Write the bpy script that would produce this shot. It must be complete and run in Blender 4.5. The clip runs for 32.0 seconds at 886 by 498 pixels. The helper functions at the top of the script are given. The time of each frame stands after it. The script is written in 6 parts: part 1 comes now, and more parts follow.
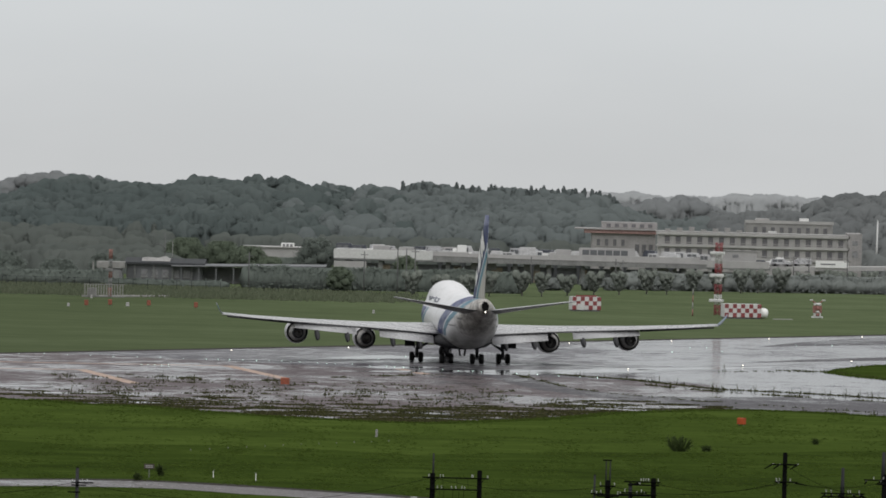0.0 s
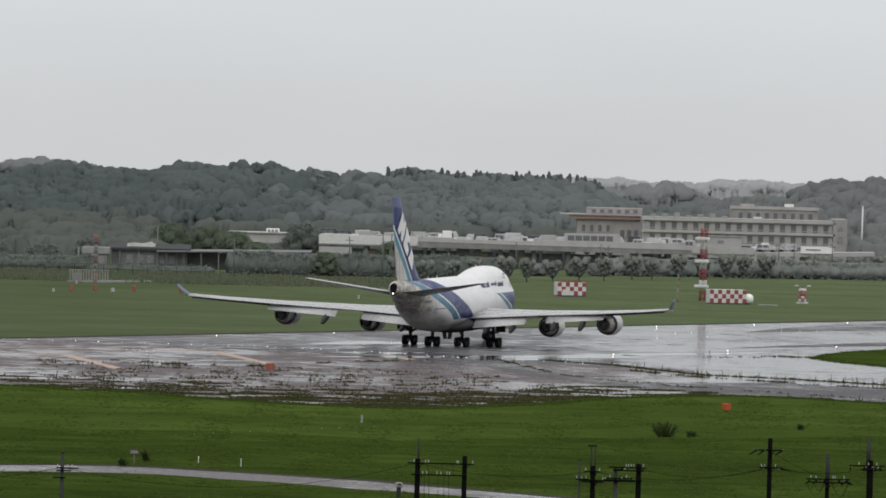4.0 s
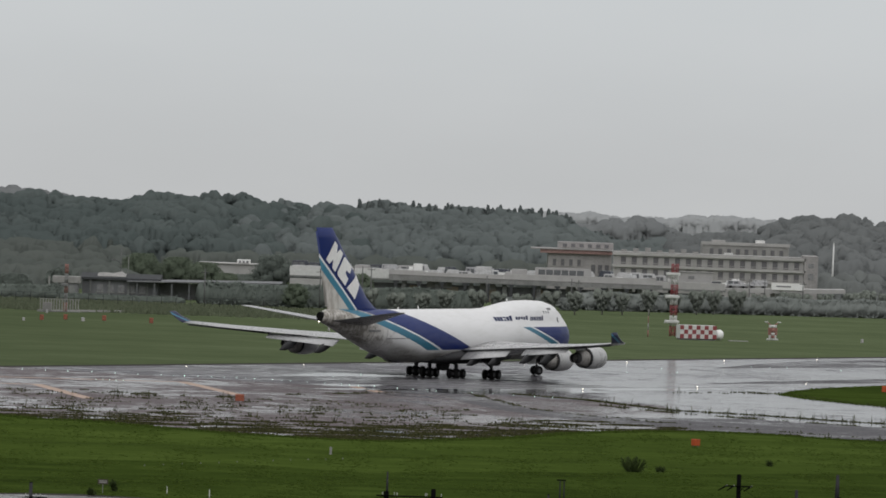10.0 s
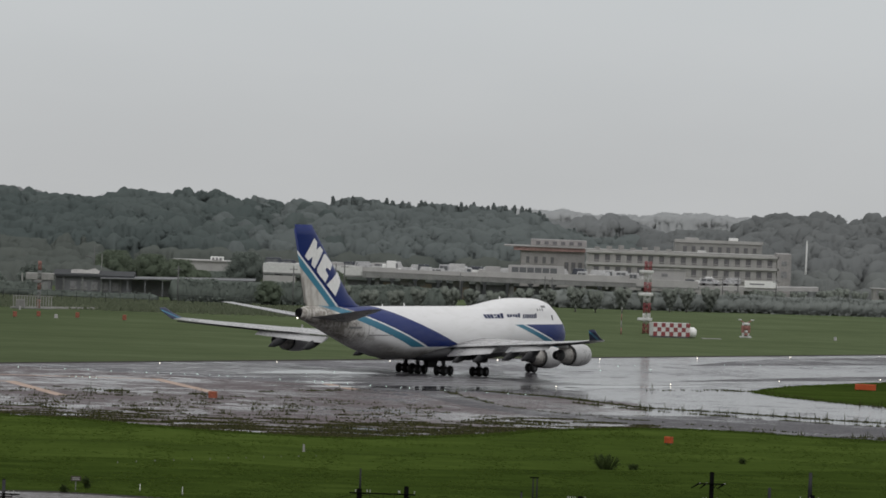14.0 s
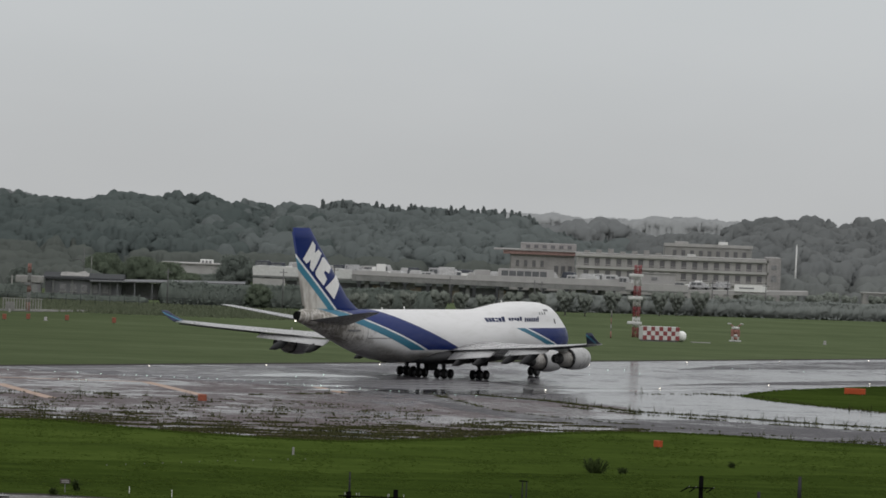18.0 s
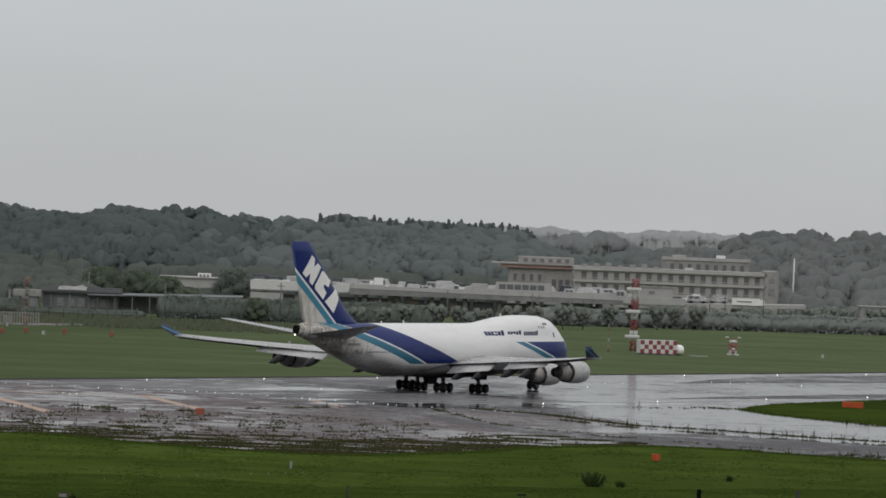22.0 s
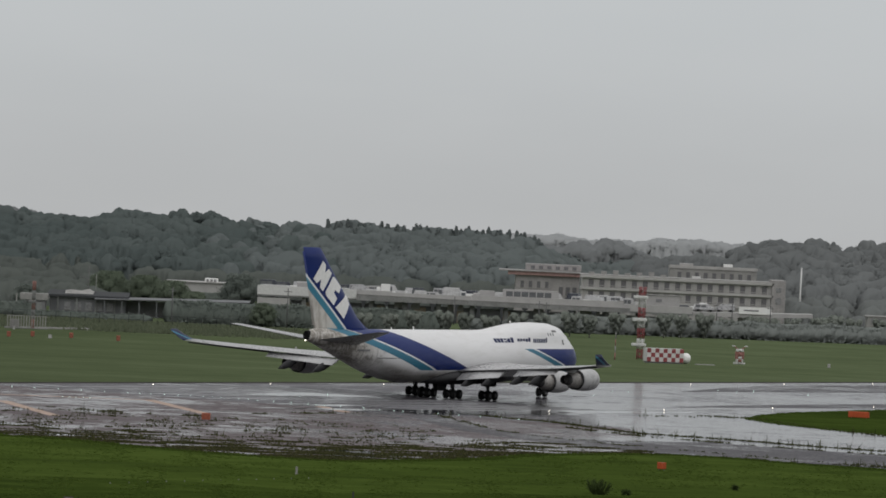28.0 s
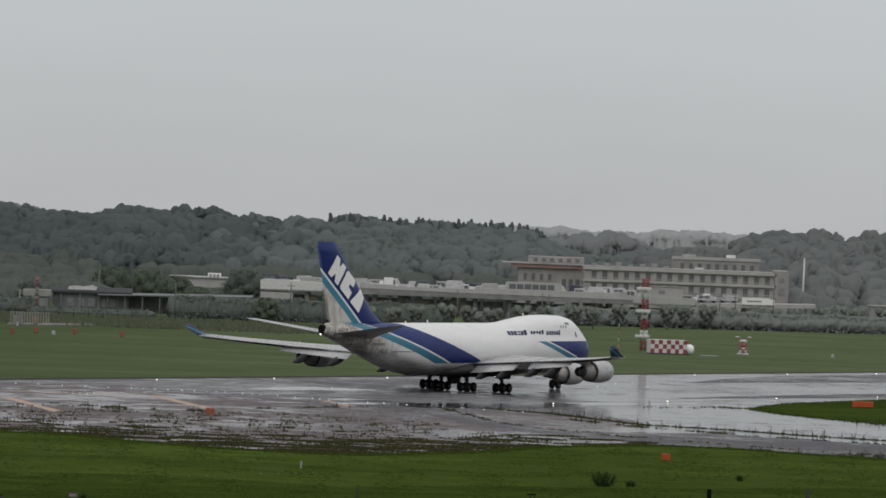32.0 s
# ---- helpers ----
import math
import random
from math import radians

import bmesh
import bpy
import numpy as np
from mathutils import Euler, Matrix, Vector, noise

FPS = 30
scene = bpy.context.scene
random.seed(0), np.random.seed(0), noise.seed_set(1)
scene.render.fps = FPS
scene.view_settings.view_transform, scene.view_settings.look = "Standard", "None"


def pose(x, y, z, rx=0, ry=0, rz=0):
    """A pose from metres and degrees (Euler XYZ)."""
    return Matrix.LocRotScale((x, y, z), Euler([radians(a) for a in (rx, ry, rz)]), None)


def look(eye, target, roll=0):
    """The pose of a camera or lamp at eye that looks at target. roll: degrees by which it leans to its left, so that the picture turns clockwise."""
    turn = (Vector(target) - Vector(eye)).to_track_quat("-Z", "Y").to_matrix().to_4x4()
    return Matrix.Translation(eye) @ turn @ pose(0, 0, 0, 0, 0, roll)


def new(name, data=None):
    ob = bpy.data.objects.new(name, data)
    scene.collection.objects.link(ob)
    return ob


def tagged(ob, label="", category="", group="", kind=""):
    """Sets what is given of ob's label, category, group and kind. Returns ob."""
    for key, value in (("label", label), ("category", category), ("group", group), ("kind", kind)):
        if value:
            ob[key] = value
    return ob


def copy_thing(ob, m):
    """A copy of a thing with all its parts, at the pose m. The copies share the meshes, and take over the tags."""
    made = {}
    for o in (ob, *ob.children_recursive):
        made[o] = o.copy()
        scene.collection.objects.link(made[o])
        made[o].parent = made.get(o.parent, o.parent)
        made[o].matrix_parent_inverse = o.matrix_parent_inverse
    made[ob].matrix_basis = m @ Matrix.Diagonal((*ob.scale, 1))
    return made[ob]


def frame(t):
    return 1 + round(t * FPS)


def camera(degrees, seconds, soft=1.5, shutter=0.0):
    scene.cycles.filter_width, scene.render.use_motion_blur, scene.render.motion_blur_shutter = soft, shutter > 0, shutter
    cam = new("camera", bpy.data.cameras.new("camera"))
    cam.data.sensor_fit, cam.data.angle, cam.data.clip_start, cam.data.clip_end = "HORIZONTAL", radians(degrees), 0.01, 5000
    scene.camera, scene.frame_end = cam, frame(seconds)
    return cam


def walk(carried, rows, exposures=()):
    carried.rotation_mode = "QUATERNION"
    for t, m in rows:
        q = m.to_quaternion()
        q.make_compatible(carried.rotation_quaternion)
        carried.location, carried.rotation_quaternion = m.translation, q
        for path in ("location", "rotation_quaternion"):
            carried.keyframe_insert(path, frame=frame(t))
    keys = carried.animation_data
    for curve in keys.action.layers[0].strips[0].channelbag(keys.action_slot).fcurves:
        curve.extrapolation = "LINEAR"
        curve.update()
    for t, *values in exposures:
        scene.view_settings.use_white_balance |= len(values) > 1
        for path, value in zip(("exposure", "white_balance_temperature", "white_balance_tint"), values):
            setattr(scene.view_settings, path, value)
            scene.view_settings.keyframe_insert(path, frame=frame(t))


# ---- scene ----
cam = camera(7.857, 32.0, soft=1.7)
EYE = (0.0, 0.0, 27.61)
# seconds, heading right of north, tilt, lean (degrees)
PATH = [
    (0.0, -0.5817, -0.9334, 1.471),
    (0.5, -0.5965, -0.9879, 1.472),
    (1.0, -0.5888, -0.9362, 1.396),
    (1.5, -0.6061, -0.9754, 1.305),
    (2.0, -0.5753, -1.0000, 1.322),
    (2.5, -0.5324, -1.0496, 1.373),
    (3.0, -0.4761, -1.0698, 1.321),
    (3.5, -0.4465, -1.0697, 1.455),
    (5.5, -0.4478, -1.0059, 1.538),
    (6.0, -0.4178, -1.0097, 1.690),
    (6.5, -0.4192, -0.9966, 1.794),
    (7.0, -0.4168, -0.9369, 1.892),
    (7.5, -0.3849, -0.8736, 2.057),
    (8.0, -0.3323, -0.8348, 1.971),
    (8.5, -0.2883, -0.8175, 2.090),
    (9.0, -0.2509, -0.8095, 2.134),
    (9.5, -0.2230, -0.8033, 2.169),
    (10.0, -0.1975, -0.7573, 2.071),
    (10.5, -0.1728, -0.7227, 2.015),
    (11.0, -0.1402, -0.7130, 2.138),
    (11.5, -0.0737, -0.7256, 2.107),
    (12.0, -0.0403, -0.7794, 2.071),
    (12.5, -0.0208, -0.7999, 2.139),
    (13.0, 0.0000, -0.7761, 2.137),
    (13.5, 0.0238, -0.7547, 2.179),
    (14.0, 0.0403, -0.7724, 2.146),
    (14.5, 0.0545, -0.7888, 2.252),
    (16.5, 0.1337, -0.7332, 2.322),
    (17.0, 0.1404, -0.7456, 2.296),
    (17.5, 0.1399, -0.7620, 2.316),
    (18.0, 0.1298, -0.7392, 2.258),
    (18.5, 0.1372, -0.7019, 2.341),
    (19.0, 0.1608, -0.6848, 2.435),
    (19.5, 0.1683, -0.6753, 2.532),
    (20.0, 0.1753, -0.6411, 2.424),
    (20.5, 0.1780, -0.6245, 2.397),
    (21.0, 0.1643, -0.5939, 2.453),
    (21.5, 0.1418, -0.5819, 2.387),
    (22.0, 0.1465, -0.6167, 2.233),
    (22.5, 0.1756, -0.6297, 2.266),
    (23.0, 0.1623, -0.6081, 2.368),
    (23.5, 0.1269, -0.5752, 2.340),
    (24.0, 0.0835, -0.5442, 2.372),
    (24.5, 0.0335, -0.5482, 2.339),
    (25.0, 0.0202, -0.5246, 2.236),
    (25.5, 0.0324, -0.5241, 2.328),
    (27.5, 0.0644, -0.5384, 2.603),
    (28.0, 0.0789, -0.5606, 2.654),
    (28.5, 0.0709, -0.5786, 2.565),
    (29.0, 0.0413, -0.6107, 2.552),
    (29.5, 0.0401, -0.6071, 2.459),
    (30.0, 0.0559, -0.5983, 2.455),
    (30.5, 0.0866, -0.6049, 2.458),
    (31.0, 0.0881, -0.6027, 2.395),
    (31.5, 0.0802, -0.6119, 2.255),
    (32.0, 0.0576, -0.6228, 2.201)]


def aim(yaw, tilt, lean):
    a, b = radians(yaw), radians(tilt)
    way = Vector((math.sin(a) * math.cos(b), math.cos(a) * math.cos(b), math.sin(b)))
    return look(EYE, Vector(EYE) + way * 100, lean)


walk(cam, [(t, aim(*a)) for t, *a in PATH], exposures=[(t, e, 6480, 11.5) for t, e in ((0, 0.28), (3, 0.37), (6, 0.35), (9, 0.18), (13, 0.07), (20, 0.03), (28, -0.03), (32, -0.02))])

# the aircraft's main gear on the ground: seconds, east, north, heading
TAXI = [
    (0.0, -5.68, 813.33, -4.97),
    (1.0, -5.84, 816.43, -0.69),
    (2.0, -5.78, 818.96, 3.48),
    (3.0, -5.58, 821.06, 7.38),
    (4.0, -5.28, 822.91, 11.04),
    (5.0, -4.87, 824.70, 14.57),
    (6.0, -4.35, 826.50, 17.86),
    (7.0, -3.71, 828.33, 20.82),
    (8.0, -2.99, 830.09, 23.37),
    (9.0, -2.28, 831.67, 25.47),
    (10.0, -1.61, 833.02, 27.01),
    (11.0, -1.03, 834.13, 27.99),
    (12.0, -0.54, 835.05, 28.66),
    (13.0, -0.09, 835.86, 29.10),
    (14.0, 0.33, 836.61, 29.53),
    (15.0, 0.73, 837.32, 29.90),
    (16.0, 1.12, 837.99, 30.13),
    (17.0, 1.48, 838.61, 30.26),
    (18.0, 1.77, 839.11, 30.36),
    (19.0, 1.94, 839.38, 30.34),
    (20.0, 1.98, 839.46, 30.38),
    (21.0, 1.98, 839.46, 30.32),
    (22.0, 1.98, 839.46, 30.32),
    (23.0, 1.98, 839.46, 30.31),
    (24.0, 2.00, 839.49, 30.34),
    (25.0, 2.04, 839.57, 30.32),
    (26.0, 2.12, 839.70, 30.25),
    (27.0, 2.23, 839.89, 30.23),
    (28.0, 2.38, 840.15, 30.22),
    (29.0, 2.58, 840.49, 30.20),
    (30.0, 2.85, 840.96, 30.13),
    (31.0, 3.24, 841.62, 30.17),
    (32.0, 3.74, 842.49, 30.08)]

# ---- light ----
world = bpy.data.worlds.new("overcast")
scene.world = world
world.use_nodes = True
wn, wl = world.node_tree.nodes, world.node_tree.links
wn.clear()
sky = wn.new("ShaderNodeTexSky")
sky.sky_type, sky.sun_disc = "NISHITA", False
sky.sun_elevation, sky.sun_rotation = radians(67), radians(168)
sky.air_density, sky.dust_density, sky.altitude = 1.0, 4.0, 50
hsv = wn.new("ShaderNodeHueSaturation")
hsv.inputs["Saturation"].default_value = 0.08
wl.new(sky.outputs[0], hsv.inputs["Color"])
veil = wn.new("ShaderNodeMix")
veil.data_type = "RGBA"
veil.inputs[0].default_value = 0.86
veil.inputs[7].default_value = (5.6, 5.75, 5.75, 1)
wl.new(hsv.outputs[0], veil.inputs[6])
back = wn.new("ShaderNodeBackground")
back.inputs["Strength"].default_value = 0.088
wl.new(veil.outputs[2], back.inputs["Color"])
wout = wn.new("ShaderNodeOutputWorld")
wl.new(back.outputs[0], wout.inputs["Surface"])

sun_data = bpy.data.lights.new("sun", "SUN")
sun_data.energy, sun_data.angle, sun_data.color = 1.5, radians(100), (1.0, 0.99, 0.97)
sun = new("sun", sun_data)
sun.matrix_basis = pose(0, 0, 200, 23, 0, 12)


# ---- materials ----
class Nodes:
    """Short ways to wire a material."""

    def __init__(self, name):
        self.m = bpy.data.materials.new(name)
        self.m.use_nodes = True
        self.t = self.m.node_tree
        self.b = self.t.nodes["Principled BSDF"]

    def put(self, socket, value):
        if isinstance(value, bpy.types.NodeSocket):
            self.t.links.new(value, socket)
        else:
            socket.default_value = value

    def coord(self):
        return self.t.nodes.new("ShaderNodeTexCoord").outputs["Object"]

    def scaled(self, v, sx, sy, sz):
        n = self.t.nodes.new("ShaderNodeMapping")
        n.inputs["Scale"].default_value = (sx, sy, sz)
        self.put(n.inputs["Vector"], v)
        return n.outputs[0]

    def noise(self, v, scale, detail=4.0, rough=0.6):
        n = self.t.nodes.new("ShaderNodeTexNoise")
        n.inputs["Scale"].default_value, n.inputs["Detail"].default_value = scale, detail
        n.inputs["Roughness"].default_value = rough
        self.put(n.inputs["Vector"], v)
        return n.outputs["Fac"]

    def ramp(self, v, lo, hi, a=0.0, b=1.0):
        n = self.t.nodes.new("ShaderNodeMapRange")
        n.interpolation_type = "SMOOTHSTEP"
        self.put(n.inputs["Value"], v)
        for k, x in zip((1, 2, 3, 4), (lo, hi, a, b)):
            n.inputs[k].default_value = x
        return n.outputs[0]

    def math(self, op, a, b=0.0):
        n = self.t.nodes.new("ShaderNodeMath")
        n.operation = op
        self.put(n.inputs[0], a), self.put(n.inputs[1], b)
        return n.outputs[0]

    def mix(self, f, a, b):
        n = self.t.nodes.new("ShaderNodeMix")
        n.data_type = "RGBA"
        self.put(n.inputs[0], f), self.put(n.inputs[6], a), self.put(n.inputs[7], b)
        return n.outputs[2]

    def bump(self, v, strength, distance):
        n = self.t.nodes.new("ShaderNodeBump")
        n.inputs["Strength"].default_value, n.inputs["Distance"].default_value = strength, distance
        self.put(n.inputs["Height"], v)
        self.t.links.new(n.outputs[0], self.b.inputs["Normal"])

    def end(self, color, rough, metal=0.0):
        self.put(self.b.inputs["Base Color"], color)
        self.put(self.b.inputs["Roughness"], rough)
        self.put(self.b.inputs["Metallic"], metal)
        return self.m


def rgb(r, g, b):
    return (r, g, b, 1)


def plain(name, c, rough=0.6, metal=0.0, vary=0.25, scale=2.0, bump=0.0, gloss=0.5):
    """Paint, metal or concrete with stains at two scales."""
    n = Nodes(name)
    v = n.coord()
    f = n.math("MULTIPLY", n.noise(v, scale), 0.6)
    f = n.math("ADD", f, n.math("MULTIPLY", n.noise(v, scale * 9), 0.4))
    lo, hi = [x * (1 - vary) for x in c], [min(1, x * (1 + vary)) for x in c]
    n.b.inputs["Specular IOR Level"].default_value = gloss
    if bump:
        n.bump(f, bump, 0.02)
    return n.end(n.mix(n.ramp(f, 0.3, 0.7), rgb(*lo), rgb(*hi)), n.ramp(f, 0.2, 0.8, max(0.02, rough - 0.1), min(1, rough + 0.1)), metal)


def glow(name, c, power):
    n = Nodes(name)
    n.b.inputs["Emission Color"].default_value = rgb(*c)
    n.b.inputs["Emission Strength"].default_value = power
    return n.end(rgb(*c), 0.3)


def foliage(name, dark, light, scale=0.5, through_share=0.4, even=0.0):
    """even: how far normals are bent up and south, flattening shade in place of haze."""
    n = Nodes(name)
    g = n.t.nodes.new("ShaderNodeNewGeometry")
    if even:
        a, b = n.t.nodes.new("ShaderNodeVectorMath"), n.t.nodes.new("ShaderNodeVectorMath")
        a.operation, a.inputs[1].default_value = "MULTIPLY", (1 - even, 1 - even, 1 - even)
        b.operation, b.inputs[1].default_value = "ADD", (0, -0.55 * even, 0.65 * even)
        n.t.links.new(g.outputs["Normal"], a.inputs[0]), n.t.links.new(a.outputs[0], b.inputs[0])
        n.t.links.new(b.outputs[0], n.b.inputs["Normal"])
    r = g.outputs["Random Per Island"]
    f = n.math("ADD", n.math("MULTIPLY", r, 0.55), n.math("MULTIPLY", n.noise(n.coord(), scale), 0.45))
    c = n.mix(n.ramp(f, 0.2, 0.8), rgb(*dark), rgb(*light))
    n.b.inputs["Specular IOR Level"].default_value = 0.1
    n.end(c, 0.85)
    thin, both, out = n.t.nodes.new("ShaderNodeBsdfTranslucent"), n.t.nodes.new("ShaderNodeMixShader"), n.t.nodes["Material Output"]
    n.put(thin.inputs["Color"], c)
    both.inputs[0].default_value = through_share
    n.t.links.new(n.b.outputs[0], both.inputs[1]), n.t.links.new(thin.outputs[0], both.inputs[2])
    n.t.links.new(both.outputs[0], out.inputs["Surface"])
    return n.m


def grass(name, dark, mid, light, s=1.0, lie=0.0):
    n = Nodes(name)
    v = n.coord()
    big = n.noise(n.scaled(v, 0.5, 1, 1), 0.05 * s, 3)
    med = n.noise(n.scaled(v, 0.4, 0.6, 1), 0.4 * s, 4)
    fine = n.noise(n.scaled(v, 1, 0.5, 1), 2.4 * s, 5, 0.7)
    f = n.math("ADD", n.math("MULTIPLY", big, 0.42), n.math("ADD", n.math("MULTIPLY", med, 0.36), n.math("MULTIPLY", fine, 0.22)))
    c = n.mix(n.ramp(f, 0.41, 0.5), rgb(*dark), rgb(*mid))
    c = n.mix(n.ramp(f, 0.5, 0.59), c, rgb(*light))
    if lie:  # darker towards the west, where less haze is put into the colour
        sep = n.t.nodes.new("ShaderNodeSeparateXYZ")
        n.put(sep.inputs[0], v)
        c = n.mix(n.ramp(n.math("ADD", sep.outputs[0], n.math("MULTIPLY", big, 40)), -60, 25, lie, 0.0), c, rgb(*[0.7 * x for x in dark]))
    n.bump(n.math("ADD", fine, med), 0.6, 0.25)
    n.b.inputs["Specular IOR Level"].default_value = 0.0
    return n.end(c, 1.0)


def wet(name, c, dry, pool, spec=(0.12, 0.5), shift=0.0, grain=0.3, lie=0.0):
    """Rain-wet paving: standing water in the hollows, damp grain and joints between."""
    n = Nodes(name)
    v = n.coord()
    big = n.noise(v, 0.035, 3)
    med = n.noise(v, 0.22, 5, 0.65)
    small = n.noise(v, 1.1, 4, 0.7)
    fine = n.noise(v, 6.0, 3, 0.7)
    f = n.math("ADD", n.math("MULTIPLY", big, 0.34), n.math("ADD", n.math("MULTIPLY", med, 0.4), n.math("MULTIPLY", small, 0.26)))
    f = n.math("ADD", f, shift)
    if lie:  # the paving drains eastward, so more water stands there
        sep = n.t.nodes.new("ShaderNodeSeparateXYZ")
        n.put(sep.inputs[0], v)
        f = n.math("ADD", f, n.ramp(sep.outputs[0], -4, 22, 0.0, lie))
    w = n.ramp(f, 0.45, 0.55)
    col = n.mix(n.ramp(n.math("ADD", n.math("MULTIPLY", small, 0.6), n.math("MULTIPLY", fine, 0.4)), 0.35, 0.65),
                rgb(*[x * (1 - grain) for x in c]), rgb(*[x * (1 + grain) for x in c]))
    col = n.mix(w, col, rgb(*[x * 0.6 for x in c]))
    ripple = n.math("MULTIPLY", n.math("ADD", n.math("MULTIPLY", fine, 0.4), small), n.ramp(f, 0.44, 0.54, 1.0, 0.08))
    n.bump(ripple, 0.1, 0.04)
    film = n.ramp(fine, 0.42, 0.46, 0.03, 1.0)  # stones stand out of the water film
    n.put(n.b.inputs["Specular IOR Level"], n.math("MULTIPLY", n.ramp(f, 0.43, 0.55, *spec), film))
    return n.end(col, n.ramp(f, 0.44, 0.53, dry, pool))


M_GRASS = grass("wet_grass", (0.023, 0.036, 0.008), (0.033, 0.052, 0.0105), (0.047, 0.07, 0.015))
M_STRIP = grass("short_mown_grass", (0.034, 0.052, 0.0115), (0.046, 0.07, 0.0145), (0.06, 0.088, 0.0195))
# far grass made paler and greyer than the near grass in place of haze
M_FIELD = grass("hazed_mown_grass", (0.073, 0.094, 0.049), (0.086, 0.109, 0.057), (0.101, 0.126, 0.069), lie=0.4)
M_RUNWAY = wet("wet_runway_asphalt", (0.066, 0.061, 0.07), 0.34, 0.13, (0.02, 0.41), -0.05, lie=0.09)
M_OVERRUN = wet("wet_overrun_asphalt", (0.1, 0.083, 0.086), 0.52, 0.14, (0.04, 0.3), -0.03, lie=0.03)
M_TAXIWAY = wet("dark_wet_taxiway_asphalt", (0.075, 0.072, 0.078), 0.5, 0.22, (0.05, 0.28), -0.04)
M_ROAD = wet("wet_service_road_concrete", (0.125, 0.117, 0.117), 0.5, 0.2, (0.08, 0.25), -0.03)
M_MUD = plain("dark_wet_mud", (0.035, 0.032, 0.028), 0.95, vary=0.35, scale=0.4, gloss=0.05)
M_WHITELINE = plain("worn_white_marking", (0.2, 0.2, 0.205), 0.5, vary=0.4, scale=0.5, gloss=0.3)
M_YELLOWLINE = plain("worn_yellow_marking", (0.36, 0.25, 0.19), 0.5, vary=0.4, scale=0.6, gloss=0.3)
M_WEED = foliage("weeds", (0.036, 0.041, 0.017), (0.088, 0.092, 0.036))
# leaves of trees, belt and hedges lightened: rain haze is in their colour
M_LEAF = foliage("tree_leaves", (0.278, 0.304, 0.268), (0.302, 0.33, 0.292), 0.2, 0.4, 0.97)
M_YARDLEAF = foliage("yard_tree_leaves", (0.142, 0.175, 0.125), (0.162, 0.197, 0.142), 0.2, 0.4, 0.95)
# woods leaves paled and greyed with distance: haze put into the colour
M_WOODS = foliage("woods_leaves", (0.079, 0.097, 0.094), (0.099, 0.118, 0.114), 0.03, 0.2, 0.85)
M_MIDRISE = foliage("hazed_rise_leaves", (0.113, 0.13, 0.128), (0.137, 0.156, 0.153), 0.03, 0.2, 0.85)
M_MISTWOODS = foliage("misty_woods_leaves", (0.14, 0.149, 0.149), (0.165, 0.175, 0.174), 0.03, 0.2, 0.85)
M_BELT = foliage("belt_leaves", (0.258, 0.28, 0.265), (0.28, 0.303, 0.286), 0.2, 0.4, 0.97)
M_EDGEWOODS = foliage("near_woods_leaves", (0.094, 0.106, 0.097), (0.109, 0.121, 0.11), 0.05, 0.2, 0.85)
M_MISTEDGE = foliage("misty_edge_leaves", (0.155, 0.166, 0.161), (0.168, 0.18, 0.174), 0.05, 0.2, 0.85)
M_MIDWOODS = foliage("hazed_middle_leaves", (0.185, 0.195, 0.197), (0.195, 0.205, 0.207), 0.02, 0.2, 0.85)
M_FARWOODS = foliage("hazed_far_leaves", (0.335, 0.347, 0.351), (0.345, 0.357, 0.361), 0.02, 0.2, 0.85)
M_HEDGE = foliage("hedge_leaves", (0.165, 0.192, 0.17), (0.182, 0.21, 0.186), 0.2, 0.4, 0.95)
M_BARK = plain("bark", (0.17, 0.165, 0.15), 0.9)
M_WHITE = plain("white_paint", (0.78, 0.78, 0.76), 0.4, vary=0.08)
M_RED = plain("red_paint", (0.23, 0.046, 0.05), 0.5, vary=0.25)
# white of far things dulled, with distance haze put into the paint colour
M_DULLWHITE = plain("hazed_white_paint", (0.56, 0.56, 0.55), 0.55, vary=0.12)
M_ORANGE = plain("orange_paint", (0.42, 0.08, 0.028), 0.55, vary=0.2, gloss=0.2)
M_RUSTORANGE = plain("dirty_orange_paint", (0.26, 0.07, 0.035), 0.6, vary=0.45, scale=4)
M_CONCRETE = plain("stained_concrete", (0.27, 0.265, 0.255), 0.8, vary=0.2, scale=0.5)
M_PALE = plain("pale_wall", (0.37, 0.362, 0.355), 0.75, vary=0.12, scale=0.4)
M_DARKROOF = plain("dark_roof", (0.058, 0.061, 0.064), 0.8, vary=0.25, gloss=0.1)
M_REDROOF = plain("faded_red_fascia", (0.32, 0.2, 0.185), 0.7)
M_FAIRING = plain("dark_grey_fairing", (0.04, 0.04, 0.042), 0.6, vary=0.2, gloss=0.1)
M_FADEDRED = plain("faded_red_paint", (0.26, 0.12, 0.1), 0.7, vary=0.2)
M_SHEDWALL = plain("damp_grey_wall", (0.19, 0.195, 0.19), 0.85, vary=0.25, scale=0.3)
# far walls and windows set close in tone, haze put into both colours
M_RENDERED = plain("hazed_render", (0.385, 0.375, 0.365), 0.8, vary=0.15, scale=0.4)
M_ANNEX = plain("hazed_stained_render", (0.3, 0.288, 0.282), 0.85, vary=0.2, scale=0.3)
M_HAZEDGLASS = plain("hazed_window_glass", (0.145, 0.142, 0.148), 0.5, vary=0.3, gloss=0.2)
M_BARN = plain("blue_grey_boards", (0.145, 0.15, 0.156), 0.85, vary=0.2, scale=0.4)
M_GREY = plain("grey_metal", (0.17, 0.17, 0.175), 0.5, vary=0.2)
M_DARK = plain("dark_void", (0.03, 0.03, 0.035), 0.6)
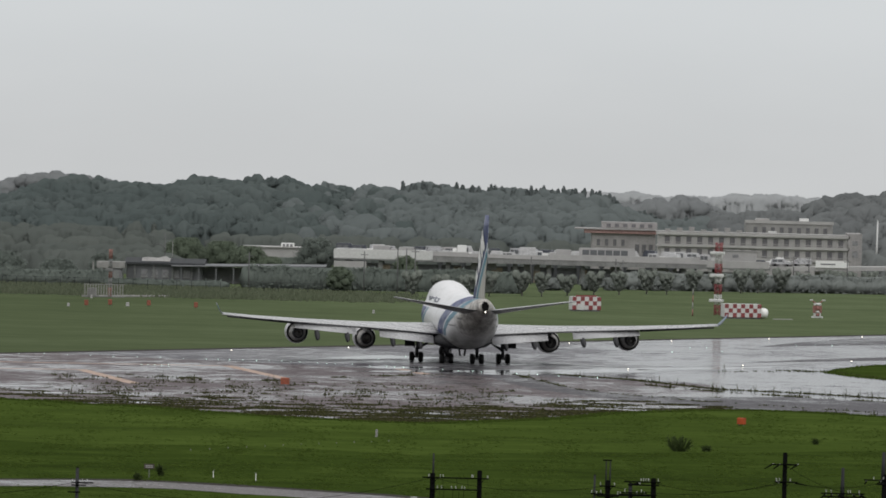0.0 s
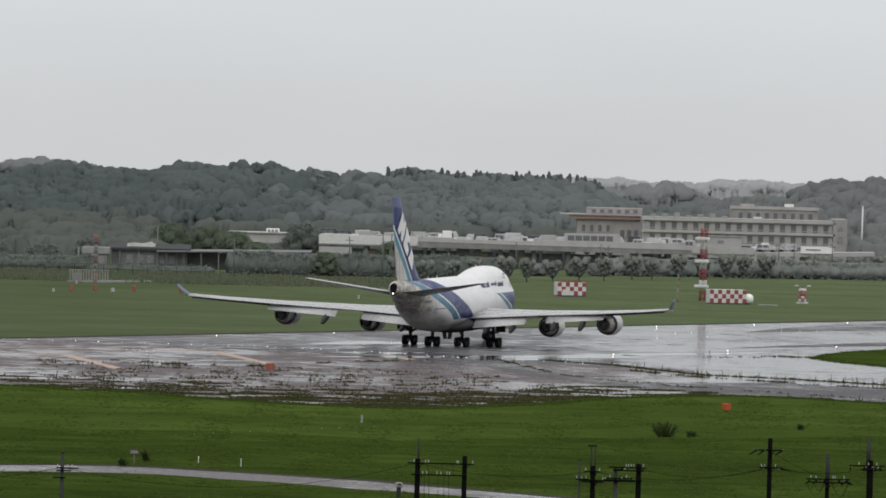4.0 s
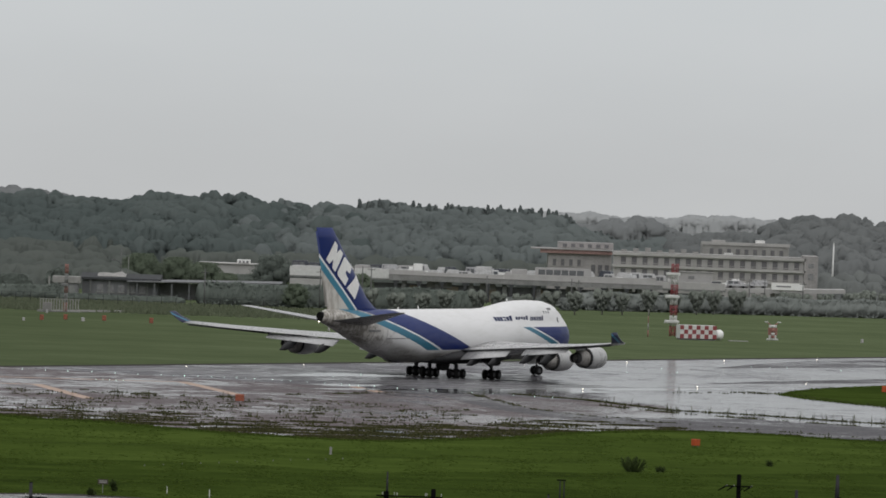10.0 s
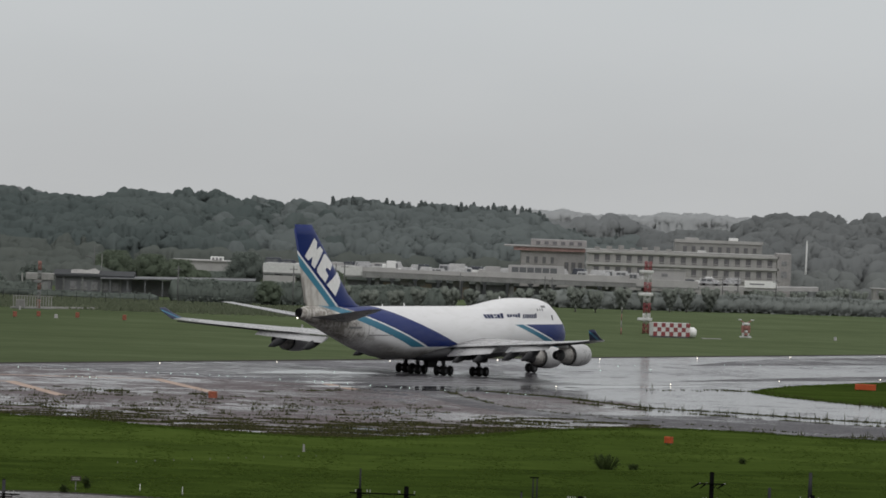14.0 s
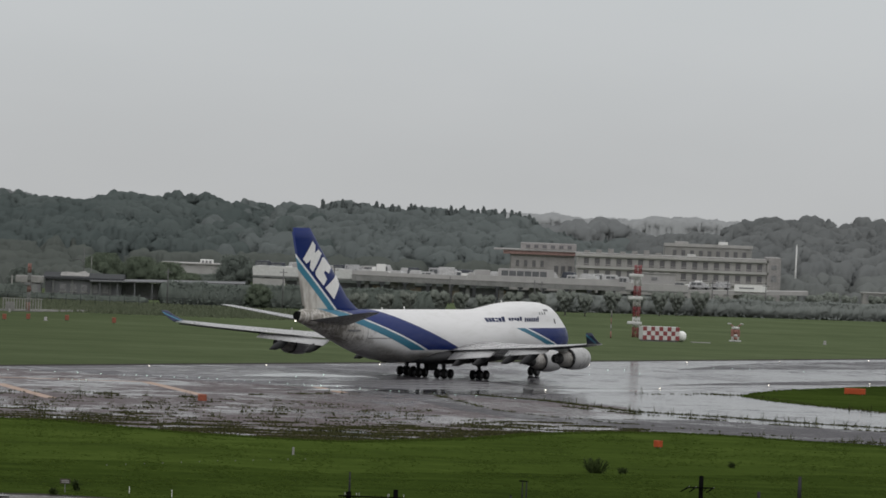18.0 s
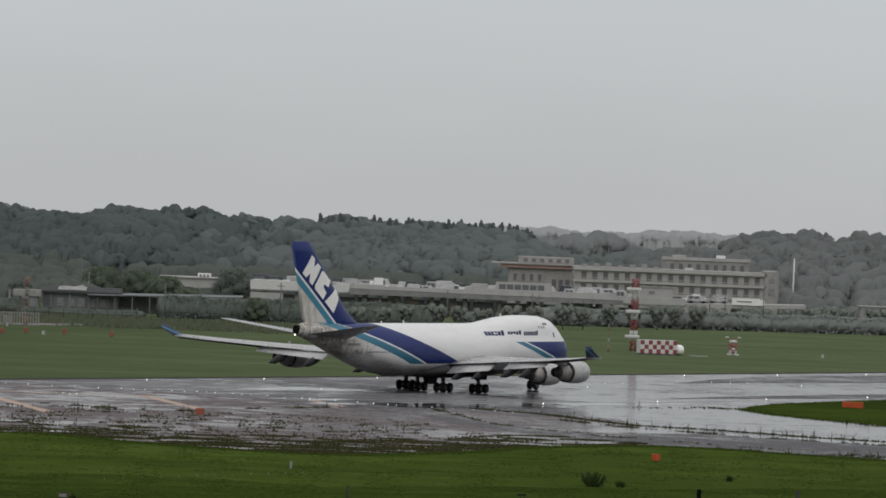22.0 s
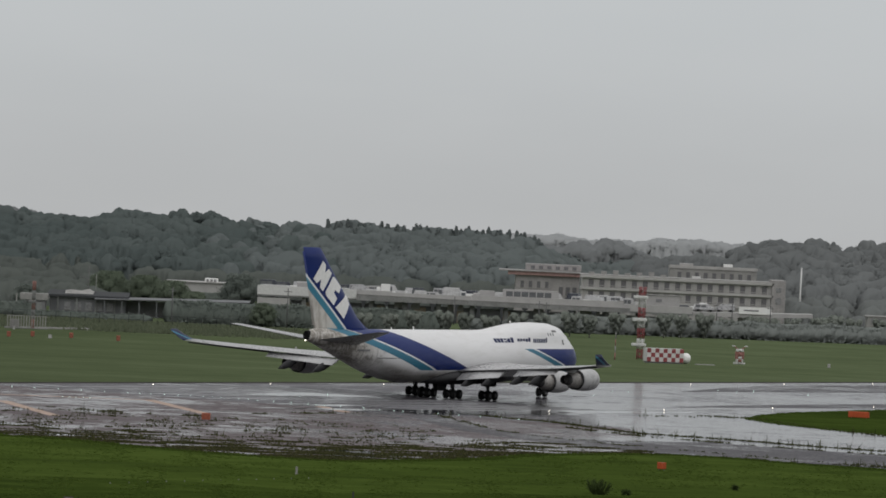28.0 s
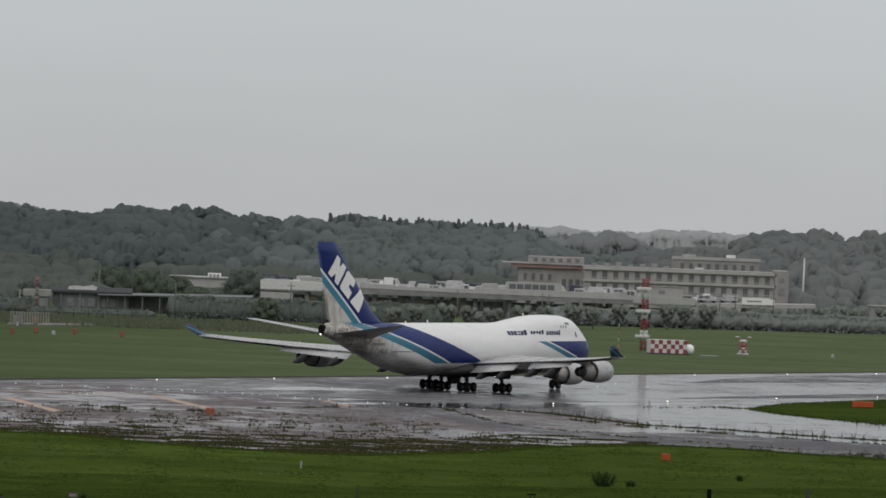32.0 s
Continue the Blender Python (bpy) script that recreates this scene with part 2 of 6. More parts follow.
M_POLE = plain("dark_creosoted_pole", (0.005, 0.005, 0.005), 0.95, gloss=0.0)
# far poles lightened to grey: haze put into the colour
M_FARPOLE = plain("hazed_far_pole", (0.13, 0.13, 0.13), 0.9, gloss=0.1)
M_POLEGREY = plain("weathered_concrete_pole", (0.04, 0.04, 0.042), 0.95, gloss=0.0)
M_PORCELAIN = plain("wet_porcelain", (0.42, 0.42, 0.41), 0.35)
M_GLASS = plain("window_glass", (0.1, 0.11, 0.12), 0.12, vary=0.1)
# far window panes lightened in colour in place of haze
M_PALEGLASS = plain("hazed_window", (0.21, 0.21, 0.215), 0.3, vary=0.25)
M_TYRE = plain("tyre_rubber", (0.015, 0.015, 0.015), 0.8, gloss=0.15)
M_STEEL = plain("gear_steel", (0.09, 0.09, 0.095), 0.45, 0.6)
M_LAMP = glow("lit_lamp", (1.0, 0.93, 0.8), 3.2)
M_GREENLAMP = glow("lit_green_lamp", (0.72, 1.0, 0.88), 1.8)
M_BLUE = plain("blue_livery", (0.003, 0.012, 0.07), 0.35, vary=0.15, gloss=0.2)
M_WING = plain("wing_grey", (0.36, 0.36, 0.365), 0.28, vary=0.06, scale=0.4)
# darker grey painted on the tailplane's underside as its shade
M_TAILSHADE = plain("tailplane_underside_shade", (0.11, 0.11, 0.115), 0.3, vary=0.2, scale=0.5)
M_NACELLE = plain("nacelle_grey", (0.42, 0.42, 0.42), 0.3, vary=0.15, scale=0.8)
M_DARKMETAL = plain("sooty_exhaust_metal", (0.045, 0.042, 0.04), 0.4, 0.7)
M_CORE = plain("heat_stained_core", (0.36, 0.345, 0.325), 0.45, 0.2, vary=0.5, scale=2.5)


# ---- mesh helpers ----
def part(name, bm, material, parent=None, label=""):
    me = bpy.data.meshes.new(name)
    bm.to_mesh(me)
    bm.free()
    for m in material if isinstance(material, (list, tuple)) else (material,):
        me.materials.append(m)
    ob = new(name, me)
    if parent:
        ob.parent = parent
    if label:
        ob["label"] = label
    return ob


def arrays(name, verts, faces, material, parent=None, smooth=False):
    """A mesh from numpy arrays; faces: (n, 3) or (n, 4)."""
    me = bpy.data.meshes.new(name)
    k = faces.shape[1]
    me.vertices.add(len(verts))
    me.vertices.foreach_set("co", np.asarray(verts, dtype=np.float32).ravel())
    me.loops.add(faces.size)
    me.loops.foreach_set("vertex_index", faces.astype(np.int32).ravel())
    me.polygons.add(len(faces))
    me.polygons.foreach_set("loop_start", np.arange(0, faces.size, k, dtype=np.int32))
    me.update(calc_edges=True)
    if smooth:
        me.polygons.foreach_set("use_smooth", np.ones(len(faces), dtype=bool))
    me.materials.append(material)
    ob = new(name, me)
    if parent:
        ob.parent = parent
    return ob


def box(bm, x0, x1, y0, y1, z0, z1, bevel=0.0, mat=0):
    m = Matrix.Translation(((x0 + x1) / 2, (y0 + y1) / 2, (z0 + z1) / 2)) @ Matrix.Diagonal((x1 - x0, y1 - y0, z1 - z0, 1))
    vs = bmesh.ops.create_cube(bm, size=1, matrix=m)["verts"]
    fs = {f for v in vs for f in v.link_faces}
    for f in fs:
        f.material_index = mat
    if bevel:
        es = list({e for v in vs for e in v.link_edges})
        bmesh.ops.bevel(bm, geom=es, offset=bevel, segments=2, affect="EDGES", profile=0.5)
    return bm


def bx(*a, **k):
    return box(bmesh.new(), *a, **k)


def rod(bm, a, b, r0, r1=None, n=10, mat=0, smooth=True):
    a, b = Vector(a), Vector(b)
    d = b - a
    q = d.to_track_quat("Z", "Y").to_matrix().to_4x4()
    vs = bmesh.ops.create_cone(bm, cap_ends=True, segments=n, radius1=r0, radius2=r0 if r1 is None else r1, depth=d.length,
                               matrix=Matrix.Translation((a + b) / 2) @ q)["verts"]
    for f in {f for v in vs for f in v.link_faces}:
        f.material_index, f.smooth = mat, smooth and len(f.verts) == 4
    return bm


def lathe(bm, profile, n=24, axis="Y", centre=(0, 0, 0), mat=0):
    """Turn (along, radius) pairs about an axis through centre."""
    rings = []
    for a, r in profile:
        ring = []
        for i in range(n):
            t = 2 * math.pi * i / n
            p = (r * math.cos(t), a, r * math.sin(t)) if axis == "Y" else ((a, r * math.cos(t), r * math.sin(t)) if axis == "X" else (r * math.cos(t), r * math.sin(t), a))
            ring.append(bm.verts.new(Vector(p) + Vector(centre)))
        rings.append(ring)
    for p, q in zip(rings, rings[1:]):
        for i in range(n):
            f = bm.faces.new((p[i], p[(i + 1) % n], q[(i + 1) % n], q[i]))
            f.smooth, f.material_index = True, mat
    return bm


def loft(bm, rings, close=True, caps=True, mat=0, smooth=True):
    vs = [[bm.verts.new(p) for p in r] for r in rings]
    n = len(vs[0])
    for p, q in zip(vs, vs[1:]):
        for i in range(n if close else n - 1):
            f = bm.faces.new((p[i], p[(i + 1) % n], q[(i + 1) % n], q[i]))
            f.smooth, f.material_index = smooth, mat
    if caps:
        bm.faces.new(vs[0][::-1]).material_index = mat
        bm.faces.new(vs[-1]).material_index = mat
    bmesh.ops.recalc_face_normals(bm, faces=bm.faces)
    return bm


def prism(bm, pts, z0, z1, mat=0):
    """An upright slab over a plan polygon."""
    lo = [bm.verts.new((x, y, z0)) for x, y in pts]
    hi = [bm.verts.new((x, y, z1)) for x, y in pts]
    n = len(pts)
    fs = [bm.faces.new(hi), bm.faces.new(lo[::-1])]
    for i in range(n):
        fs.append(bm.faces.new((lo[i], lo[(i + 1) % n], hi[(i + 1) % n], hi[i])))
    for f in fs:
        f.material_index = mat
    bmesh.ops.recalc_face_normals(bm, faces=fs)
    return bm


def thing(name, x, y, z=0.0, rz=0.0, label="", category="", group="", kind=""):
    ob = new(name)
    ob.empty_display_size = 0.5
    ob.matrix_basis = pose(x, y, z, 0, 0, rz)
    return tagged(ob, label, category, group, kind)


def leaf_cards(rng, c, n, size):
    """Small quads at the places c, facing along n."""
    n = n / np.linalg.norm(n, axis=1, keepdims=True)
    a = np.cross(n, rng.normal(size=c.shape))
    a /= np.linalg.norm(a, axis=1, keepdims=True)
    b = np.cross(n, a)
    s = size * (0.6 + 0.8 * rng.random((len(c), 1)))
    quad = np.stack([c - a * s - b * s * 0.6, c + a * s - b * s * 0.5, c + a * s * 0.8 + b * s * 0.6, c - a * s * 0.7 + b * s * 0.7], axis=1)
    return quad.reshape(-1, 3)


def crown_shells(rng, centre, r, rz, count, size, jitter=0.45):
    """Lumpy leaf shells round crown centres, open below."""
    k = len(centre)
    d = rng.normal(size=(k, count, 3))
    d /= np.linalg.norm(d, axis=2, keepdims=True)
    d[..., 2] = np.where(d[..., 2] < -0.4, -d[..., 2], d[..., 2])
    az, ph = np.arctan2(d[..., 1], d[..., 0]), rng.random((k, 1)) * 6.28
    lump = 1 + 0.16 * np.sin(3 * az + ph) * np.cos(4 * d[..., 2] + 2 * ph) + 0.08 * np.sin(7 * az - ph + 5 * d[..., 2])
    size3 = np.stack([r, r, rz], axis=1)[:, None, :]
    p = centre[:, None, :] + d * size3 * (lump * (0.8 + 0.22 * rng.random((k, count))))[..., None]
    n = d / size3
    n /= np.linalg.norm(n, axis=2, keepdims=True)
    n = n + jitter * rng.normal(size=n.shape)
    return leaf_cards(rng, p.reshape(-1, 3), n.reshape(-1, 3), size)


def crown_masses(rng, centre, r, rz, rough=0.05, ring=12, rows=7):
    """Closed lumpy crowns as one mesh's vertices and faces."""
    k = len(centre)
    el = np.linspace(-0.75, 1.0, rows) * math.pi / 2
    az = np.arange(ring) * 2 * math.pi / ring
    az, el = (g.ravel() for g in np.meshgrid(az, el))
    d = np.stack([np.cos(el) * np.cos(az), np.cos(el) * np.sin(az), np.sin(el)], axis=1)[None]
    ph = rng.random((k, 1)) * 6.28
    lump = 1 + 0.12 * np.sin(3 * az + ph) * np.cos(3 * el + 2 * ph) + 0.07 * np.sin(5 * az - ph + 4 * el) + rng.normal(0, rough, (k, ring * rows))
    lump[:, -ring:] = lump[:, -1:]
    v = centre[:, None, :] + d * np.stack([r, r, rz], axis=1)[:, None, :] * lump[..., None]
    i = np.arange(ring * rows).reshape(rows, ring)
    j = np.roll(i, -1, axis=1)
    f = np.stack([i[:-1], j[:-1], j[1:], i[1:]], axis=-1).reshape(-1, 4)
    return v.reshape(-1, 3), (f[None] + (np.arange(k) * ring * rows)[:, None, None]).reshape(-1, 4)


def quads(v):
    return np.arange(len(v)).reshape(-1, 4)


# ---- plan: runway axis ----
U, N = Vector((0.536, 0.844)), Vector((0.844, -0.536))


def rw(u, n):
    """Plan place from metres along the runway and right of its centre line."""
    p = U * u + N * (n - 447.5)
    return p.x, p.y


# ---- ground and paving ----
def sheet(name, x0, x1, y0, y1, z, material, step):
    xs, ys = np.linspace(x0, x1, step), np.linspace(y0, y1, step)
    v = np.array([(x, y, z) for y in ys for x in xs])
    i = np.arange(step * step).reshape(step, step)
    f = np.stack([i[:-1, :-1], i[:-1, 1:], i[1:, 1:], i[1:, :-1]], axis=-1).reshape(-1, 4)
    return arrays(name, v, f, material)


ground = tagged(sheet("ground", -4000, 4000, -300, 4800, 0.0, M_GRASS, 20), "rain-wet green airfield grass reaching the woods", "grass", kind="structure")

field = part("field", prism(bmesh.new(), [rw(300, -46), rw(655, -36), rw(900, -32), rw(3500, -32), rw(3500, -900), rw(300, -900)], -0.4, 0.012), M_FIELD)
tagged(field, "mown grass field beyond the runway, paled for haze", "grass", kind="structure")
island = part("grass_island", prism(bmesh.new(), [rw(3500, 31.8), rw(776, 31.8), rw(751, 34.2), rw(736, 36.4), rw(723, 40), rw(714, 43.5), rw(707, 47), rw(699.5, 54.5), rw(691, 67), rw(686, 79), rw(672, 110), rw(660, 180), rw(700, 400), rw(3500, 400)], -0.4, 0.06), M_GRASS)
tagged(island, "wet green grass island between runway and taxiway", "grass", kind="structure")
overrun = part("overrun", prism(bmesh.new(), [rw(300, -46), rw(655, -36), rw(655, 60), rw(640, 90), rw(600, 92), (27.7, 688), (22, 685), (18.4, 681.5), (15, 676.5), (11, 670), (7.4, 659.5), (4, 652), (-1, 644), (-4, 641), (-7, 635.5), (-12, 635.3),
                                              (-16, 637), (-22, 640.3), (-28, 646.5), (-31, 650), (-37, 658), (-43, 659), (-46, 664), (-52, 666.5), (-60, 671.5), (-90, 695), (-130, 655)], -0.4, 0.03), M_OVERRUN)
tagged(overrun, "rain-wet weedy asphalt overrun with yellow chevrons", "pavement", kind="structure")
NEAR_EDGE = ((-60, 671.5), (-52, 666.5), (-46, 664), (-43, 659), (-37, 658), (-31, 650), (-28, 646.5), (-22, 640.3), (-16, 637), (-12, 635.3), (-7, 635.5), (-4, 641), (-1, 644), (4, 652), (7.4, 659.5), (11, 670), (15, 676.5), (18.4, 681.5), (22, 685), (27.7, 688), (33.6, 685.5), (40.3, 679), (47.6, 674.5), (60, 670))
mown = part("mown_strip", prism(bmesh.new(), tuple((x, y + 0.5) for x, y in NEAR_EDGE) + ((110, 650), (110, 610), (60, 596), (40, 606), (20, 590), (4, 582), (-8, 571), (-22, 580), (-40, 574), (-60, 588), (-120, 600), (-120, 650)), -0.2, 0.016), M_STRIP)
tagged(mown, "paler short-mown grass strip beside the paving", "grass", kind="structure")
runway = part("runway", prism(bmesh.new(), [rw(655, -36), rw(900, -32), rw(3500, -32), rw(3500, 31.8), rw(776, 31.8), rw(751, 34.2), rw(736, 36.4), rw(723, 40), rw(714, 43.5), rw(707, 47), rw(699.5, 54.5), rw(691, 67), rw(686, 79),
                                            rw(672, 110), rw(660, 180), rw(590, 180), rw(601, 112), rw(606, 92), rw(655, 60)], -0.4, 0.034), M_RUNWAY)
tagged(runway, "rain-wet grey runway asphalt mirroring the sky", "runway", kind="structure")
shoulder = part("shoulder", prism(bmesh.new(), [rw(300, -50), rw(300, -46.02), rw(655, -36.02), rw(900, -32.02), rw(3500, -32.02), rw(3500, -35.5), rw(900, -35.5), rw(655, -39.5)], -0.4, 0.026), M_MUD)
tagged(shoulder, "dark muddy strip along the runway edge", "shoulder", kind="structure")
taxiway = part("taxiway", prism(bmesh.new(), [rw(667, 15), rw(666.3, 20.7), rw(657.4, 30.8), rw(641, 45.5), rw(625.8, 59.4), rw(618, 71), rw(619, 78), rw(632, 84), rw(631, 97), rw(624, 190), rw(580, 190), rw(600.5, 124), rw(597.5, 112),
                                              rw(597.5, 97), rw(600, 86.6), rw(609, 71.6), rw(619.6, 58.3), rw(634, 45), rw(646.7, 34.8), rw(650, 24)], -0.4, 0.044), M_TAXIWAY)
tagged(taxiway, "dark wet asphalt taxiway joining the runway", "taxiway", kind="structure")
ROAD_NORTH = ((-70, 497), (-50, 508), (-39, 512.3), (-34.5, 514.2), (-30, 515), (-27, 514.4), (-23.3, 512.2), (-19, 509.8), (-13.7, 506), (-9.7, 503.4), (-5.2, 498.5), (-0.8, 494), (3.5, 489.3), (9, 483), (30, 460))
ROAD_SOUTH = ((26, 452), (6, 477), (-0.8, 485), (-2.9, 487.3), (-6.4, 490), (-9.8, 491.8), (-13.4, 496), (-17, 499), (-20.6, 501), (-23, 503.3), (-26, 505.3), (-30, 505.9), (-34.1, 505), (-38.4, 503.6), (-50, 499), (-70, 487))
road = part("service_road", prism(bmesh.new(), ROAD_NORTH + ROAD_SOUTH, -0.3, 0.03), M_ROAD)
tagged(road, "narrow wet concrete service road through the grass", "road", kind="structure")
verge = part("verge", prism(bmesh.new(), tuple((x, y + 0.01) for x, y in ROAD_NORTH) + tuple((x + 0.4, y + 2.6 + 0.5 * math.sin(x)) for x, y in ROAD_NORTH[::-1]), -0.3, 0.024), M_MUD)
tagged(verge, "dark muddy verge along the service road", "verge", kind="structure")

for c in (553, 583, 613, 643, 673):  # chevrons before the threshold
    for side in (-1, 1):
        n0, n1 = (0, 27) if c < 650 else (12, 26)
        if side < 0 and c > 650:
            continue
        q = [rw(c - n0, side * n0), rw(c - n1, side * n1), rw(c - n1 - 2.1, side * n1), rw(c - n0 - 2.1, side * n0)]
        tagged(part("chevron_stripe", prism(bmesh.new(), q, 0.031, 0.036), M_YELLOWLINE), "worn yellow chevron stripe painted on the overrun", "marking", "chevrons", "structure")
for k in range(8):  # threshold bars
    for side in (-1, 1):
        n = side * (4.2 + 3.4 * k)
        q = [rw(667, n - 0.7), rw(705, n - 0.7), rw(705, n + 0.7), rw(667, n + 0.7)]
        tagged(part("threshold_bar", prism(bmesh.new(), q, 0.035, 0.04), M_WHITELINE), "wet white threshold bar painted on the runway", "marking", "threshold bars", "structure")
for n in (-29, 29):
    q = [rw(664, n - 0.45), rw(3400, n - 0.45), rw(3400, n + 0.45), rw(664, n + 0.45)]
    tagged(part("edge_line", prism(bmesh.new(), q, 0.035, 0.04), M_WHITELINE), "long white runway edge line, rain-wet", "marking", "edge lines", "structure")


for q in ([rw(790, -12), rw(815, -20), rw(840, -26), rw(3400, -24), rw(3400, -7), rw(840, -7)], [rw(728, 22), rw(750, 19), rw(3400, 21), rw(3400, 28.3), rw(775, 28.3)]):
    tagged(part("rubber_band", prism(bmesh.new(), q, 0.031, 0.0385), M_TAXIWAY), "dark rubber-stained band along the wet runway", "marking", "rubber bands", "structure")


M_PUDDLE = plain("standing_rain_water", (0.03, 0.03, 0.032), 0.06, vary=0.2, scale=0.3)
rp = random.Random(4)
for u, n, ru, rn, turn in ((670, 27, 24, 4.2, 0.32), (700, 30, 16, 3.0, 0.2), (690, -9, 10, 4.5, 0.1), (661, 31, 9, 3.0, 0.4), (661, 12, 6, 3.0, 0.2), (546, 95, 5.5, 3.2, 0.5), (552, 88, 4, 2.4, 0.3), (560, 22, 9, 2.6, 0.6), (541, 56, 5, 2.2, 0.7), (556, 40, 6, 2.0, 0.5)):  # shallow puddles
    q = []
    for k in range(28):
        a = 2 * math.pi * k / 28
        w = 1 + 0.22 * math.sin(3 * a + u) + 0.12 * math.sin(7 * a + n) + rp.uniform(-0.05, 0.05)
        x, y = ru * w * math.cos(a), rn * w * math.sin(a)
        q.append(rw(u + x * math.cos(turn) - y * math.sin(turn), n + x * math.sin(turn) + y * math.cos(turn)))
    tagged(part("puddle", prism(bmesh.new(), q, 0.03, 0.047), M_PUDDLE), "shallow rain puddle standing on the runway", "water", "puddles", "structure")


# ---- misty distance ----
def mist_material():
    n = Nodes("rain_mist_sky")
    v = n.coord()
    sep = n.t.nodes.new("ShaderNodeSeparateXYZ")
    n.put(sep.inputs[0], v)
    f = n.noise(n.scaled(v, 1, 1, 3.5), 0.0045, 4, 0.5)
    up = n.ramp(sep.outputs[2], -10, 150)
    c = n.mix(up, rgb(0.45, 0.463, 0.462), rgb(0.53, 0.56, 0.566))
    c = n.mix(n.ramp(f, 0.3, 0.7, 0.0, 0.16), c, rgb(0.6, 0.615, 0.615))
    n.b.inputs["Emission Strength"].default_value = 1.0
    n.put(n.b.inputs["Emission Color"], c)
    n.b.inputs["Specular IOR Level"].default_value = 0.0
    return n.end(rgb(0, 0, 0), 1.0)


def arc_wall(name, radius, span, z0, z1, material, k=40):
    a = np.radians(np.linspace(-span, span, k))
    v = np.concatenate([np.stack([radius * np.sin(a), radius * np.cos(a), np.full(k, z)], axis=1) for z in (z0, z1)])
    i = np.arange(k - 1)
    return arrays(name, v, np.stack([i, i + 1, i + 1 + k, i + k], axis=1), material)


tagged(arc_wall("backdrop", 3300, 40, -30, 420, mist_material()), "pale grey rain mist and low cloud", "sky", kind="structure")


# ---- woods ----
RIDGE_X = (-175, -150, -132.9, -130, -127.1, -124.2, -120.5, -118.3, -113.9, -111, -108.8, -106.8, -104.3, -101.4, -99.2, -96.2, -93.6, -91.1, -88.1, -85.2, -63, -54, -45, -26, 0, 8, 15.6, 21.5, 26, 29, 32.7, 36.5, 38.7, 43.9, 49, 52.6, 54.8, 57, 58.5, 61.4, 65.8, 70.9, 75, 77.3, 79.5, 82, 85, 89, 95, 102.3, 106.8, 111.2, 114, 140)
RIDGE_Z = (9.8, 11.3, 11.7, 11.6, 13, 13.7, 14.9, 16, 16.7, 17.4, 16.2, 16.1, 15, 15.2, 14.7, 15.5, 16.2, 15.1, 15.3, 17, 17.8, 17, 15.3, 16.5, 15.7, 16.1, 15.8, 15.5, 14.5, 12.4, 11.1, 9.5, 8.8, 8.6, 9.5, 11, 11.8, 11.6, 10.4, 11.1, 11.7, 12.8, 11.8, 13.5, 14.8, 15.9, 16.8, 17.6, 17.6, 17.3, 16.6, 17, 17.7, 18.1)


def ridge(xs):
    return np.interp(xs, RIDGE_X, RIDGE_Z) + 1.25


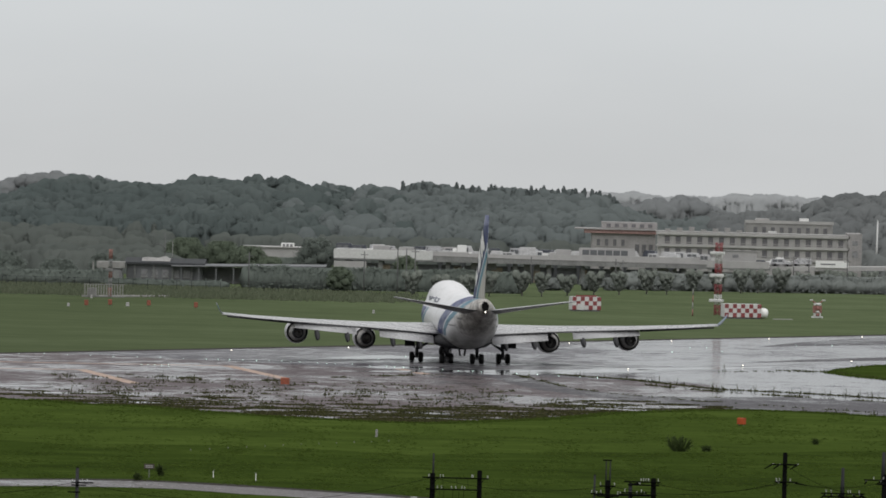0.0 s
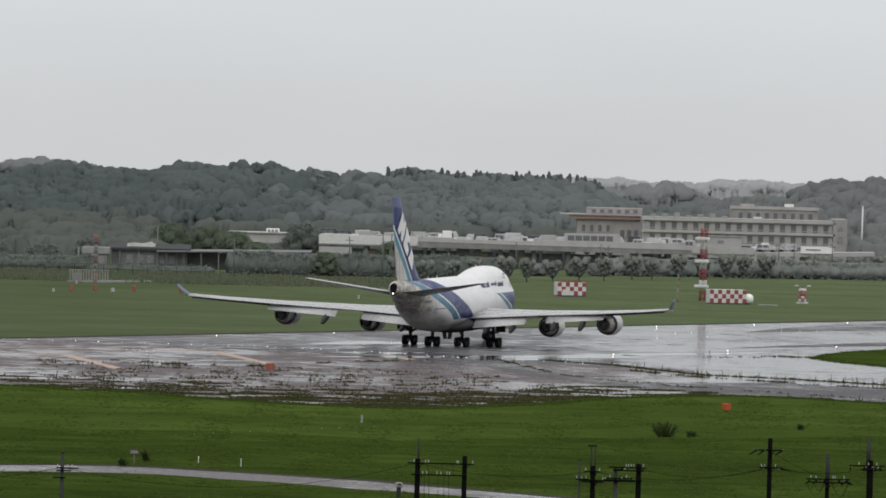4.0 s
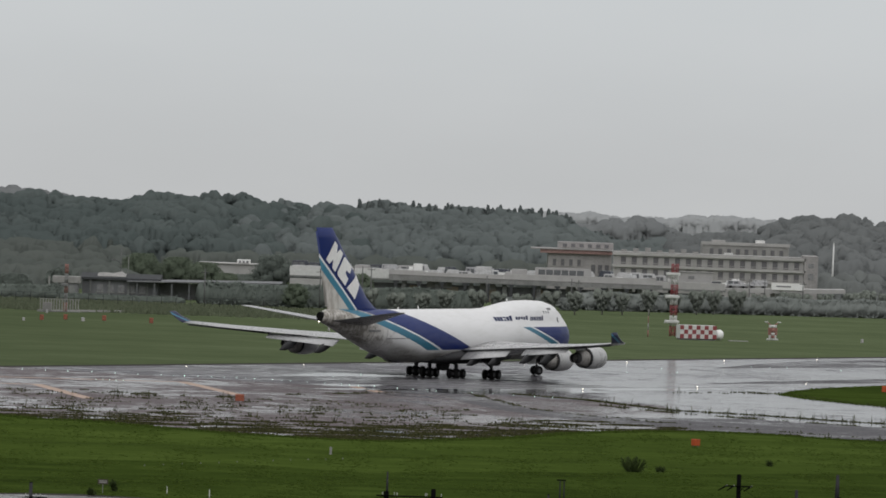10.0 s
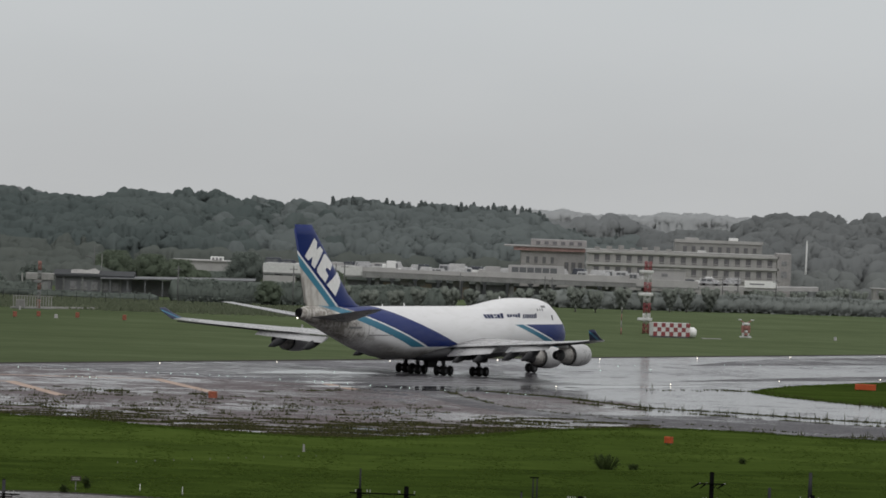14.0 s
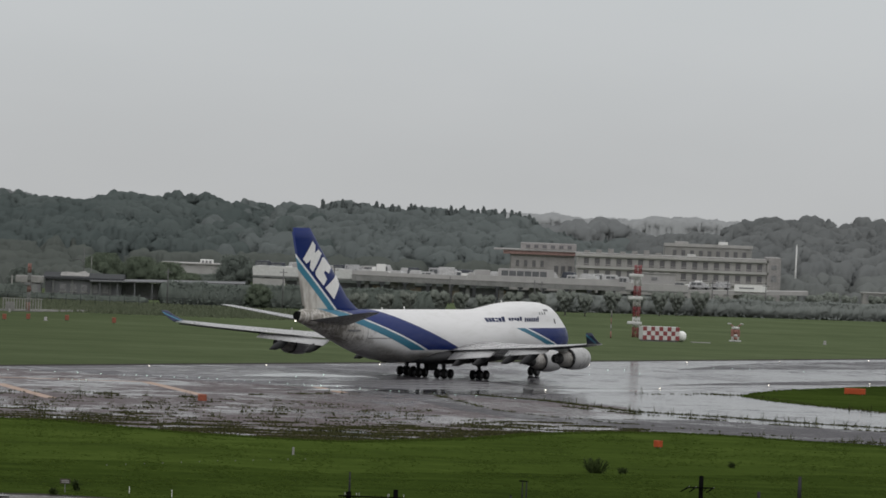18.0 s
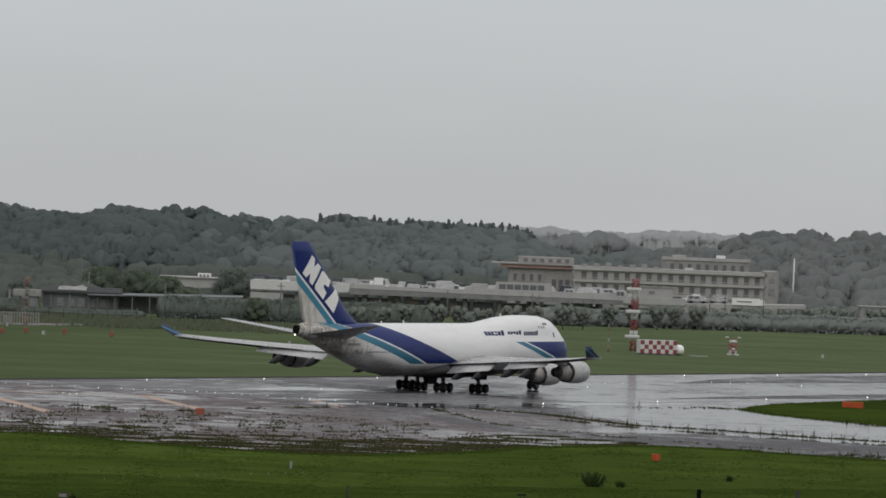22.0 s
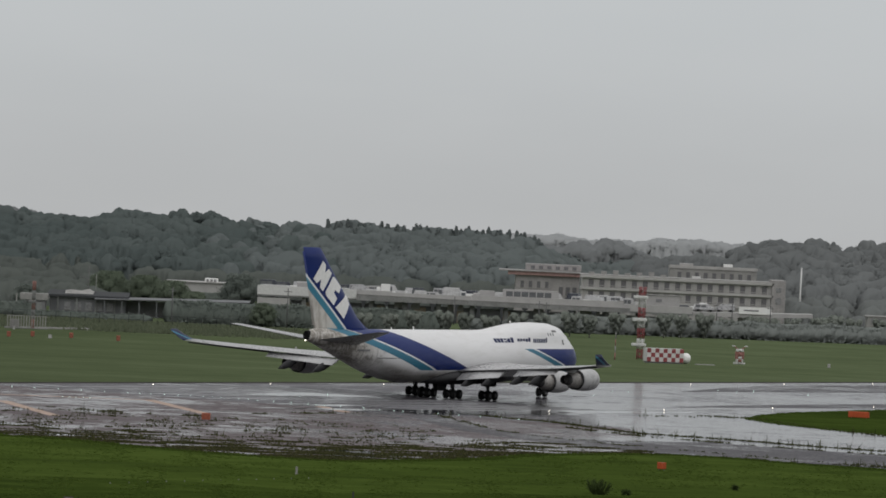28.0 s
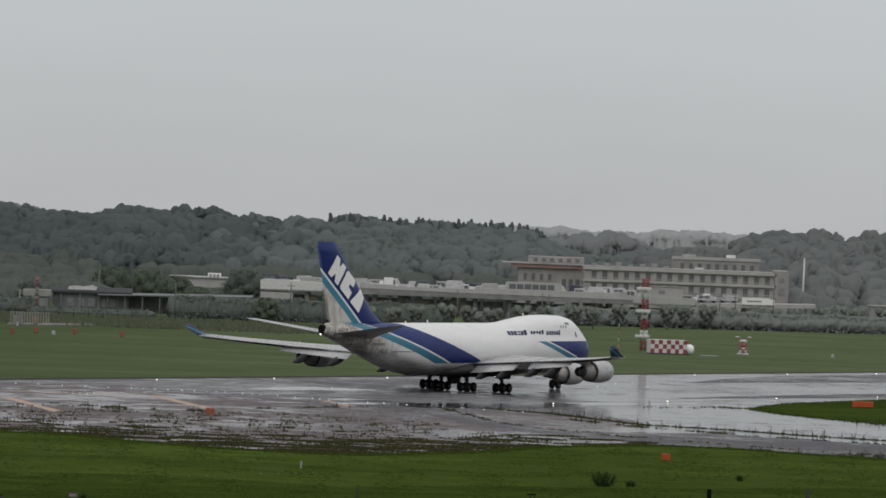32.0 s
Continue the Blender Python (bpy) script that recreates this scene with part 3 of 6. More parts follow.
def canopy(name, trees, x0, x1, y0, y1, dx, dy, material, seed, leaves, size, base=0.0, soften=10, sink=1.4):
    """Merged crowns of a wood seen from afar. trees: east, north, top, radius, pointed."""
    rng = np.random.default_rng(seed)
    xs, ys = np.arange(x0, x1, dx), np.arange(y0, y1, dy)
    h = np.full((len(ys), len(xs)), base)
    for spire in (False, True):
        for x, y, top, r, pointed in trees:
            i0, i1 = np.searchsorted(xs, (x - r, x + r))
            j0, j1 = np.searchsorted(ys, (y - r, y + r))
            if pointed != spire or i1 <= i0 or j1 <= j0:
                continue
            d = np.hypot(*np.meshgrid((xs[i0:i1] - x) / r, (ys[j0:j1] - y) / r))
            dome = top - d * min(top * 0.9, 3.2) if pointed else top - r * 0.5 * (1 - np.sqrt(np.clip(1 - d * d, 0, 1)))
            h[j0:j1, i0:i1] = np.maximum(h[j0:j1, i0:i1], np.where(d < 1, dome, base))
        if not spire:  # close the gaps between neighbouring crowns
            ground_cells = h <= base + 0.01
            for k in range(soften):
                h[:, 1:-1] = (h[:, :-2] + h[:, 2:] + 2 * h[:, 1:-1]) / 4
                h[1:-1] = np.maximum(h[1:-1], (h[:-2] + h[2:] + h[1:-1]) / 3)
            h[ground_cells] = base
    low = h <= base + 0.01
    rough = np.zeros_like(h)
    for k, a in ((8, 0.2), (4, 0.2), (2, 0.2), (1, 0.2)):
        g = rng.normal(0, a, (len(ys) // k + 2, len(xs) // k + 2))
        rough += np.kron(g, np.ones((k, k)))[:len(ys), :len(xs)]
    rough[1:-1, 1:-1] = (rough[:-2, 1:-1] + rough[2:, 1:-1] + rough[1:-1, :-2] + rough[1:-1, 2:] + 2 * rough[1:-1, 1:-1]) / 6
    h += (rough + 0.1) * ~low
    gx, gy = np.meshgrid(xs, ys)
    v = np.stack([gx + rng.normal(0, dx * 0.25, h.shape), gy + rng.normal(0, dy * 0.25, h.shape), np.maximum(h, -0.2)], axis=-1).reshape(-1, 3)
    i = np.arange(h.size).reshape(h.shape)
    f = np.stack([i[:-1, :-1], i[:-1, 1:], i[1:, 1:], i[1:, :-1]], axis=-1).reshape(-1, 4)
    f = f[h.reshape(-1)[f].max(axis=1) > base + 0.3]
    vs, fs = [v], [f]
    for spire, tall in ((False, 0.75), (True, 3.0)):
        t = np.array([a[:4] for a in trees if a[4] == spire])
        if not len(t):
            continue
        rz = t[:, 3] * tall
        c = np.stack([t[:, 0], t[:, 1], t[:, 2] - rz * (1.0 if spire else sink)], axis=1)
        for w, q in (crown_masses(rng, c, t[:, 3] * 0.97, rz, 0.09 if spire else 0.05), (crown_shells(rng, c, t[:, 3], rz * 1.03, leaves, size, 0.25), None)):
            q = quads(w) if q is None else q
            fs.append(q + sum(len(a) for a in vs))
            vs.append(w)
    return arrays(name, np.concatenate(vs), np.concatenate(fs), material, smooth=True)


def stand_of(rng, y, x0, x1, pitch, top, spread, spiky, out):
    for x in np.arange(x0, x1, pitch):
        xx = x + rng.normal(0, pitch * 0.3)
        t = float(top(np.array([xx]))[0])
        r = pitch * (0.65 + 0.45 * rng.random())
        if rng.random() < spiky:
            out.append((xx, y + rng.normal(0, spread), t * 1.0 + 0.2, 0.7, True))
        else:
            out.append((xx, y + rng.normal(0, spread), t * (0.955 + 0.045 * rng.random()), r, False))


tree_rng = np.random.default_rng(3)
trees = []
for i in range(13):
    f = 0.5 + 0.5 * (i / 12) ** 0.75
    stand_of(tree_rng, 1462 + 19 * i, -178, 128, 3.5, (lambda g: (lambda xs: ridge(xs) * g * (0.98 + 0.02 * np.sin(xs * 0.31 + 40 * g))))(f), 9 if i < 11 else 5, 0.0, trees)
for x0, x1 in ((-27, 30), (33, 48)):  # conifers along the crest
    for x in np.arange(x0, x1, 1.3):
        xx = x + tree_rng.normal(0, 0.5)
        trees.append((xx, 1678 + tree_rng.normal(0, 4), float(ridge(np.array([xx]))[0]) - 0.85 + 1.05 * tree_rng.random() ** 1.3, 0.45 + 0.2 * tree_rng.random(), True))
# stands split by distance and side, each with haze mixed into its leaf colour
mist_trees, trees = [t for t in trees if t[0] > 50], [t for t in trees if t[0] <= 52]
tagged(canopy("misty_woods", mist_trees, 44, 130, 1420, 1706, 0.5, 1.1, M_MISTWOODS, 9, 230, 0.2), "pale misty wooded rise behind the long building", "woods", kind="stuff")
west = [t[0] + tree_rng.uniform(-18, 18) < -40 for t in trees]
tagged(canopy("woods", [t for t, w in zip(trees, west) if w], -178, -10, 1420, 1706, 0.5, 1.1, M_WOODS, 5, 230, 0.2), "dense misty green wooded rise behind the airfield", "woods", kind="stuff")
tagged(canopy("middle_rise", [t for t, w in zip(trees, west) if not w], -66, 60, 1420, 1706, 0.5, 1.1, M_MIDRISE, 15, 230, 0.2), "wooded rise with conifers along its crest, greyed for haze", "woods", kind="stuff")
trees = []
for i in range(6):
    stand_of(tree_rng, 1290 + 32 * i, -178, -66 - 1.5 * i, 5.0, (lambda g: (lambda xs: np.full(len(xs), g)))(3.2 + 0.9 * i), 7, 0.02, trees)
stand_of(tree_rng, 1440, -64, 20, 5.0, lambda xs: np.full(len(xs), 6.6), 4, 0.0, trees)
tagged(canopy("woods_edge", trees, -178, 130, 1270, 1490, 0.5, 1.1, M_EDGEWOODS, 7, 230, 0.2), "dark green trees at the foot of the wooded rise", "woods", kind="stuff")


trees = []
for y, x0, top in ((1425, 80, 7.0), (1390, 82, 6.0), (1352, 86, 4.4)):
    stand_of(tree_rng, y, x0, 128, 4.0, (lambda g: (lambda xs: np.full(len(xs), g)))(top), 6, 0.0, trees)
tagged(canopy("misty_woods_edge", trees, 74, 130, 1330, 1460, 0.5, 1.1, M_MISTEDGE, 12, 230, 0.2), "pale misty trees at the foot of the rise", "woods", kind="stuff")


def far_rise(name, xs, zs, y, pitch, material, seed, label, spiky=0.15):
    """A distant wooded rise of three staggered rows of crowns."""
    out = []
    for i in range(3):
        stand_of(tree_rng, y + 18 * i, xs[0], xs[-1], pitch, lambda g: np.interp(g, xs, zs) * (0.93 + 0.035 * i), 5, spiky, out)
    tagged(canopy(name, out, xs[0] - 4, xs[-1] + 4, y - 30, y + 70, 0.7, 1.2, material, seed, 90, 0.25, sink=1.0), label, "woods", kind="stuff")


# the farther the rise, the more haze is painted into its leaves
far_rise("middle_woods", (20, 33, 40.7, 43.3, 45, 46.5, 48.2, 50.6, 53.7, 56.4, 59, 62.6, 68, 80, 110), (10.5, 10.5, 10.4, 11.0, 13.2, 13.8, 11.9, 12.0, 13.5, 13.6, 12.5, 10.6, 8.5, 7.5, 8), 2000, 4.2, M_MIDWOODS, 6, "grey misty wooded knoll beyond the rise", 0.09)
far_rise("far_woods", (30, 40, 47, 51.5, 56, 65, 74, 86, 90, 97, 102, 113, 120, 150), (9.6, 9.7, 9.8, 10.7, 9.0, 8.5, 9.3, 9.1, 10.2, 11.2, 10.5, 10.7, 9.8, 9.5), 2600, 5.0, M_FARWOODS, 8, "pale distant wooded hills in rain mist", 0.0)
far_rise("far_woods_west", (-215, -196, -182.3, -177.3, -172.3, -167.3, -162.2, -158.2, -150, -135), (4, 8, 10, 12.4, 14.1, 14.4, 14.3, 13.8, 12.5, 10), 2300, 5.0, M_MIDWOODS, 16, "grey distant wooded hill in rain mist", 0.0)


# ---- tower, shelters ----
def striped_tower(x, y, h, w, bands, boxes, label, paints=(M_RED, M_DULLWHITE), leg=0.1):
    t = thing("antenna_tower", x, y, 0, -20, label, "antenna tower")
    for i in range(bands):
        z0, z1 = h * i / bands, h * (i + 1) / bands
        bm = bmesh.new()
        for sx, sy in ((-1, -1), (1, -1), (1, 1), (-1, 1)):
            rod(bm, (sx * w, sy * w, z0), (sx * w, sy * w, z1), leg, n=6)
        for k in range(2):
            za, zb = z0 + (z1 - z0) * k / 2, z0 + (z1 - z0) * (k + 1) / 2
            for s in (-1, 1):
                rod(bm, (-w, s * w, za), (w, s * w, zb), leg * 0.6, n=5)
                rod(bm, (s * w, -w, zb), (s * w, w, za), leg * 0.6, n=5)
                rod(bm, (w, s * w, za), (-w, s * w, zb), leg * 0.6, n=5)
        part("lattice_section", bm, paints[i % 2], t, "red lattice section" if i % 2 == 0 else "white lattice section")
    for z in boxes:
        part("antenna_box", bx(-w * 2.8, w * 2.8, -w - 0.75, -w - 0.05, z, z + 0.5, bevel=0.12), paints[1], t, "white antenna box")
    return t


striped_tower(35.4, 1085, 12.2, 0.44, 7, (6.4, 2.2, 10.2), "red and white lattice antenna tower standing on grass", leg=0.08)


def checker_shelter(x, y, length, rz, nose, label):
    t = thing("equipment_shelter", x, y, 0, rz, label, "shelter")
    h, w = 2.2, 2.4
    part("body", bx(0, length, 0, w, 0.25, 0.25 + h, bevel=0.04), M_DULLWHITE, t)
    part("skid", bx(0.2, length - 0.2, 0.2, w - 0.2, 0, 0.26), M_GREY, t)
    n = round(length / 0.74)
    for i in range(n):
        for j in range(3):
            if (i + j) % 2 == 0:
                part("red_panel", bx(i * length / n + 0.01, (i + 1) * length / n - 0.01, -0.03, 0.0, 0.27 + j * h / 3, 0.24 + (j + 1) * h / 3), M_RED, t)
    if not nose:
        part("access_panel", bx(0.9, 2.1, -0.09, -0.035, 0.25, 1.25, bevel=0.01), M_DULLWHITE, t, "plain white access panel")
        part("roof_rail", bx(0.6, length - 0.8, 0.1, 0.2, 0.25 + h, 0.5 + h), M_RED, t, "red roof rail")
    if nose:
        part("white_tank", lathe(bmesh.new(), [(0, 0.05), (0.0, 0.85), (1.0, 0.85), (1.35, 0.6), (1.45, 0.05)], 16, "X", (length + 0.02, 1.2, 0.95)), M_WHITE, t, "white rounded tank")
    return t


checker_shelter(35.9, 1064, 6.3, 14, True, "red and white checkered equipment shelter on grass")
checker_shelter(11.0, 1087, 5.0, 14, False, "smaller red and white checkered shelter on grass")



# ---- the aircraft ----
ORG = 33.4  # metres from the nose to the main gear


def fu(s):
    return ORG - s


def livery():
    n = Nodes("white_blue_teal_livery")
    v = n.coord()
    sep = n.t.nodes.new("ShaderNodeSeparateXYZ")
    n.put(sep.inputs[0], v)
    y, z = sep.outputs[1], sep.outputs[2]
    s = n.math("SUBTRACT", ORG, y)
    a = n.math("SUBTRACT", s, n.math("MULTIPLY", n.math("SUBTRACT", z, 3.8), 1 / 0.267))

    def band(x, lo, hi):
        return n.math("MULTIPLY", n.math("GREATER_THAN", x, lo), n.math("LESS_THAN", x, hi))
    grime = n.noise(n.scaled(v, 1, 0.35, 1.6), 0.9, 5, 0.65)
    fine = n.noise(v, 6, 4)
    runs = n.noise(n.scaled(v, 2.2, 2.2, 0.35), 1.3, 5, 0.7)
    white = n.mix(n.ramp(grime, 0.45, 0.75), rgb(0.72, 0.72, 0.725), rgb(0.66, 0.66, 0.655))
    tail = n.mix(n.ramp(n.math("ADD", n.math("MULTIPLY", grime, 0.4), n.math("MULTIPLY", runs, 0.6)), 0.45, 0.55), rgb(0.52, 0.5, 0.465), rgb(0.24, 0.222, 0.195))
    base = n.mix(n.ramp(s, 52, 61), white, tail)
    # belly: grimy grey paint, darkened downwards with the underside's shade in its colour
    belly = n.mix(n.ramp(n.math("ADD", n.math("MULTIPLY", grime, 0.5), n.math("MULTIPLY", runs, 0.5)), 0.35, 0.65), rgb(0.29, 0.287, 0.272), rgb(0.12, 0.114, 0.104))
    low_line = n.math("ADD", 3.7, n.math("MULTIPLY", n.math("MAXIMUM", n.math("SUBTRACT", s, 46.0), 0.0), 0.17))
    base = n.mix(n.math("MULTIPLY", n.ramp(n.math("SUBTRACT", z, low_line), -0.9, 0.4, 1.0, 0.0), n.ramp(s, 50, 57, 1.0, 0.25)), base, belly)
    blotch = n.noise(n.scaled(v, 1, 0.5, 0.7), 0.9, 6, 0.7)  # oily soot smears round the tail cone
    base = n.mix(n.math("MULTIPLY", n.ramp(blotch, 0.5, 0.6), n.ramp(s, 51, 59, 0.0, 0.8)), base, rgb(0.1, 0.088, 0.075))
    for seam in (55.6, 58.4, 61.3, 64.1, 66.6):  # skin joints of the tail cone
        base = n.mix(n.math("MULTIPLY", band(s, seam - 0.05, seam + 0.05), 0.55), base, rgb(0.09, 0.085, 0.078))
    on = n.math("GREATER_THAN", z, 3.75)
    blue, teal = rgb(0.004, 0.018, 0.125), rgb(0.035, 0.16, 0.24)
    c = n.mix(n.math("MULTIPLY", on, band(a, 32.3, 40.9)), base, blue)
    c = n.mix(n.math("MULTIPLY", on, band(a, 41.7, 45.2)), c, teal)
    low = n.math("MULTIPLY", n.math("LESS_THAN", z, 6.55), n.math("LESS_THAN", s, 22))
    c = n.mix(n.math("MULTIPLY", low, band(a, -40, 5.0)), c, blue)
    c = n.mix(n.math("MULTIPLY", low, band(a, 5.7, 8.0)), c, teal)
    n.bump(fine, 0.01, 0.01)
    n.b.inputs["Specular IOR Level"].default_value = 0.35
    return n.end(c, n.ramp(grime, 0.3, 0.7, 0.28, 0.45))


def fin_livery():
    n = Nodes("blue_fin_livery")
    v = n.coord()
    sep = n.t.nodes.new("ShaderNodeSeparateXYZ")
    n.put(sep.inputs[0], v)
    y, z = sep.outputs[1], sep.outputs[2]
    s = n.math("SUBTRACT", ORG, y)
    a = n.math("SUBTRACT", s, n.math("MULTIPLY", n.math("SUBTRACT", z, 9.0), 1 / 0.716))
    g = n.noise(n.scaled(v, 1, 1, 0.4), 1.2, 5, 0.65)
    grey = n.mix(n.ramp(g, 0.38, 0.62), rgb(0.56, 0.545, 0.51), rgb(0.4, 0.375, 0.34))
    c = n.mix(n.math("LESS_THAN", a, 60.2), grey, rgb(0.004, 0.018, 0.125))
    c = n.mix(n.math("MULTIPLY", n.math("GREATER_THAN", a, 60.2), n.math("LESS_THAN", a, 60.7)), c, rgb(0.7, 0.7, 0.7))
    c = n.mix(n.math("MULTIPLY", n.math("GREATER_THAN", a, 60.7), n.math("LESS_THAN", a, 62.2)), c, rgb(0.045, 0.2, 0.29))
    n.b.inputs["Specular IOR Level"].default_value = 0.3
    return n.end(c, 0.35)


def winglet_livery():
    n = Nodes("winglet_livery")
    sep = n.t.nodes.new("ShaderNodeSeparateXYZ")
    n.put(sep.inputs[0], n.coord())
    d = n.math("SUBTRACT", sep.outputs[2], n.math("MULTIPLY", n.math("SUBTRACT", n.math("SUBTRACT", ORG, sep.outputs[1]), 48.0), 0.3))
    stripe = n.math("MULTIPLY", n.math("GREATER_THAN", d, 6.1), n.math("LESS_THAN", d, 6.3))
    return n.end(n.mix(stripe, rgb(0.004, 0.01, 0.055), rgb(0.05, 0.2, 0.3)), 0.3)


M_DUCT = plain("grey_engine_duct", (0.05, 0.05, 0.051), 0.6, vary=0.25)
M_PLUG = plain("grey_exhaust_plug", (0.3, 0.295, 0.285), 0.5)
M_SOOT = plain("black_soot", (0.012, 0.012, 0.012), 0.9, gloss=0.05)
M_LIVERY, M_FIN, M_WINGLET = livery(), fin_livery(), winglet_livery()

TOP = ((0.8, 5.1), (1.0, 5.65), (1.4, 6.15), (2.1, 6.8), (3.0, 7.5), (3.9, 8.25), (4.8, 8.9), (6.2, 9.55), (8, 9.85), (12, 9.95), (15, 9.92), (18, 9.72), (21, 9.35), (24, 8.98), (27, 8.88), (54, 8.88), (60, 8.9), (65, 9.0), (67, 8.98), (68.1, 8.75), (68.6, 8.5), (68.9, 8.25))
LOW = ((0.8, 4.85), (1.0, 4.3), (1.4, 3.75), (2.1, 3.2), (3.0, 2.8), (4.4, 2.4), (6.2, 2.2), (8, 2.1), (46, 2.1), (50, 2.45), (55, 3.5), (60, 4.95), (65, 6.4), (67, 6.95), (68.1, 7.2), (68.6, 7.4), (68.9, 7.6))
WIDE = ((0.8, 0.12), (1.0, 0.75), (1.4, 1.3), (2.1, 1.9), (3.0, 2.35), (4.4, 2.8), (6.2, 3.1), (8, 3.25), (48, 3.25), (52, 3.05), (56, 2.6), (60, 2.05), (65, 1.3), (67, 0.98), (68.1, 0.75), (68.6, 0.55), (68.9, 0.34))


def at_s(table, s):
    return float(np.interp(s, [a for a, b in table], [b for a, b in table]))


def half_width(s, z):
    top, low, w = at_s(TOP, s), at_s(LOW, s), at_s(WIDE, s)
    mid = low + min(3.25, (top - low) * 0.5)
    if z <= mid:
        return w * math.sqrt(max(0, 1 - ((mid - z) / (mid - low)) ** 2))
    main = mid + w
    y1 = math.sqrt(max(0, 1 - ((z - mid) / max(0.01, min(main, top) - mid)) ** 2)) * w
    r = min(2.55, w * 0.8)
    y2 = math.sqrt(max(0, r * r - max(0, z - (top - r)) ** 2)) if z > mid else 0
    if top <= main + 0.05:
        return y1
    blend = min(1, (z - mid) / max(0.01, top - r - mid))
    cap = w + (r - w) * min(1, max(0, blend))
    return max(y1, y2 if z > top - r else min(cap, w))


def hull_ring(s, k=18):
    top, low = at_s(TOP, s), at_s(LOW, s)
    right = []
    for i in range(k + 1):
        z = (top + low) / 2 - (top - low) / 2 * math.cos(math.pi * i / k)
        right.append((half_width(s, min(top - 1e-4, max(low + 1e-4, z))) if 0 < i < k else 0.0, fu(s), z))
    return right + [(-x, y, z) for x, y, z in right[-2:0:-1]]


def airfoil(le, chord, thick, camber=0.0, k=9):
    """Section points as (aft, up) about a chord line."""
    up, lo = [], []
    for i in range(k + 1):
        c = 0.5 - 0.5 * math.cos(math.pi * i / k)
        t = 5 * thick * (0.2969 * math.sqrt(c) - 0.126 * c - 0.3516 * c ** 2 + 0.2843 * c ** 3 - 0.1015 * c ** 4)
        m = camber * 4 * c * (1 - c)
        up.append((le + c * chord, (m + t) * chord)), lo.append((le + c * chord, (m - t) * chord))
    return up + lo[-2:0:-1]


def wing_panel(stations, side):
    """stations: y, leading edge s, chord, z, thickness."""
    rings = []
    for y, le, ch, z, th in stations:
        rings.append([(side * y, fu(a), z + b) for a, b in airfoil(le, ch, th, 0.01)])
    return loft(bmesh.new(), rings)


def build_wheel(r, w):
    bm = lathe(bmesh.new(), [(-w / 2, r * 0.5), (-w / 2, r * 0.8), (-w * 0.38, r * 0.96), (-w * 0.2, r), (w * 0.2, r), (w * 0.38, r * 0.96), (w / 2, r * 0.8), (w / 2, r * 0.5)], 20, "X")
    lathe(bm, [(-w * 0.42, 0.02), (-w * 0.42, r * 0.2), (-w * 0.3, r * 0.48), (-w / 2, r * 0.52)], 20, "X", mat=1)
    lathe(bm, [(w / 2, r * 0.52), (w * 0.3, r * 0.48), (w * 0.42, r * 0.2), (w * 0.42, 0.02)], 20, "X", mat=1)
    for k in range(6):
        t = k * math.pi / 3
        for s in (-1, 1):
            rod(bm, (s * w * 0.3, r * 0.34 * math.cos(t), r * 0.34 * math.sin(t)), (s * w * 0.44, r * 0.34 * math.cos(t), r * 0.34 * math.sin(t)), r * 0.05, n=6, mat=1)
    return bm


plane = thing("cargo_airplane", TAXI[0][1], TAXI[0][2], 0.04, -TAXI[0][3], "white four-engined cargo jumbo jet with blue and teal stripes", "airplane")
SS = [0.8, 1.0, 1.4, 1.7, 2.1, 2.5, 3, 3.4, 3.9, 4.8, 5.5, 6.2, 7, 8, 10, 12, 13.5, 15, 16.5, 18, 19.5, 21, 22.5, 24, 27] + list(range(29, 47, 3)) + [48, 50, 52, 54, 56, 58, 60, 62, 64, 66, 67, 67.6, 68.1, 68.4, 68.6, 68.9]
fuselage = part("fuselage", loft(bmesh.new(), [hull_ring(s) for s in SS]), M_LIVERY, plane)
rg = [[(rx * math.cos(t), fu(s), 8.05 + rz * math.sin(t)) for t in [2 * math.pi * i / 18 for i in range(18)]] for s, rx, rz in ((68.4, 0.46, 0.62), (69.08, 0.42, 0.56), (69.1, 0.35, 0.49), (68.96, 0.3, 0.42))]
part("exhaust_pipe", loft(bmesh.new(), rg), M_SOOT, plane, "black tail exhaust")
part("tail_lamp", lathe(bmesh.new(), [(fu(69.05), 0.01), (fu(69.1), 0.085), (fu(69.2), 0.07), (fu(69.25), 0.01)], 10, "Y", (0, 0, 7.42)), M_LAMP, plane, "lit white tail lamp")
# wing root fairing
fair = []
for s, w, lo, hi in ((19, 0.6, 2.3, 3.0), (21, 2.9, 2.0, 3.6), (25, 3.7, 1.8, 4.0), (30, 4.0, 1.75, 4.2), (35, 3.9, 1.75, 4.1), (38, 3.4, 1.85, 3.7), (41, 1.6, 2.05, 3.0)):
    fair.append([(w * math.cos(t) * (1 if abs(math.cos(t)) < 0.9 else 1), fu(s), (lo + hi) / 2 + (hi - lo) / 2 * math.sin(t)) for t in [2 * math.pi * i / 20 for i in range(20)]])
part("wing_fairing", loft(bmesh.new(), fair), M_FAIRING, plane, "dark grey belly fairing")

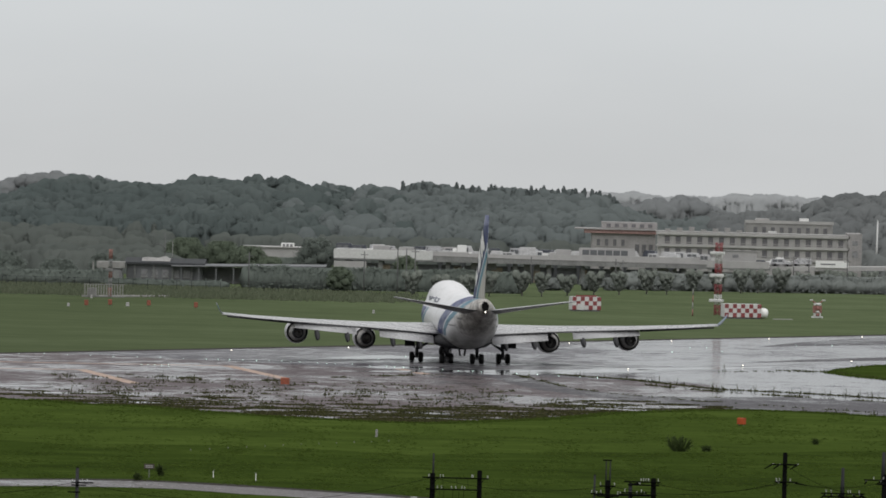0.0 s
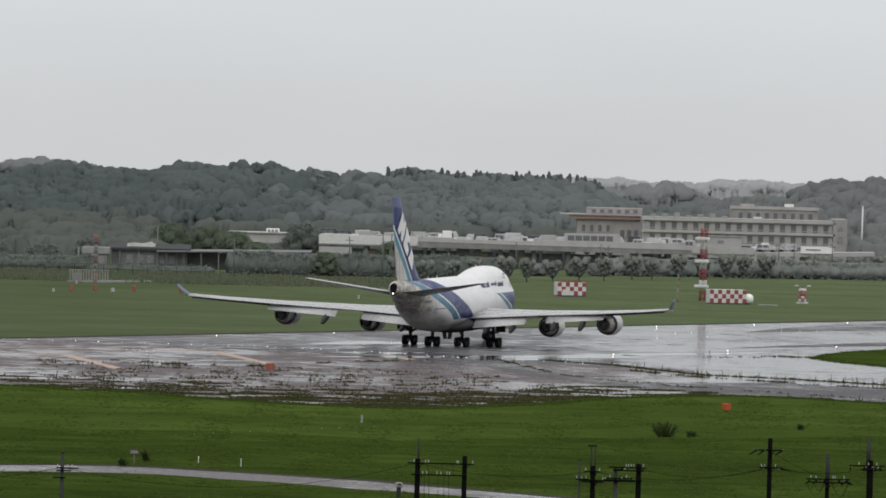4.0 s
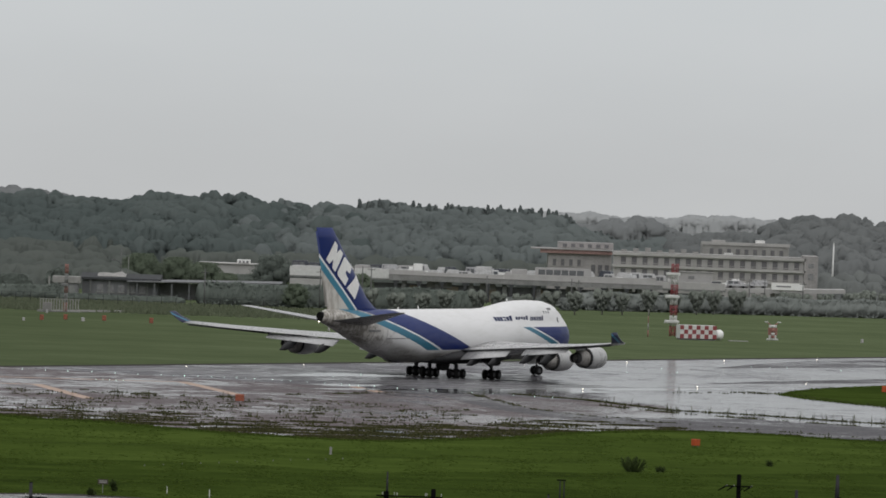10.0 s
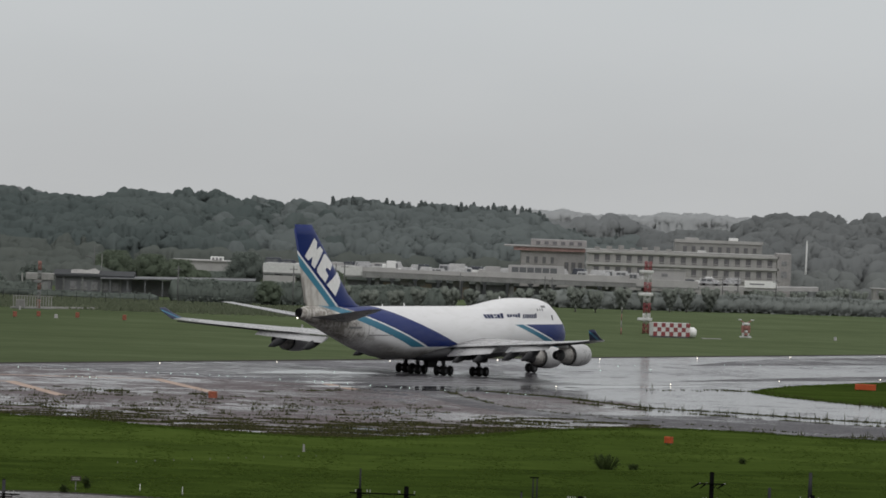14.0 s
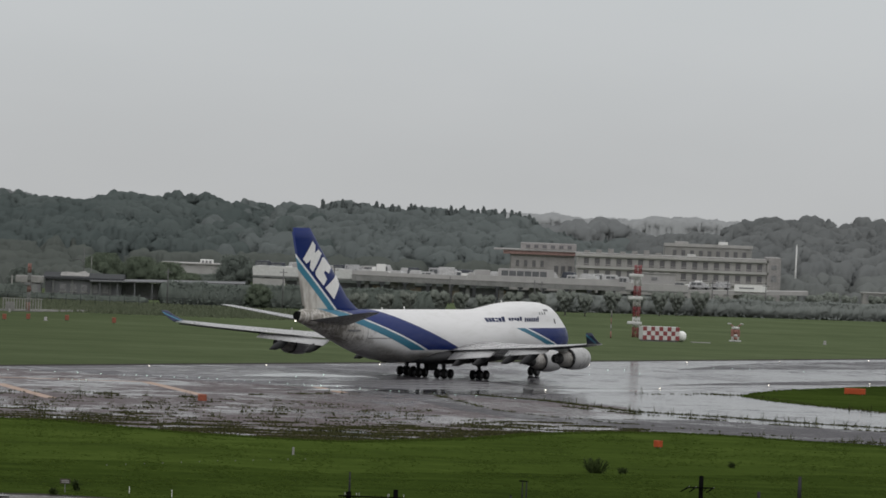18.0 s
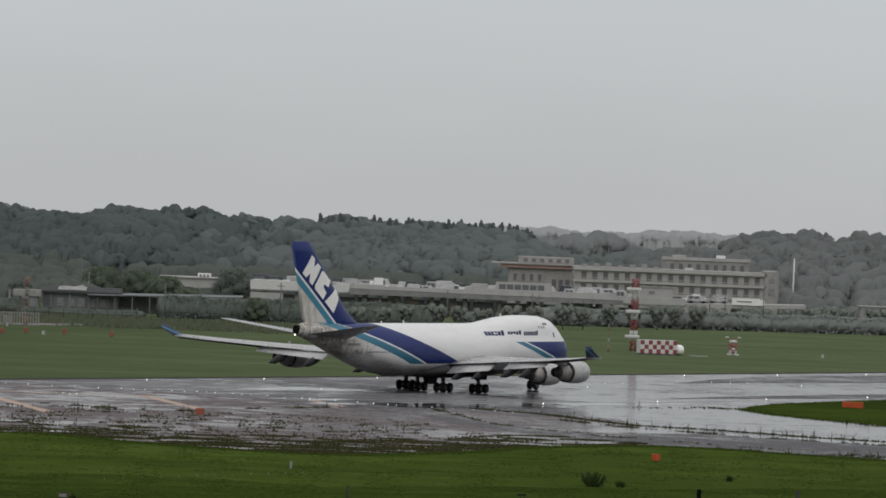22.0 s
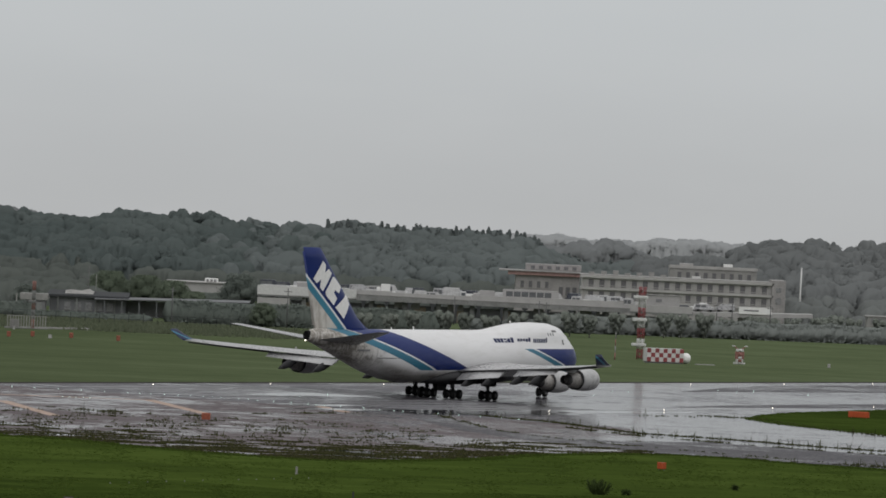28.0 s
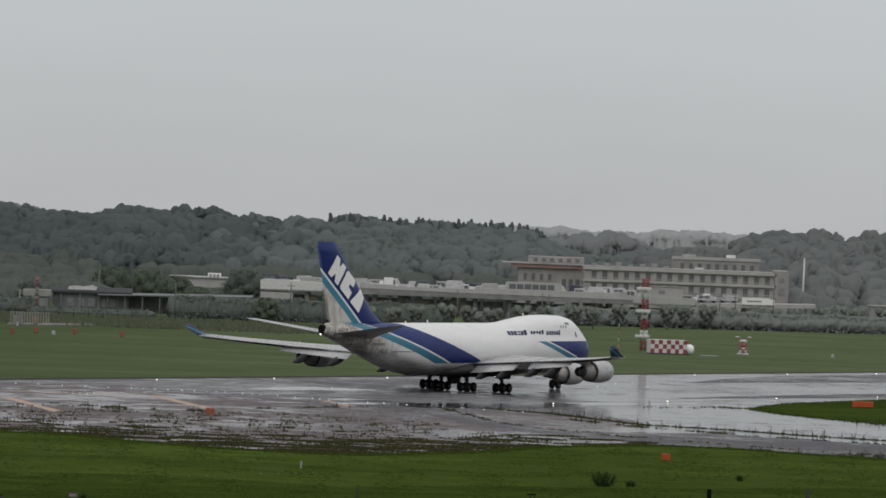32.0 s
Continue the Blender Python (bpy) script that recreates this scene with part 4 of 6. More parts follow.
for side in (-1, 1):
    st = [(2.6, 19.6, 16.0, 3.63, 0.13), (6, 22.9, 13.2, 3.89, 0.12), (12, 28.3, 9.3, 4.36, 0.10), (20.8, 36.1, 6.6, 4.95, 0.09), (27, 41.7, 5.0, 5.46, 0.085), (30.8, 45.2, 3.9, 5.86, 0.08)]
    wing = part("wing", wing_panel(st, side), M_WING, plane, "pale grey swept wing")
    rings = []
    for dy, le, ch, z in ((0, 45.5, 3.7, 5.86), (0.25, 46.5, 3.1, 6.1), (0.62, 48.3, 2.2, 6.72), (0.9, 49.5, 1.6, 7.3)):
        rings.append([(side * (30.75 + dy) + side * b * 0.9, fu(a), z + b * 0.4) for a, b in airfoil(le, ch, 0.09)])
    part("winglet", loft(bmesh.new(), rings), M_WINGLET, plane, "blue winglet with teal root")
    # flaps
    for y0, y1, s0, s1, z0, z1, c0, c1 in ((3.7, 10.6, 35.0, 36.2, 3.55, 4.15, 2.6, 2.3), (13.6, 21.6, 38.1, 42.1, 4.3, 4.85, 2.0, 1.5)):
        rg = []
        for y, s, z, c in ((y0, s0, z0, c0), (y1, s1, z1, c1)):
            rg.append([(side * y, fu(s + a * math.cos(0.42)), z - a * math.sin(0.42) + b) for a, b in airfoil(0, c, 0.13)])
        part("flap", loft(bmesh.new(), rg), M_WING, plane, "lowered grey flap")
    for y, s, z in ((5.4, 33.9, 3.1), (8.9, 34.8, 3.35), (14.8, 37.7, 3.85), (18.7, 39.8, 4.05)):
        rg = []
        for a, r in ((0, 0.1), (0.8, 0.38), (2.1, 0.55), (3.6, 0.48), (5.0, 0.07)):
            rg.append([(side * y + r * 0.6 * math.cos(t), fu(s + a), z - a * 0.24 + r * math.sin(t)) for t in [2 * math.pi * i / 10 for i in range(10)]])
        part("flap_fairing", loft(bmesh.new(), rg), M_FAIRING, plane, "dark grey flap track fairing")
    # coloured dark to stand in for shade under the outer trailing edge
    part("aileron", loft(bmesh.new(), [[(side * y, fu(s + a), z + b) for a, b in airfoil(0, c, 0.16)] for y, s, z, c in ((21.8, 41.3, 4.84, 1.8), (30.2, 47.9, 5.6, 1.2))]), M_FAIRING, plane, "outboard aileron coloured dark for shade")
    # engines and pylons
    for y, nz, z, wz in ((11.75, 30.4, 2.72, 4.2), (20.9, 39.5, 3.52, 4.88)):
        c0 = (side * y, 0, z)
        e = part("engine", lathe(bmesh.new(), [(fu(nz - 7.0), 1.16), (fu(nz - 7.2), 1.25), (fu(nz - 7.0), 1.35), (fu(nz - 5.9), 1.46), (fu(nz - 4.6), 1.46), (fu(nz - 3.4), 1.37), (fu(nz - 2.7), 1.28),
                                               (fu(nz - 2.72), 1.26), (fu(nz - 3.6), 1.26), (fu(nz - 4.6), 1.25)], 32, "Y", c0), M_NACELLE, plane, "pale grey engine nacelle")
        part("nozzle_lip", lathe(bmesh.new(), [(fu(nz - 3.0), 1.33), (fu(nz - 2.69), 1.3), (fu(nz - 2.66), 1.27), (fu(nz - 2.8), 1.26)], 32, "Y", c0), M_FAIRING, e, "dark fan nozzle lip")
        part("inlet_fan", lathe(bmesh.new(), [(fu(nz - 6.4), 0.02), (fu(nz - 6.1), 0.34), (fu(nz - 6.0), 1.15), (fu(nz - 7.0), 1.15)], 28, "Y", c0), M_DARKMETAL, e, "dark fan face")
        part("fan_duct", lathe(bmesh.new(), [(fu(nz - 3.5), 1.255), (fu(nz - 3.6), 0.7)], 28, "Y", c0), M_DUCT, e, "dark fan duct")
        part("core_cowl", lathe(bmesh.new(), [(fu(nz - 3.6), 1.14), (fu(nz - 2.8), 1.1), (fu(nz - 1.8), 0.93), (fu(nz - 1.0), 0.73)], 26, "Y", c0), M_CORE, e, "heat-stained core cowl")
        part("core_nozzle", lathe(bmesh.new(), [(fu(nz - 1.02), 0.72), (fu(nz - 0.95), 0.66), (fu(nz), 0.58), (fu(nz - 0.02), 0.52), (fu(nz - 0.9), 0.55)], 24, "Y", c0), M_DUCT, e, "sooty core nozzle")
        part("exhaust_plug", lathe(bmesh.new(), [(fu(nz - 0.9), 0.55), (fu(nz - 0.85), 0.3), (fu(nz - 0.1), 0.12), (fu(nz + 0.1), 0.01)], 20, "Y", c0), M_PLUG, e, "grey exhaust plug")
        rg = []
        for zz, s0, s1, w in ((z + 0.9, nz - 5.6, nz - 0.7, 0.3), (z + 1.5, nz - 6.0, nz + 0.6, 0.28), (wz + 0.1, nz - 3.6, nz + 2.6, 0.2)):
            rg.append([(side * y + p * w, fu(s0 + q * (s1 - s0)), zz) for p, q in ((0, 0), (1, 0.15), (1, 0.7), (0, 1), (-1, 0.7), (-1, 0.15))])
        part("pylon", loft(bmesh.new(), rg, smooth=False), M_NACELLE, plane, "grey engine pylon")
    # tailplane
    rings = [[(side * y, fu(a), z + b + 0.07 * (a - 66.0) * min(1, ch / 6)) for a, b in airfoil(le, ch, th)] for y, le, ch, z, th in ((0.6, 58.0, 9.2, 7.45, 0.07), (2.0, 59.1, 8.3, 7.6, 0.07), (10.7, 66.7, 2.8, 8.85, 0.06), (11.05, 67.3, 2.1, 8.9, 0.05))]
    bm = loft(bmesh.new(), rings)
    bmesh.ops.recalc_face_normals(bm, faces=bm.faces)
    for f in bm.faces:  # pale upper skin; the underside is coloured dark as its shade
        f.material_index = 0 if f.normal.z > 0 else 1
    part("tailplane", bm, (M_WING, M_TAILSHADE), plane, "grey swept tailplane, underside coloured dark for shade")

# fin, rudder
fin_st = [(8.3, 51.6, 15.4, 0.07), (9.1, 54.6, 12.6, 0.085), (10.4, 56.9, 10.7, 0.095), (14.0, 60.9, 7.9, 0.1), (17.8, 65.1, 5.1, 0.1), (19.1, 66.5, 4.2, 0.08)]


def fin_half(z):
    return np.interp(z, [a[0] for a in fin_st], [a[1] for a in fin_st]), np.interp(z, [a[0] for a in fin_st], [a[2] for a in fin_st])


part("fin", loft(bmesh.new(), [[(b, fu(a), z) for a, b in airfoil(le, ch, th)] for z, le, ch, th in fin_st]), M_FIN, plane, "blue swept tail fin")
rg = []
for z in (9.3, 14, 18.6):
    le, ch = fin_half(z)
    rg.append([(b * 1.0, fu(a), z) for a, b in airfoil(le + ch * 0.97, ch * 0.04 + 0.25, 0.12)])
part("rudder", loft(bmesh.new(), rg), M_FIN, plane)

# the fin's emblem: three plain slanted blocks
def emblem(side, outline):
    bm = bmesh.new()
    f = bm.faces.new([bm.verts.new((0, fu(68.2 - 7.2 * a - 1.9 * b), 15.16 - 5.0 * a + 2.3 * b)) for a, b in outline])
    bm.normal_update()
    bmesh.ops.triangulate(bm, faces=[f])
    bmesh.ops.subdivide_edges(bm, edges=bm.edges[:], cuts=3, use_grid_fill=True)
    for v in bm.verts:
        s, z = fu(v.co.y), v.co.z
        le, ch = fin_half(z)
        c = min(1, max(0, (s - le) / ch))
        v.co.x = side * (0.1 * ch * 5 * (0.2969 * math.sqrt(c) - 0.126 * c - 0.3516 * c ** 2 + 0.2843 * c ** 3 - 0.1015 * c ** 4) + 0.07)
    bmesh.ops.recalc_face_normals(bm, faces=bm.faces)
    part("emblem_block", bm, M_WHITE, plane, "white slanted emblem block")


for side in (-1, 1):
    emblem(side, ((0.0, 0), (0.11, 0), (0.15, 0.3), (0.21, 0), (0.31, 0), (0.31, 1), (0.2, 1), (0.16, 0.7), (0.1, 1), (0.0, 1)))
    emblem(side, ((0.36, 0.1), (0.4, 0), (0.66, 0), (0.66, 0.38), (0.54, 0.44), (0.54, 0.58), (0.65, 0.64), (0.65, 1), (0.4, 1), (0.36, 0.9)))
    emblem(side, ((0.71, 0), (1.0, 0), (0.99, 1), (0.84, 1)))


def hull_patch(bm, s0, s1, z0, z1, side, lift=0.025, slant=0.0, k=2):
    g = [[bm.verts.new((side * (half_width(s0 + (s1 - s0) * i / k + slant * j / 2, z0 + (z1 - z0) * j / 2) + lift), fu(s0 + (s1 - s0) * i / k + slant * j / 2), z0 + (z1 - z0) * j / 2)) for j in range(3)] for i in range(k + 1)]
    for i in range(k):
        for j in range(2):
            bm.faces.new((g[i][j], g[i + 1][j], g[i + 1][j + 1], g[i][j + 1]))


for side in (-1, 1):
    for s0, s1, count in ((20.4, 25.5, 6), (16.0, 19.6, 5), (11.5, 15.4, 8)):
        w = (s1 - s0) / count
        for i in range(count):
            bm = bmesh.new()
            hull_patch(bm, s0 + i * w + 0.1, s0 + (i + 1) * w - 0.06, 7.36, 8.02 if i == 0 else 7.88, side, slant=-0.08)
            part("title_bar", bm, M_BLUE, plane, "blue title bar")
    for s0, s1, z0, z1 in ((57.2, 59.6, 6.15, 6.4), (51.5, 55.5, 5.25, 5.36), (50.5, 51.3, 5.25, 5.36), (8.4, 9.6, 8.75, 9.0)):
        bm = bmesh.new()
        hull_patch(bm, s0, s1, z0, z1, side, k=4)
        part("marking_bar", bm, M_GREY, plane, "small grey marking bar")
    bm = bmesh.new()
    hull_patch(bm, 7.1, 7.45, 7.1, 7.75, side)
    part("crew_door_window", bm, M_DARK, plane)
    for s in (3.35, 3.95, 4.55):
        bm = bmesh.new()
        hull_patch(bm, s - 0.24, s + 0.24, 7.12 + (s - 3.35) * 0.62, 7.55 + (s - 3.35) * 0.62, side, 0.04)
        part("cockpit_window", bm, M_GLASS, plane, "dark cockpit window")
    for s in (9.6, 10.3, 11.0):
        bm = bmesh.new()
        hull_patch(bm, s - 0.12, s + 0.12, 8.3, 8.62, side, 0.03)
        part("cabin_window", bm, M_GLASS, plane)
for s, h in ((47.8, 0.28), (42.2, 0.42), (17.0, 0.4)):
    part("antenna_blade", loft(bmesh.new(), [[(b, fu(s + a + (z - 0) * 0.5), at_s(TOP, s) - 0.05 + z) for a, b in airfoil(0, 0.4 - 0.3 * z, 0.1)] for z in (0, h)]), M_WHITE, plane)
part("radome_hump", bx(-0.25, 0.25, fu(38.9), fu(37.3), 8.45, 8.75, bevel=0.1), M_WHITE, plane)

# landing gear
SPINNERS, NOSE_GEAR = [], None


def wheel_on(parent, x, y, z, r, w):
    bm = build_wheel(r, w)
    ob = part("wheel", bm, (M_TYRE, M_STEEL), parent, "black-tyred wheel")
    ob.matrix_basis = pose(x, y, z)
    SPINNERS.append((ob, (x, y, z), r))
    return ob


for x, s, leg in ((-5.5, 31.9, 4.0), (5.5, 31.9, 4.0), (-1.92, 34.95, 3.2), (1.92, 34.95, 3.2)):
    bm = bmesh.new()
    rod(bm, (x, fu(s), 0.62), (x * (0.95 if abs(x) > 3 else 1), fu(s), leg), 0.2, 0.26, 12)
    rod(bm, (x, fu(s) + 0.9, 0.62), (x, fu(s) - 0.9, 0.62), 0.17, n=10)
    for d in (-0.75, 0.75):
        rod(bm, (x - 0.6, fu(s) + d, 0.62), (x + 0.6, fu(s) + d, 0.62), 0.12, n=8)
    rod(bm, (x, fu(s), 1.7), (x * 0.55 if abs(x) > 3 else x, fu(s) + 1.6, 3.0), 0.1, n=8)
    rod(bm, (x, fu(s) - 0.1, 1.0), (x, fu(s) - 0.55, 1.6), 0.07, n=8)
    rod(bm, (x, fu(s) - 0.55, 1.6), (x, fu(s) - 0.1, 2.2), 0.07, n=8)
    if abs(x) > 3:
        rod(bm, (x, fu(s), 1.5), (x * 0.5, fu(s) - 0.2, 3.3), 0.12, n=8)
        rod(bm, (x, fu(s) - 0.3, 2.6), (x * 1.25, fu(s) - 0.4, 3.9), 0.08, n=8)
    else:
        rod(bm, (x, fu(s), 1.6), (x * 0.4, fu(s) - 1.4, 3.0), 0.12, n=8)
    gear = part("main_gear", bm, M_STEEL, plane, "four-wheeled main landing gear truck")
    for dx in (-0.56, 0.56):
        for dy in (-0.75, 0.75):
            wheel_on(gear, x + dx, fu(s) + dy, 0.62, 0.62, 0.48)
    if abs(x) > 3:
        q = 1 if x > 0 else -1
        part("strut_door", loft(bmesh.new(), [[(x + q * d, fu(s + 0.35 + e), z) for d, e in ((0.35, 0), (1.55, 0.25), (1.55, 0.33), (0.35, 0.08))] for z in (1.95, 3.75)], smooth=False), M_FAIRING, plane, "dark door hung from the gear strut")
        part("gear_door", loft(bmesh.new(), [[(x * 1.06 + e, fu(s + a), z) for a, e in ((-1.2, 0), (1.0, 0), (1.0, 0.07), (-1.2, 0.07))] for z in (1.75, 3.9)], smooth=False), M_FAIRING, plane, "hanging grey gear door")
    else:
        part("gear_door", loft(bmesh.new(), [[(x * k + e, fu(s + a), z) for a, e in ((-1.2 + c, 0), (1.5 - c, 0), (1.5 - c, 0.07), (-1.2 + c, 0.07))] for z, k, c in ((0.95, 0.14, 0.35), (2.35, 0.24, 0.0))], smooth=False), M_FAIRING, plane, "hanging grey gear door")
bm = bmesh.new()
rod(bm, (0, 0, 0.62), (0, 0.1, 2.4), 0.14, 0.18, 12)
rod(bm, (-0.5, 0, 0.62), (0.5, 0, 0.62), 0.1, n=8)
rod(bm, (0, -0.05, 1.4), (0, 1.1, 2.3), 0.08, n=8)
NOSE_GEAR = part("nose_gear", bm, M_STEEL, plane, "two-wheeled steering nose gear")
NOSE_GEAR.matrix_basis = pose(0, fu(7.8), 0)
for dx in (-0.46, 0.46):
    wheel_on(NOSE_GEAR, dx, 0, 0.62, 0.62, 0.45)
for side in (-1, 1):
    part("nose_gear_door", bx(side * 0.75 - 0.03, side * 0.75 + 0.03, fu(9.2), fu(6.2), 1.45, 2.3), M_WHITE, plane, "open nose gear door")


# ---- airfield lights ----
def edge_light(x, y, rz=0.0, r=0.055, stem=0.12, lamp=M_LAMP, label="lit white runway edge lamp on a short stem", group="runway edge lights", z=0.03):
    t = thing("runway_light", x, y, z, rz, label, "runway light", group)
    part("base", lathe(bmesh.new(), [(0, 0.01), (0, 0.2), (0.04, 0.18), (0.05, 0.06), (stem, 0.06), (stem, 0.01)], 10, "Z"), M_GREY, t)
    part("lens", lathe(bmesh.new(), [(stem, 0.01), (stem, r * 0.8), (stem + r * 0.7, r), (stem + r * 1.5, r * 0.7), (stem + r * 1.9, 0.01)], 10, "Z"), lamp, t, "glowing lens")
    return t


first = edge_light(*rw(686.5, -30.6))
for i in range(1, 9):
    copy_thing(first, pose(*rw(686.5 + 26.9 * i, -30.9 + 0.55 * i), 0.03))
for u, n in ((686.7, 29.5), (715.1, 29.4), (747.0, 27.4), (774.5, 27.7), (803, 27.5)):
    copy_thing(first, pose(*rw(u, n), 0.03))
low = edge_light(*rw(647.7, -36), r=0.036, stem=0.04, lamp=M_GREENLAMP, label="small pale green threshold lamp set in wet asphalt", group="threshold lights")
for n in [-33, -30.2, -27.5, -24.8, -22, -19.3, -16.6, -13.9, -12.5, -11.2, -9.8, -8.4, -7.1, -5.8, -4.4, -3.1, -0.4, 1.0, 2.3, 4.8, 7.5, 10.3, 11.6, 13.0, 15.7, 19.4, 22.0, 24.3, 25.7]:
    copy_thing(low, pose(*rw(float(np.interp(n, (-36, -24.8, -11.3, -5.8, 6.6, 25.7), (647.7, 652.4, 658.2, 661.9, 661.8, 658.8))), n), 0.03))
for n in (31, 34, 37, 40, 42.5):
    copy_thing(low, pose(*rw(658.4, n), 0.03))
for k in range(5):
    copy_thing(low, pose(*rw(633.2 + 0.4 * k, -6.7 + 0.73 * k), 0.03))
for u, n in ((772.5, -12.7), (777, -12.7), (802.3, -12.8), (806, -11.8), (809, -10.7), (753.3, -4.1), (764.7, -2.9), (810.5, -2.6), (682.2, -4.9), (695, -9.1)):
    copy_thing(low, pose(*rw(u, n), 0.03))


# ---- small airfield signs and markers ----
M_FADEDORANGE = plain("faded_orange_paint", (0.25, 0.095, 0.065), 0.8, vary=0.35, scale=4, gloss=0.1)


def marker_box(x, y, w, h, rz, label, paint=M_ORANGE):
    t = thing("marker_board", x, y, 0.03, rz, label, "marker board", "orange marker boards")
    part("panel", bx(-w / 2, w / 2, -0.3, 0.3, 0.12, 0.12 + h, bevel=0.06), paint, t)
    part("side_board", bx(-w / 2 - 0.02, -w / 2, -0.2, 0.2, 0.14, 0.08 + h), M_RUSTORANGE, t)
    part("cap", bx(-w / 2 - 0.03, w / 2 + 0.03, -0.25, 0.25, 0.12 + h, 0.16 + h, bevel=0.015), paint, t)
    for s in (-1, 1):
        part("leg", bx(s * w * 0.36 - 0.04, s * w * 0.36 + 0.04, -0.05, 0.05, 0, 0.13), M_GREY, t)
    return t


marker_box(23.9, 649.4, 0.75, 0.62, -38, "orange marker board standing in near grass")
marker_box(-24.7, 724.2, 0.95, 0.72, -4, "dirty orange marker board among weeds on overrun", M_RUSTORANGE)
marker_box(55.9, 834.4, 2.7, 0.72, -12, "wide orange marker board on the grass island")
for x, y in ((-67.8, 1039.1), (-58.2, 1047.6), (-50.3, 1042.6), (-64.4, 1046)):
    marker_box(x, y, 0.6, 0.8, 0, "small faded orange marker far across the field", M_FADEDORANGE)


def post(name, x, y, w, h, material, label, category="post", group=""):
    t = thing(name, x, y, 0, 10, label, category, group)
    part("shaft", bx(-w / 2, w / 2, -w / 2, w / 2, 0, h, bevel=w * 0.12), material, t)
    part("collar", bx(-w * 0.7, w * 0.7, -w * 0.7, w * 0.7, 0, 0.06, bevel=0.01), M_CONCRETE, t)
    return t


post("marker_post", -11.9, 603.7, 0.19, 0.72, M_CONCRETE, "short white concrete marker post in grass")
post("marker_stake", -23.5, 523.6, 0.06, 0.58, M_WHITE, "thin white stake beside the service road", "stake", "white stakes")
post("marker_stake", -19.9, 519.9, 0.06, 0.66, M_WHITE, "thin white stake beside the service road", "stake", "white stakes")
for x, y, w, h in ((-61.5, 1044.9, 0.5, 0.6), (-70.5, 1036, 0.35, 0.5), (-70.3, 1090, 0.3, 0.6), (67.4, 1087, 0.4, 0.6), (-21.5, 1040, 0.3, 0.55)):
    post("field_marker", x, y, w, h, M_PALE, "small white marker in the far grass", "marker", "white field markers")
for k in range(12):
    f = k / 11
    post("marker_peg", -27.6 + 17 * f, 569 + 26.5 * f + 3 * f * (1 - f), 0.05, 0.12, M_CONCRETE, "tiny white peg in the near grass", "peg", "white pegs")
sign = thing("notice_board", -28.6, 521.3, 0, 4, "small brown notice board on a single post", "sign")
part("post", bx(-0.03, 0.03, -0.03, 0.03, 0, 0.75), M_GREY, sign)
part("board", bx(-0.42, 0.42, -0.05, -0.02, 0.72, 1.12, bevel=0.01), plain("brown_board", (0.05, 0.04, 0.03), 0.7), sign)
for i in range(2):
    part("writing_bar", bx(-0.3, 0.3, -0.056, -0.05, 0.82 + 0.13 * i, 0.88 + 0.13 * i), M_PALE, sign)
pad = thing("floor_slab", 44.2, 1065.5, 0, 14, "thin concrete slab set in the field grass", "slab")
part("slab", bx(0, 3.2, 0, 1.2, 0, 0.12, bevel=0.03), M_CONCRETE, pad)

device = thing("inspection_box", -6.6, 482.4, 0, 10, "white equipment box on a grey post by the road", "box")
part("post", bx(-0.14, 0.14, -0.14, 0.14, 0, 0.8, bevel=0.02), M_POLEGREY, device)
part("head", bx(-0.26, 0.26, -0.22, 0.22, 0.8, 1.15, bevel=0.05), M_CONCRETE, device)
part("window", bx(-0.1, 0.12, -0.235, -0.22, 0.92, 1.08), M_DARK, device)

thin = thing("marker_pole", 30.9, 1074, 0, 0, "thin red and white banded pole in grass", "pole")
for i in range(4):
    part("pole_band", rod(bmesh.new(), (0, 0, i * 1.15), (0, 0, (i + 1) * 1.15), 0.11 - 0.015 * i), M_FADEDRED if i % 2 == 0 else M_CONCRETE, thin)
stand = thing("wind_mast", 52.1, 1083.6, 0, 5, "red and white instrument stand with two arms on grass", "instrument stand")
for i, (z0, z1, w) in enumerate(((0.0, 0.3, 0.95), (0.3, 0.85, 0.6), (0.85, 1.3, 0.75), (1.3, 2.1, 0.75), (2.1, 2.55, 0.6))):
    part("band", bx(-w, w, -0.4, 0.4, z0, z1 - 0.04, bevel=0.06), (M_DULLWHITE, M_DULLWHITE, M_FADEDRED, M_FADEDRED, M_DULLWHITE)[i], stand)
    part("lamp_pod", lathe(bmesh.new(), [(z0, 0.02), (z0 + 0.05, 0.3), (z1 - 0.1, 0.3), (z1 - 0.05, 0.02)], 10, "Z", (0, -0.5, 0)), (M_DULLWHITE, M_FADEDRED)[i % 2], stand)
for s in (-1, 1):
    part("arm", rod(bmesh.new(), (s * 0.3, 0, 2.5), (s * 1.0, 0, 2.95), 0.09), M_FADEDRED, stand)
    part("arm_head", bx(s * 1.05 - 0.28, s * 1.05 + 0.28, -0.15, 0.15, 2.9, 3.08, bevel=0.05), M_DULLWHITE, stand)

# left antenna with its enclosure
striped_tower(-67.8, 1100, 8.2, 0.2, 5, (4.4,), "faded red and white lattice antenna tower by an enclosure", (M_FADEDRED, M_SHEDWALL), 0.05)
kerb = thing("platform", -71.6, 1097, 0, 47.9 - 0, "long low white concrete platform in the grass", "platform")
kerb.matrix_basis = pose(-71.6, 1097, 0, 0, 0, math.degrees(math.atan2(14.4, 13.0)))
part("slab", bx(0, 19.4, -0.6, 1.2, 0, 0.3, bevel=0.03), M_CONCRETE, kerb)
cage = thing("equipment_cage", -71.9, 1096.2, 0, 0, "grey slatted metal enclosure on the platform", "enclosure")
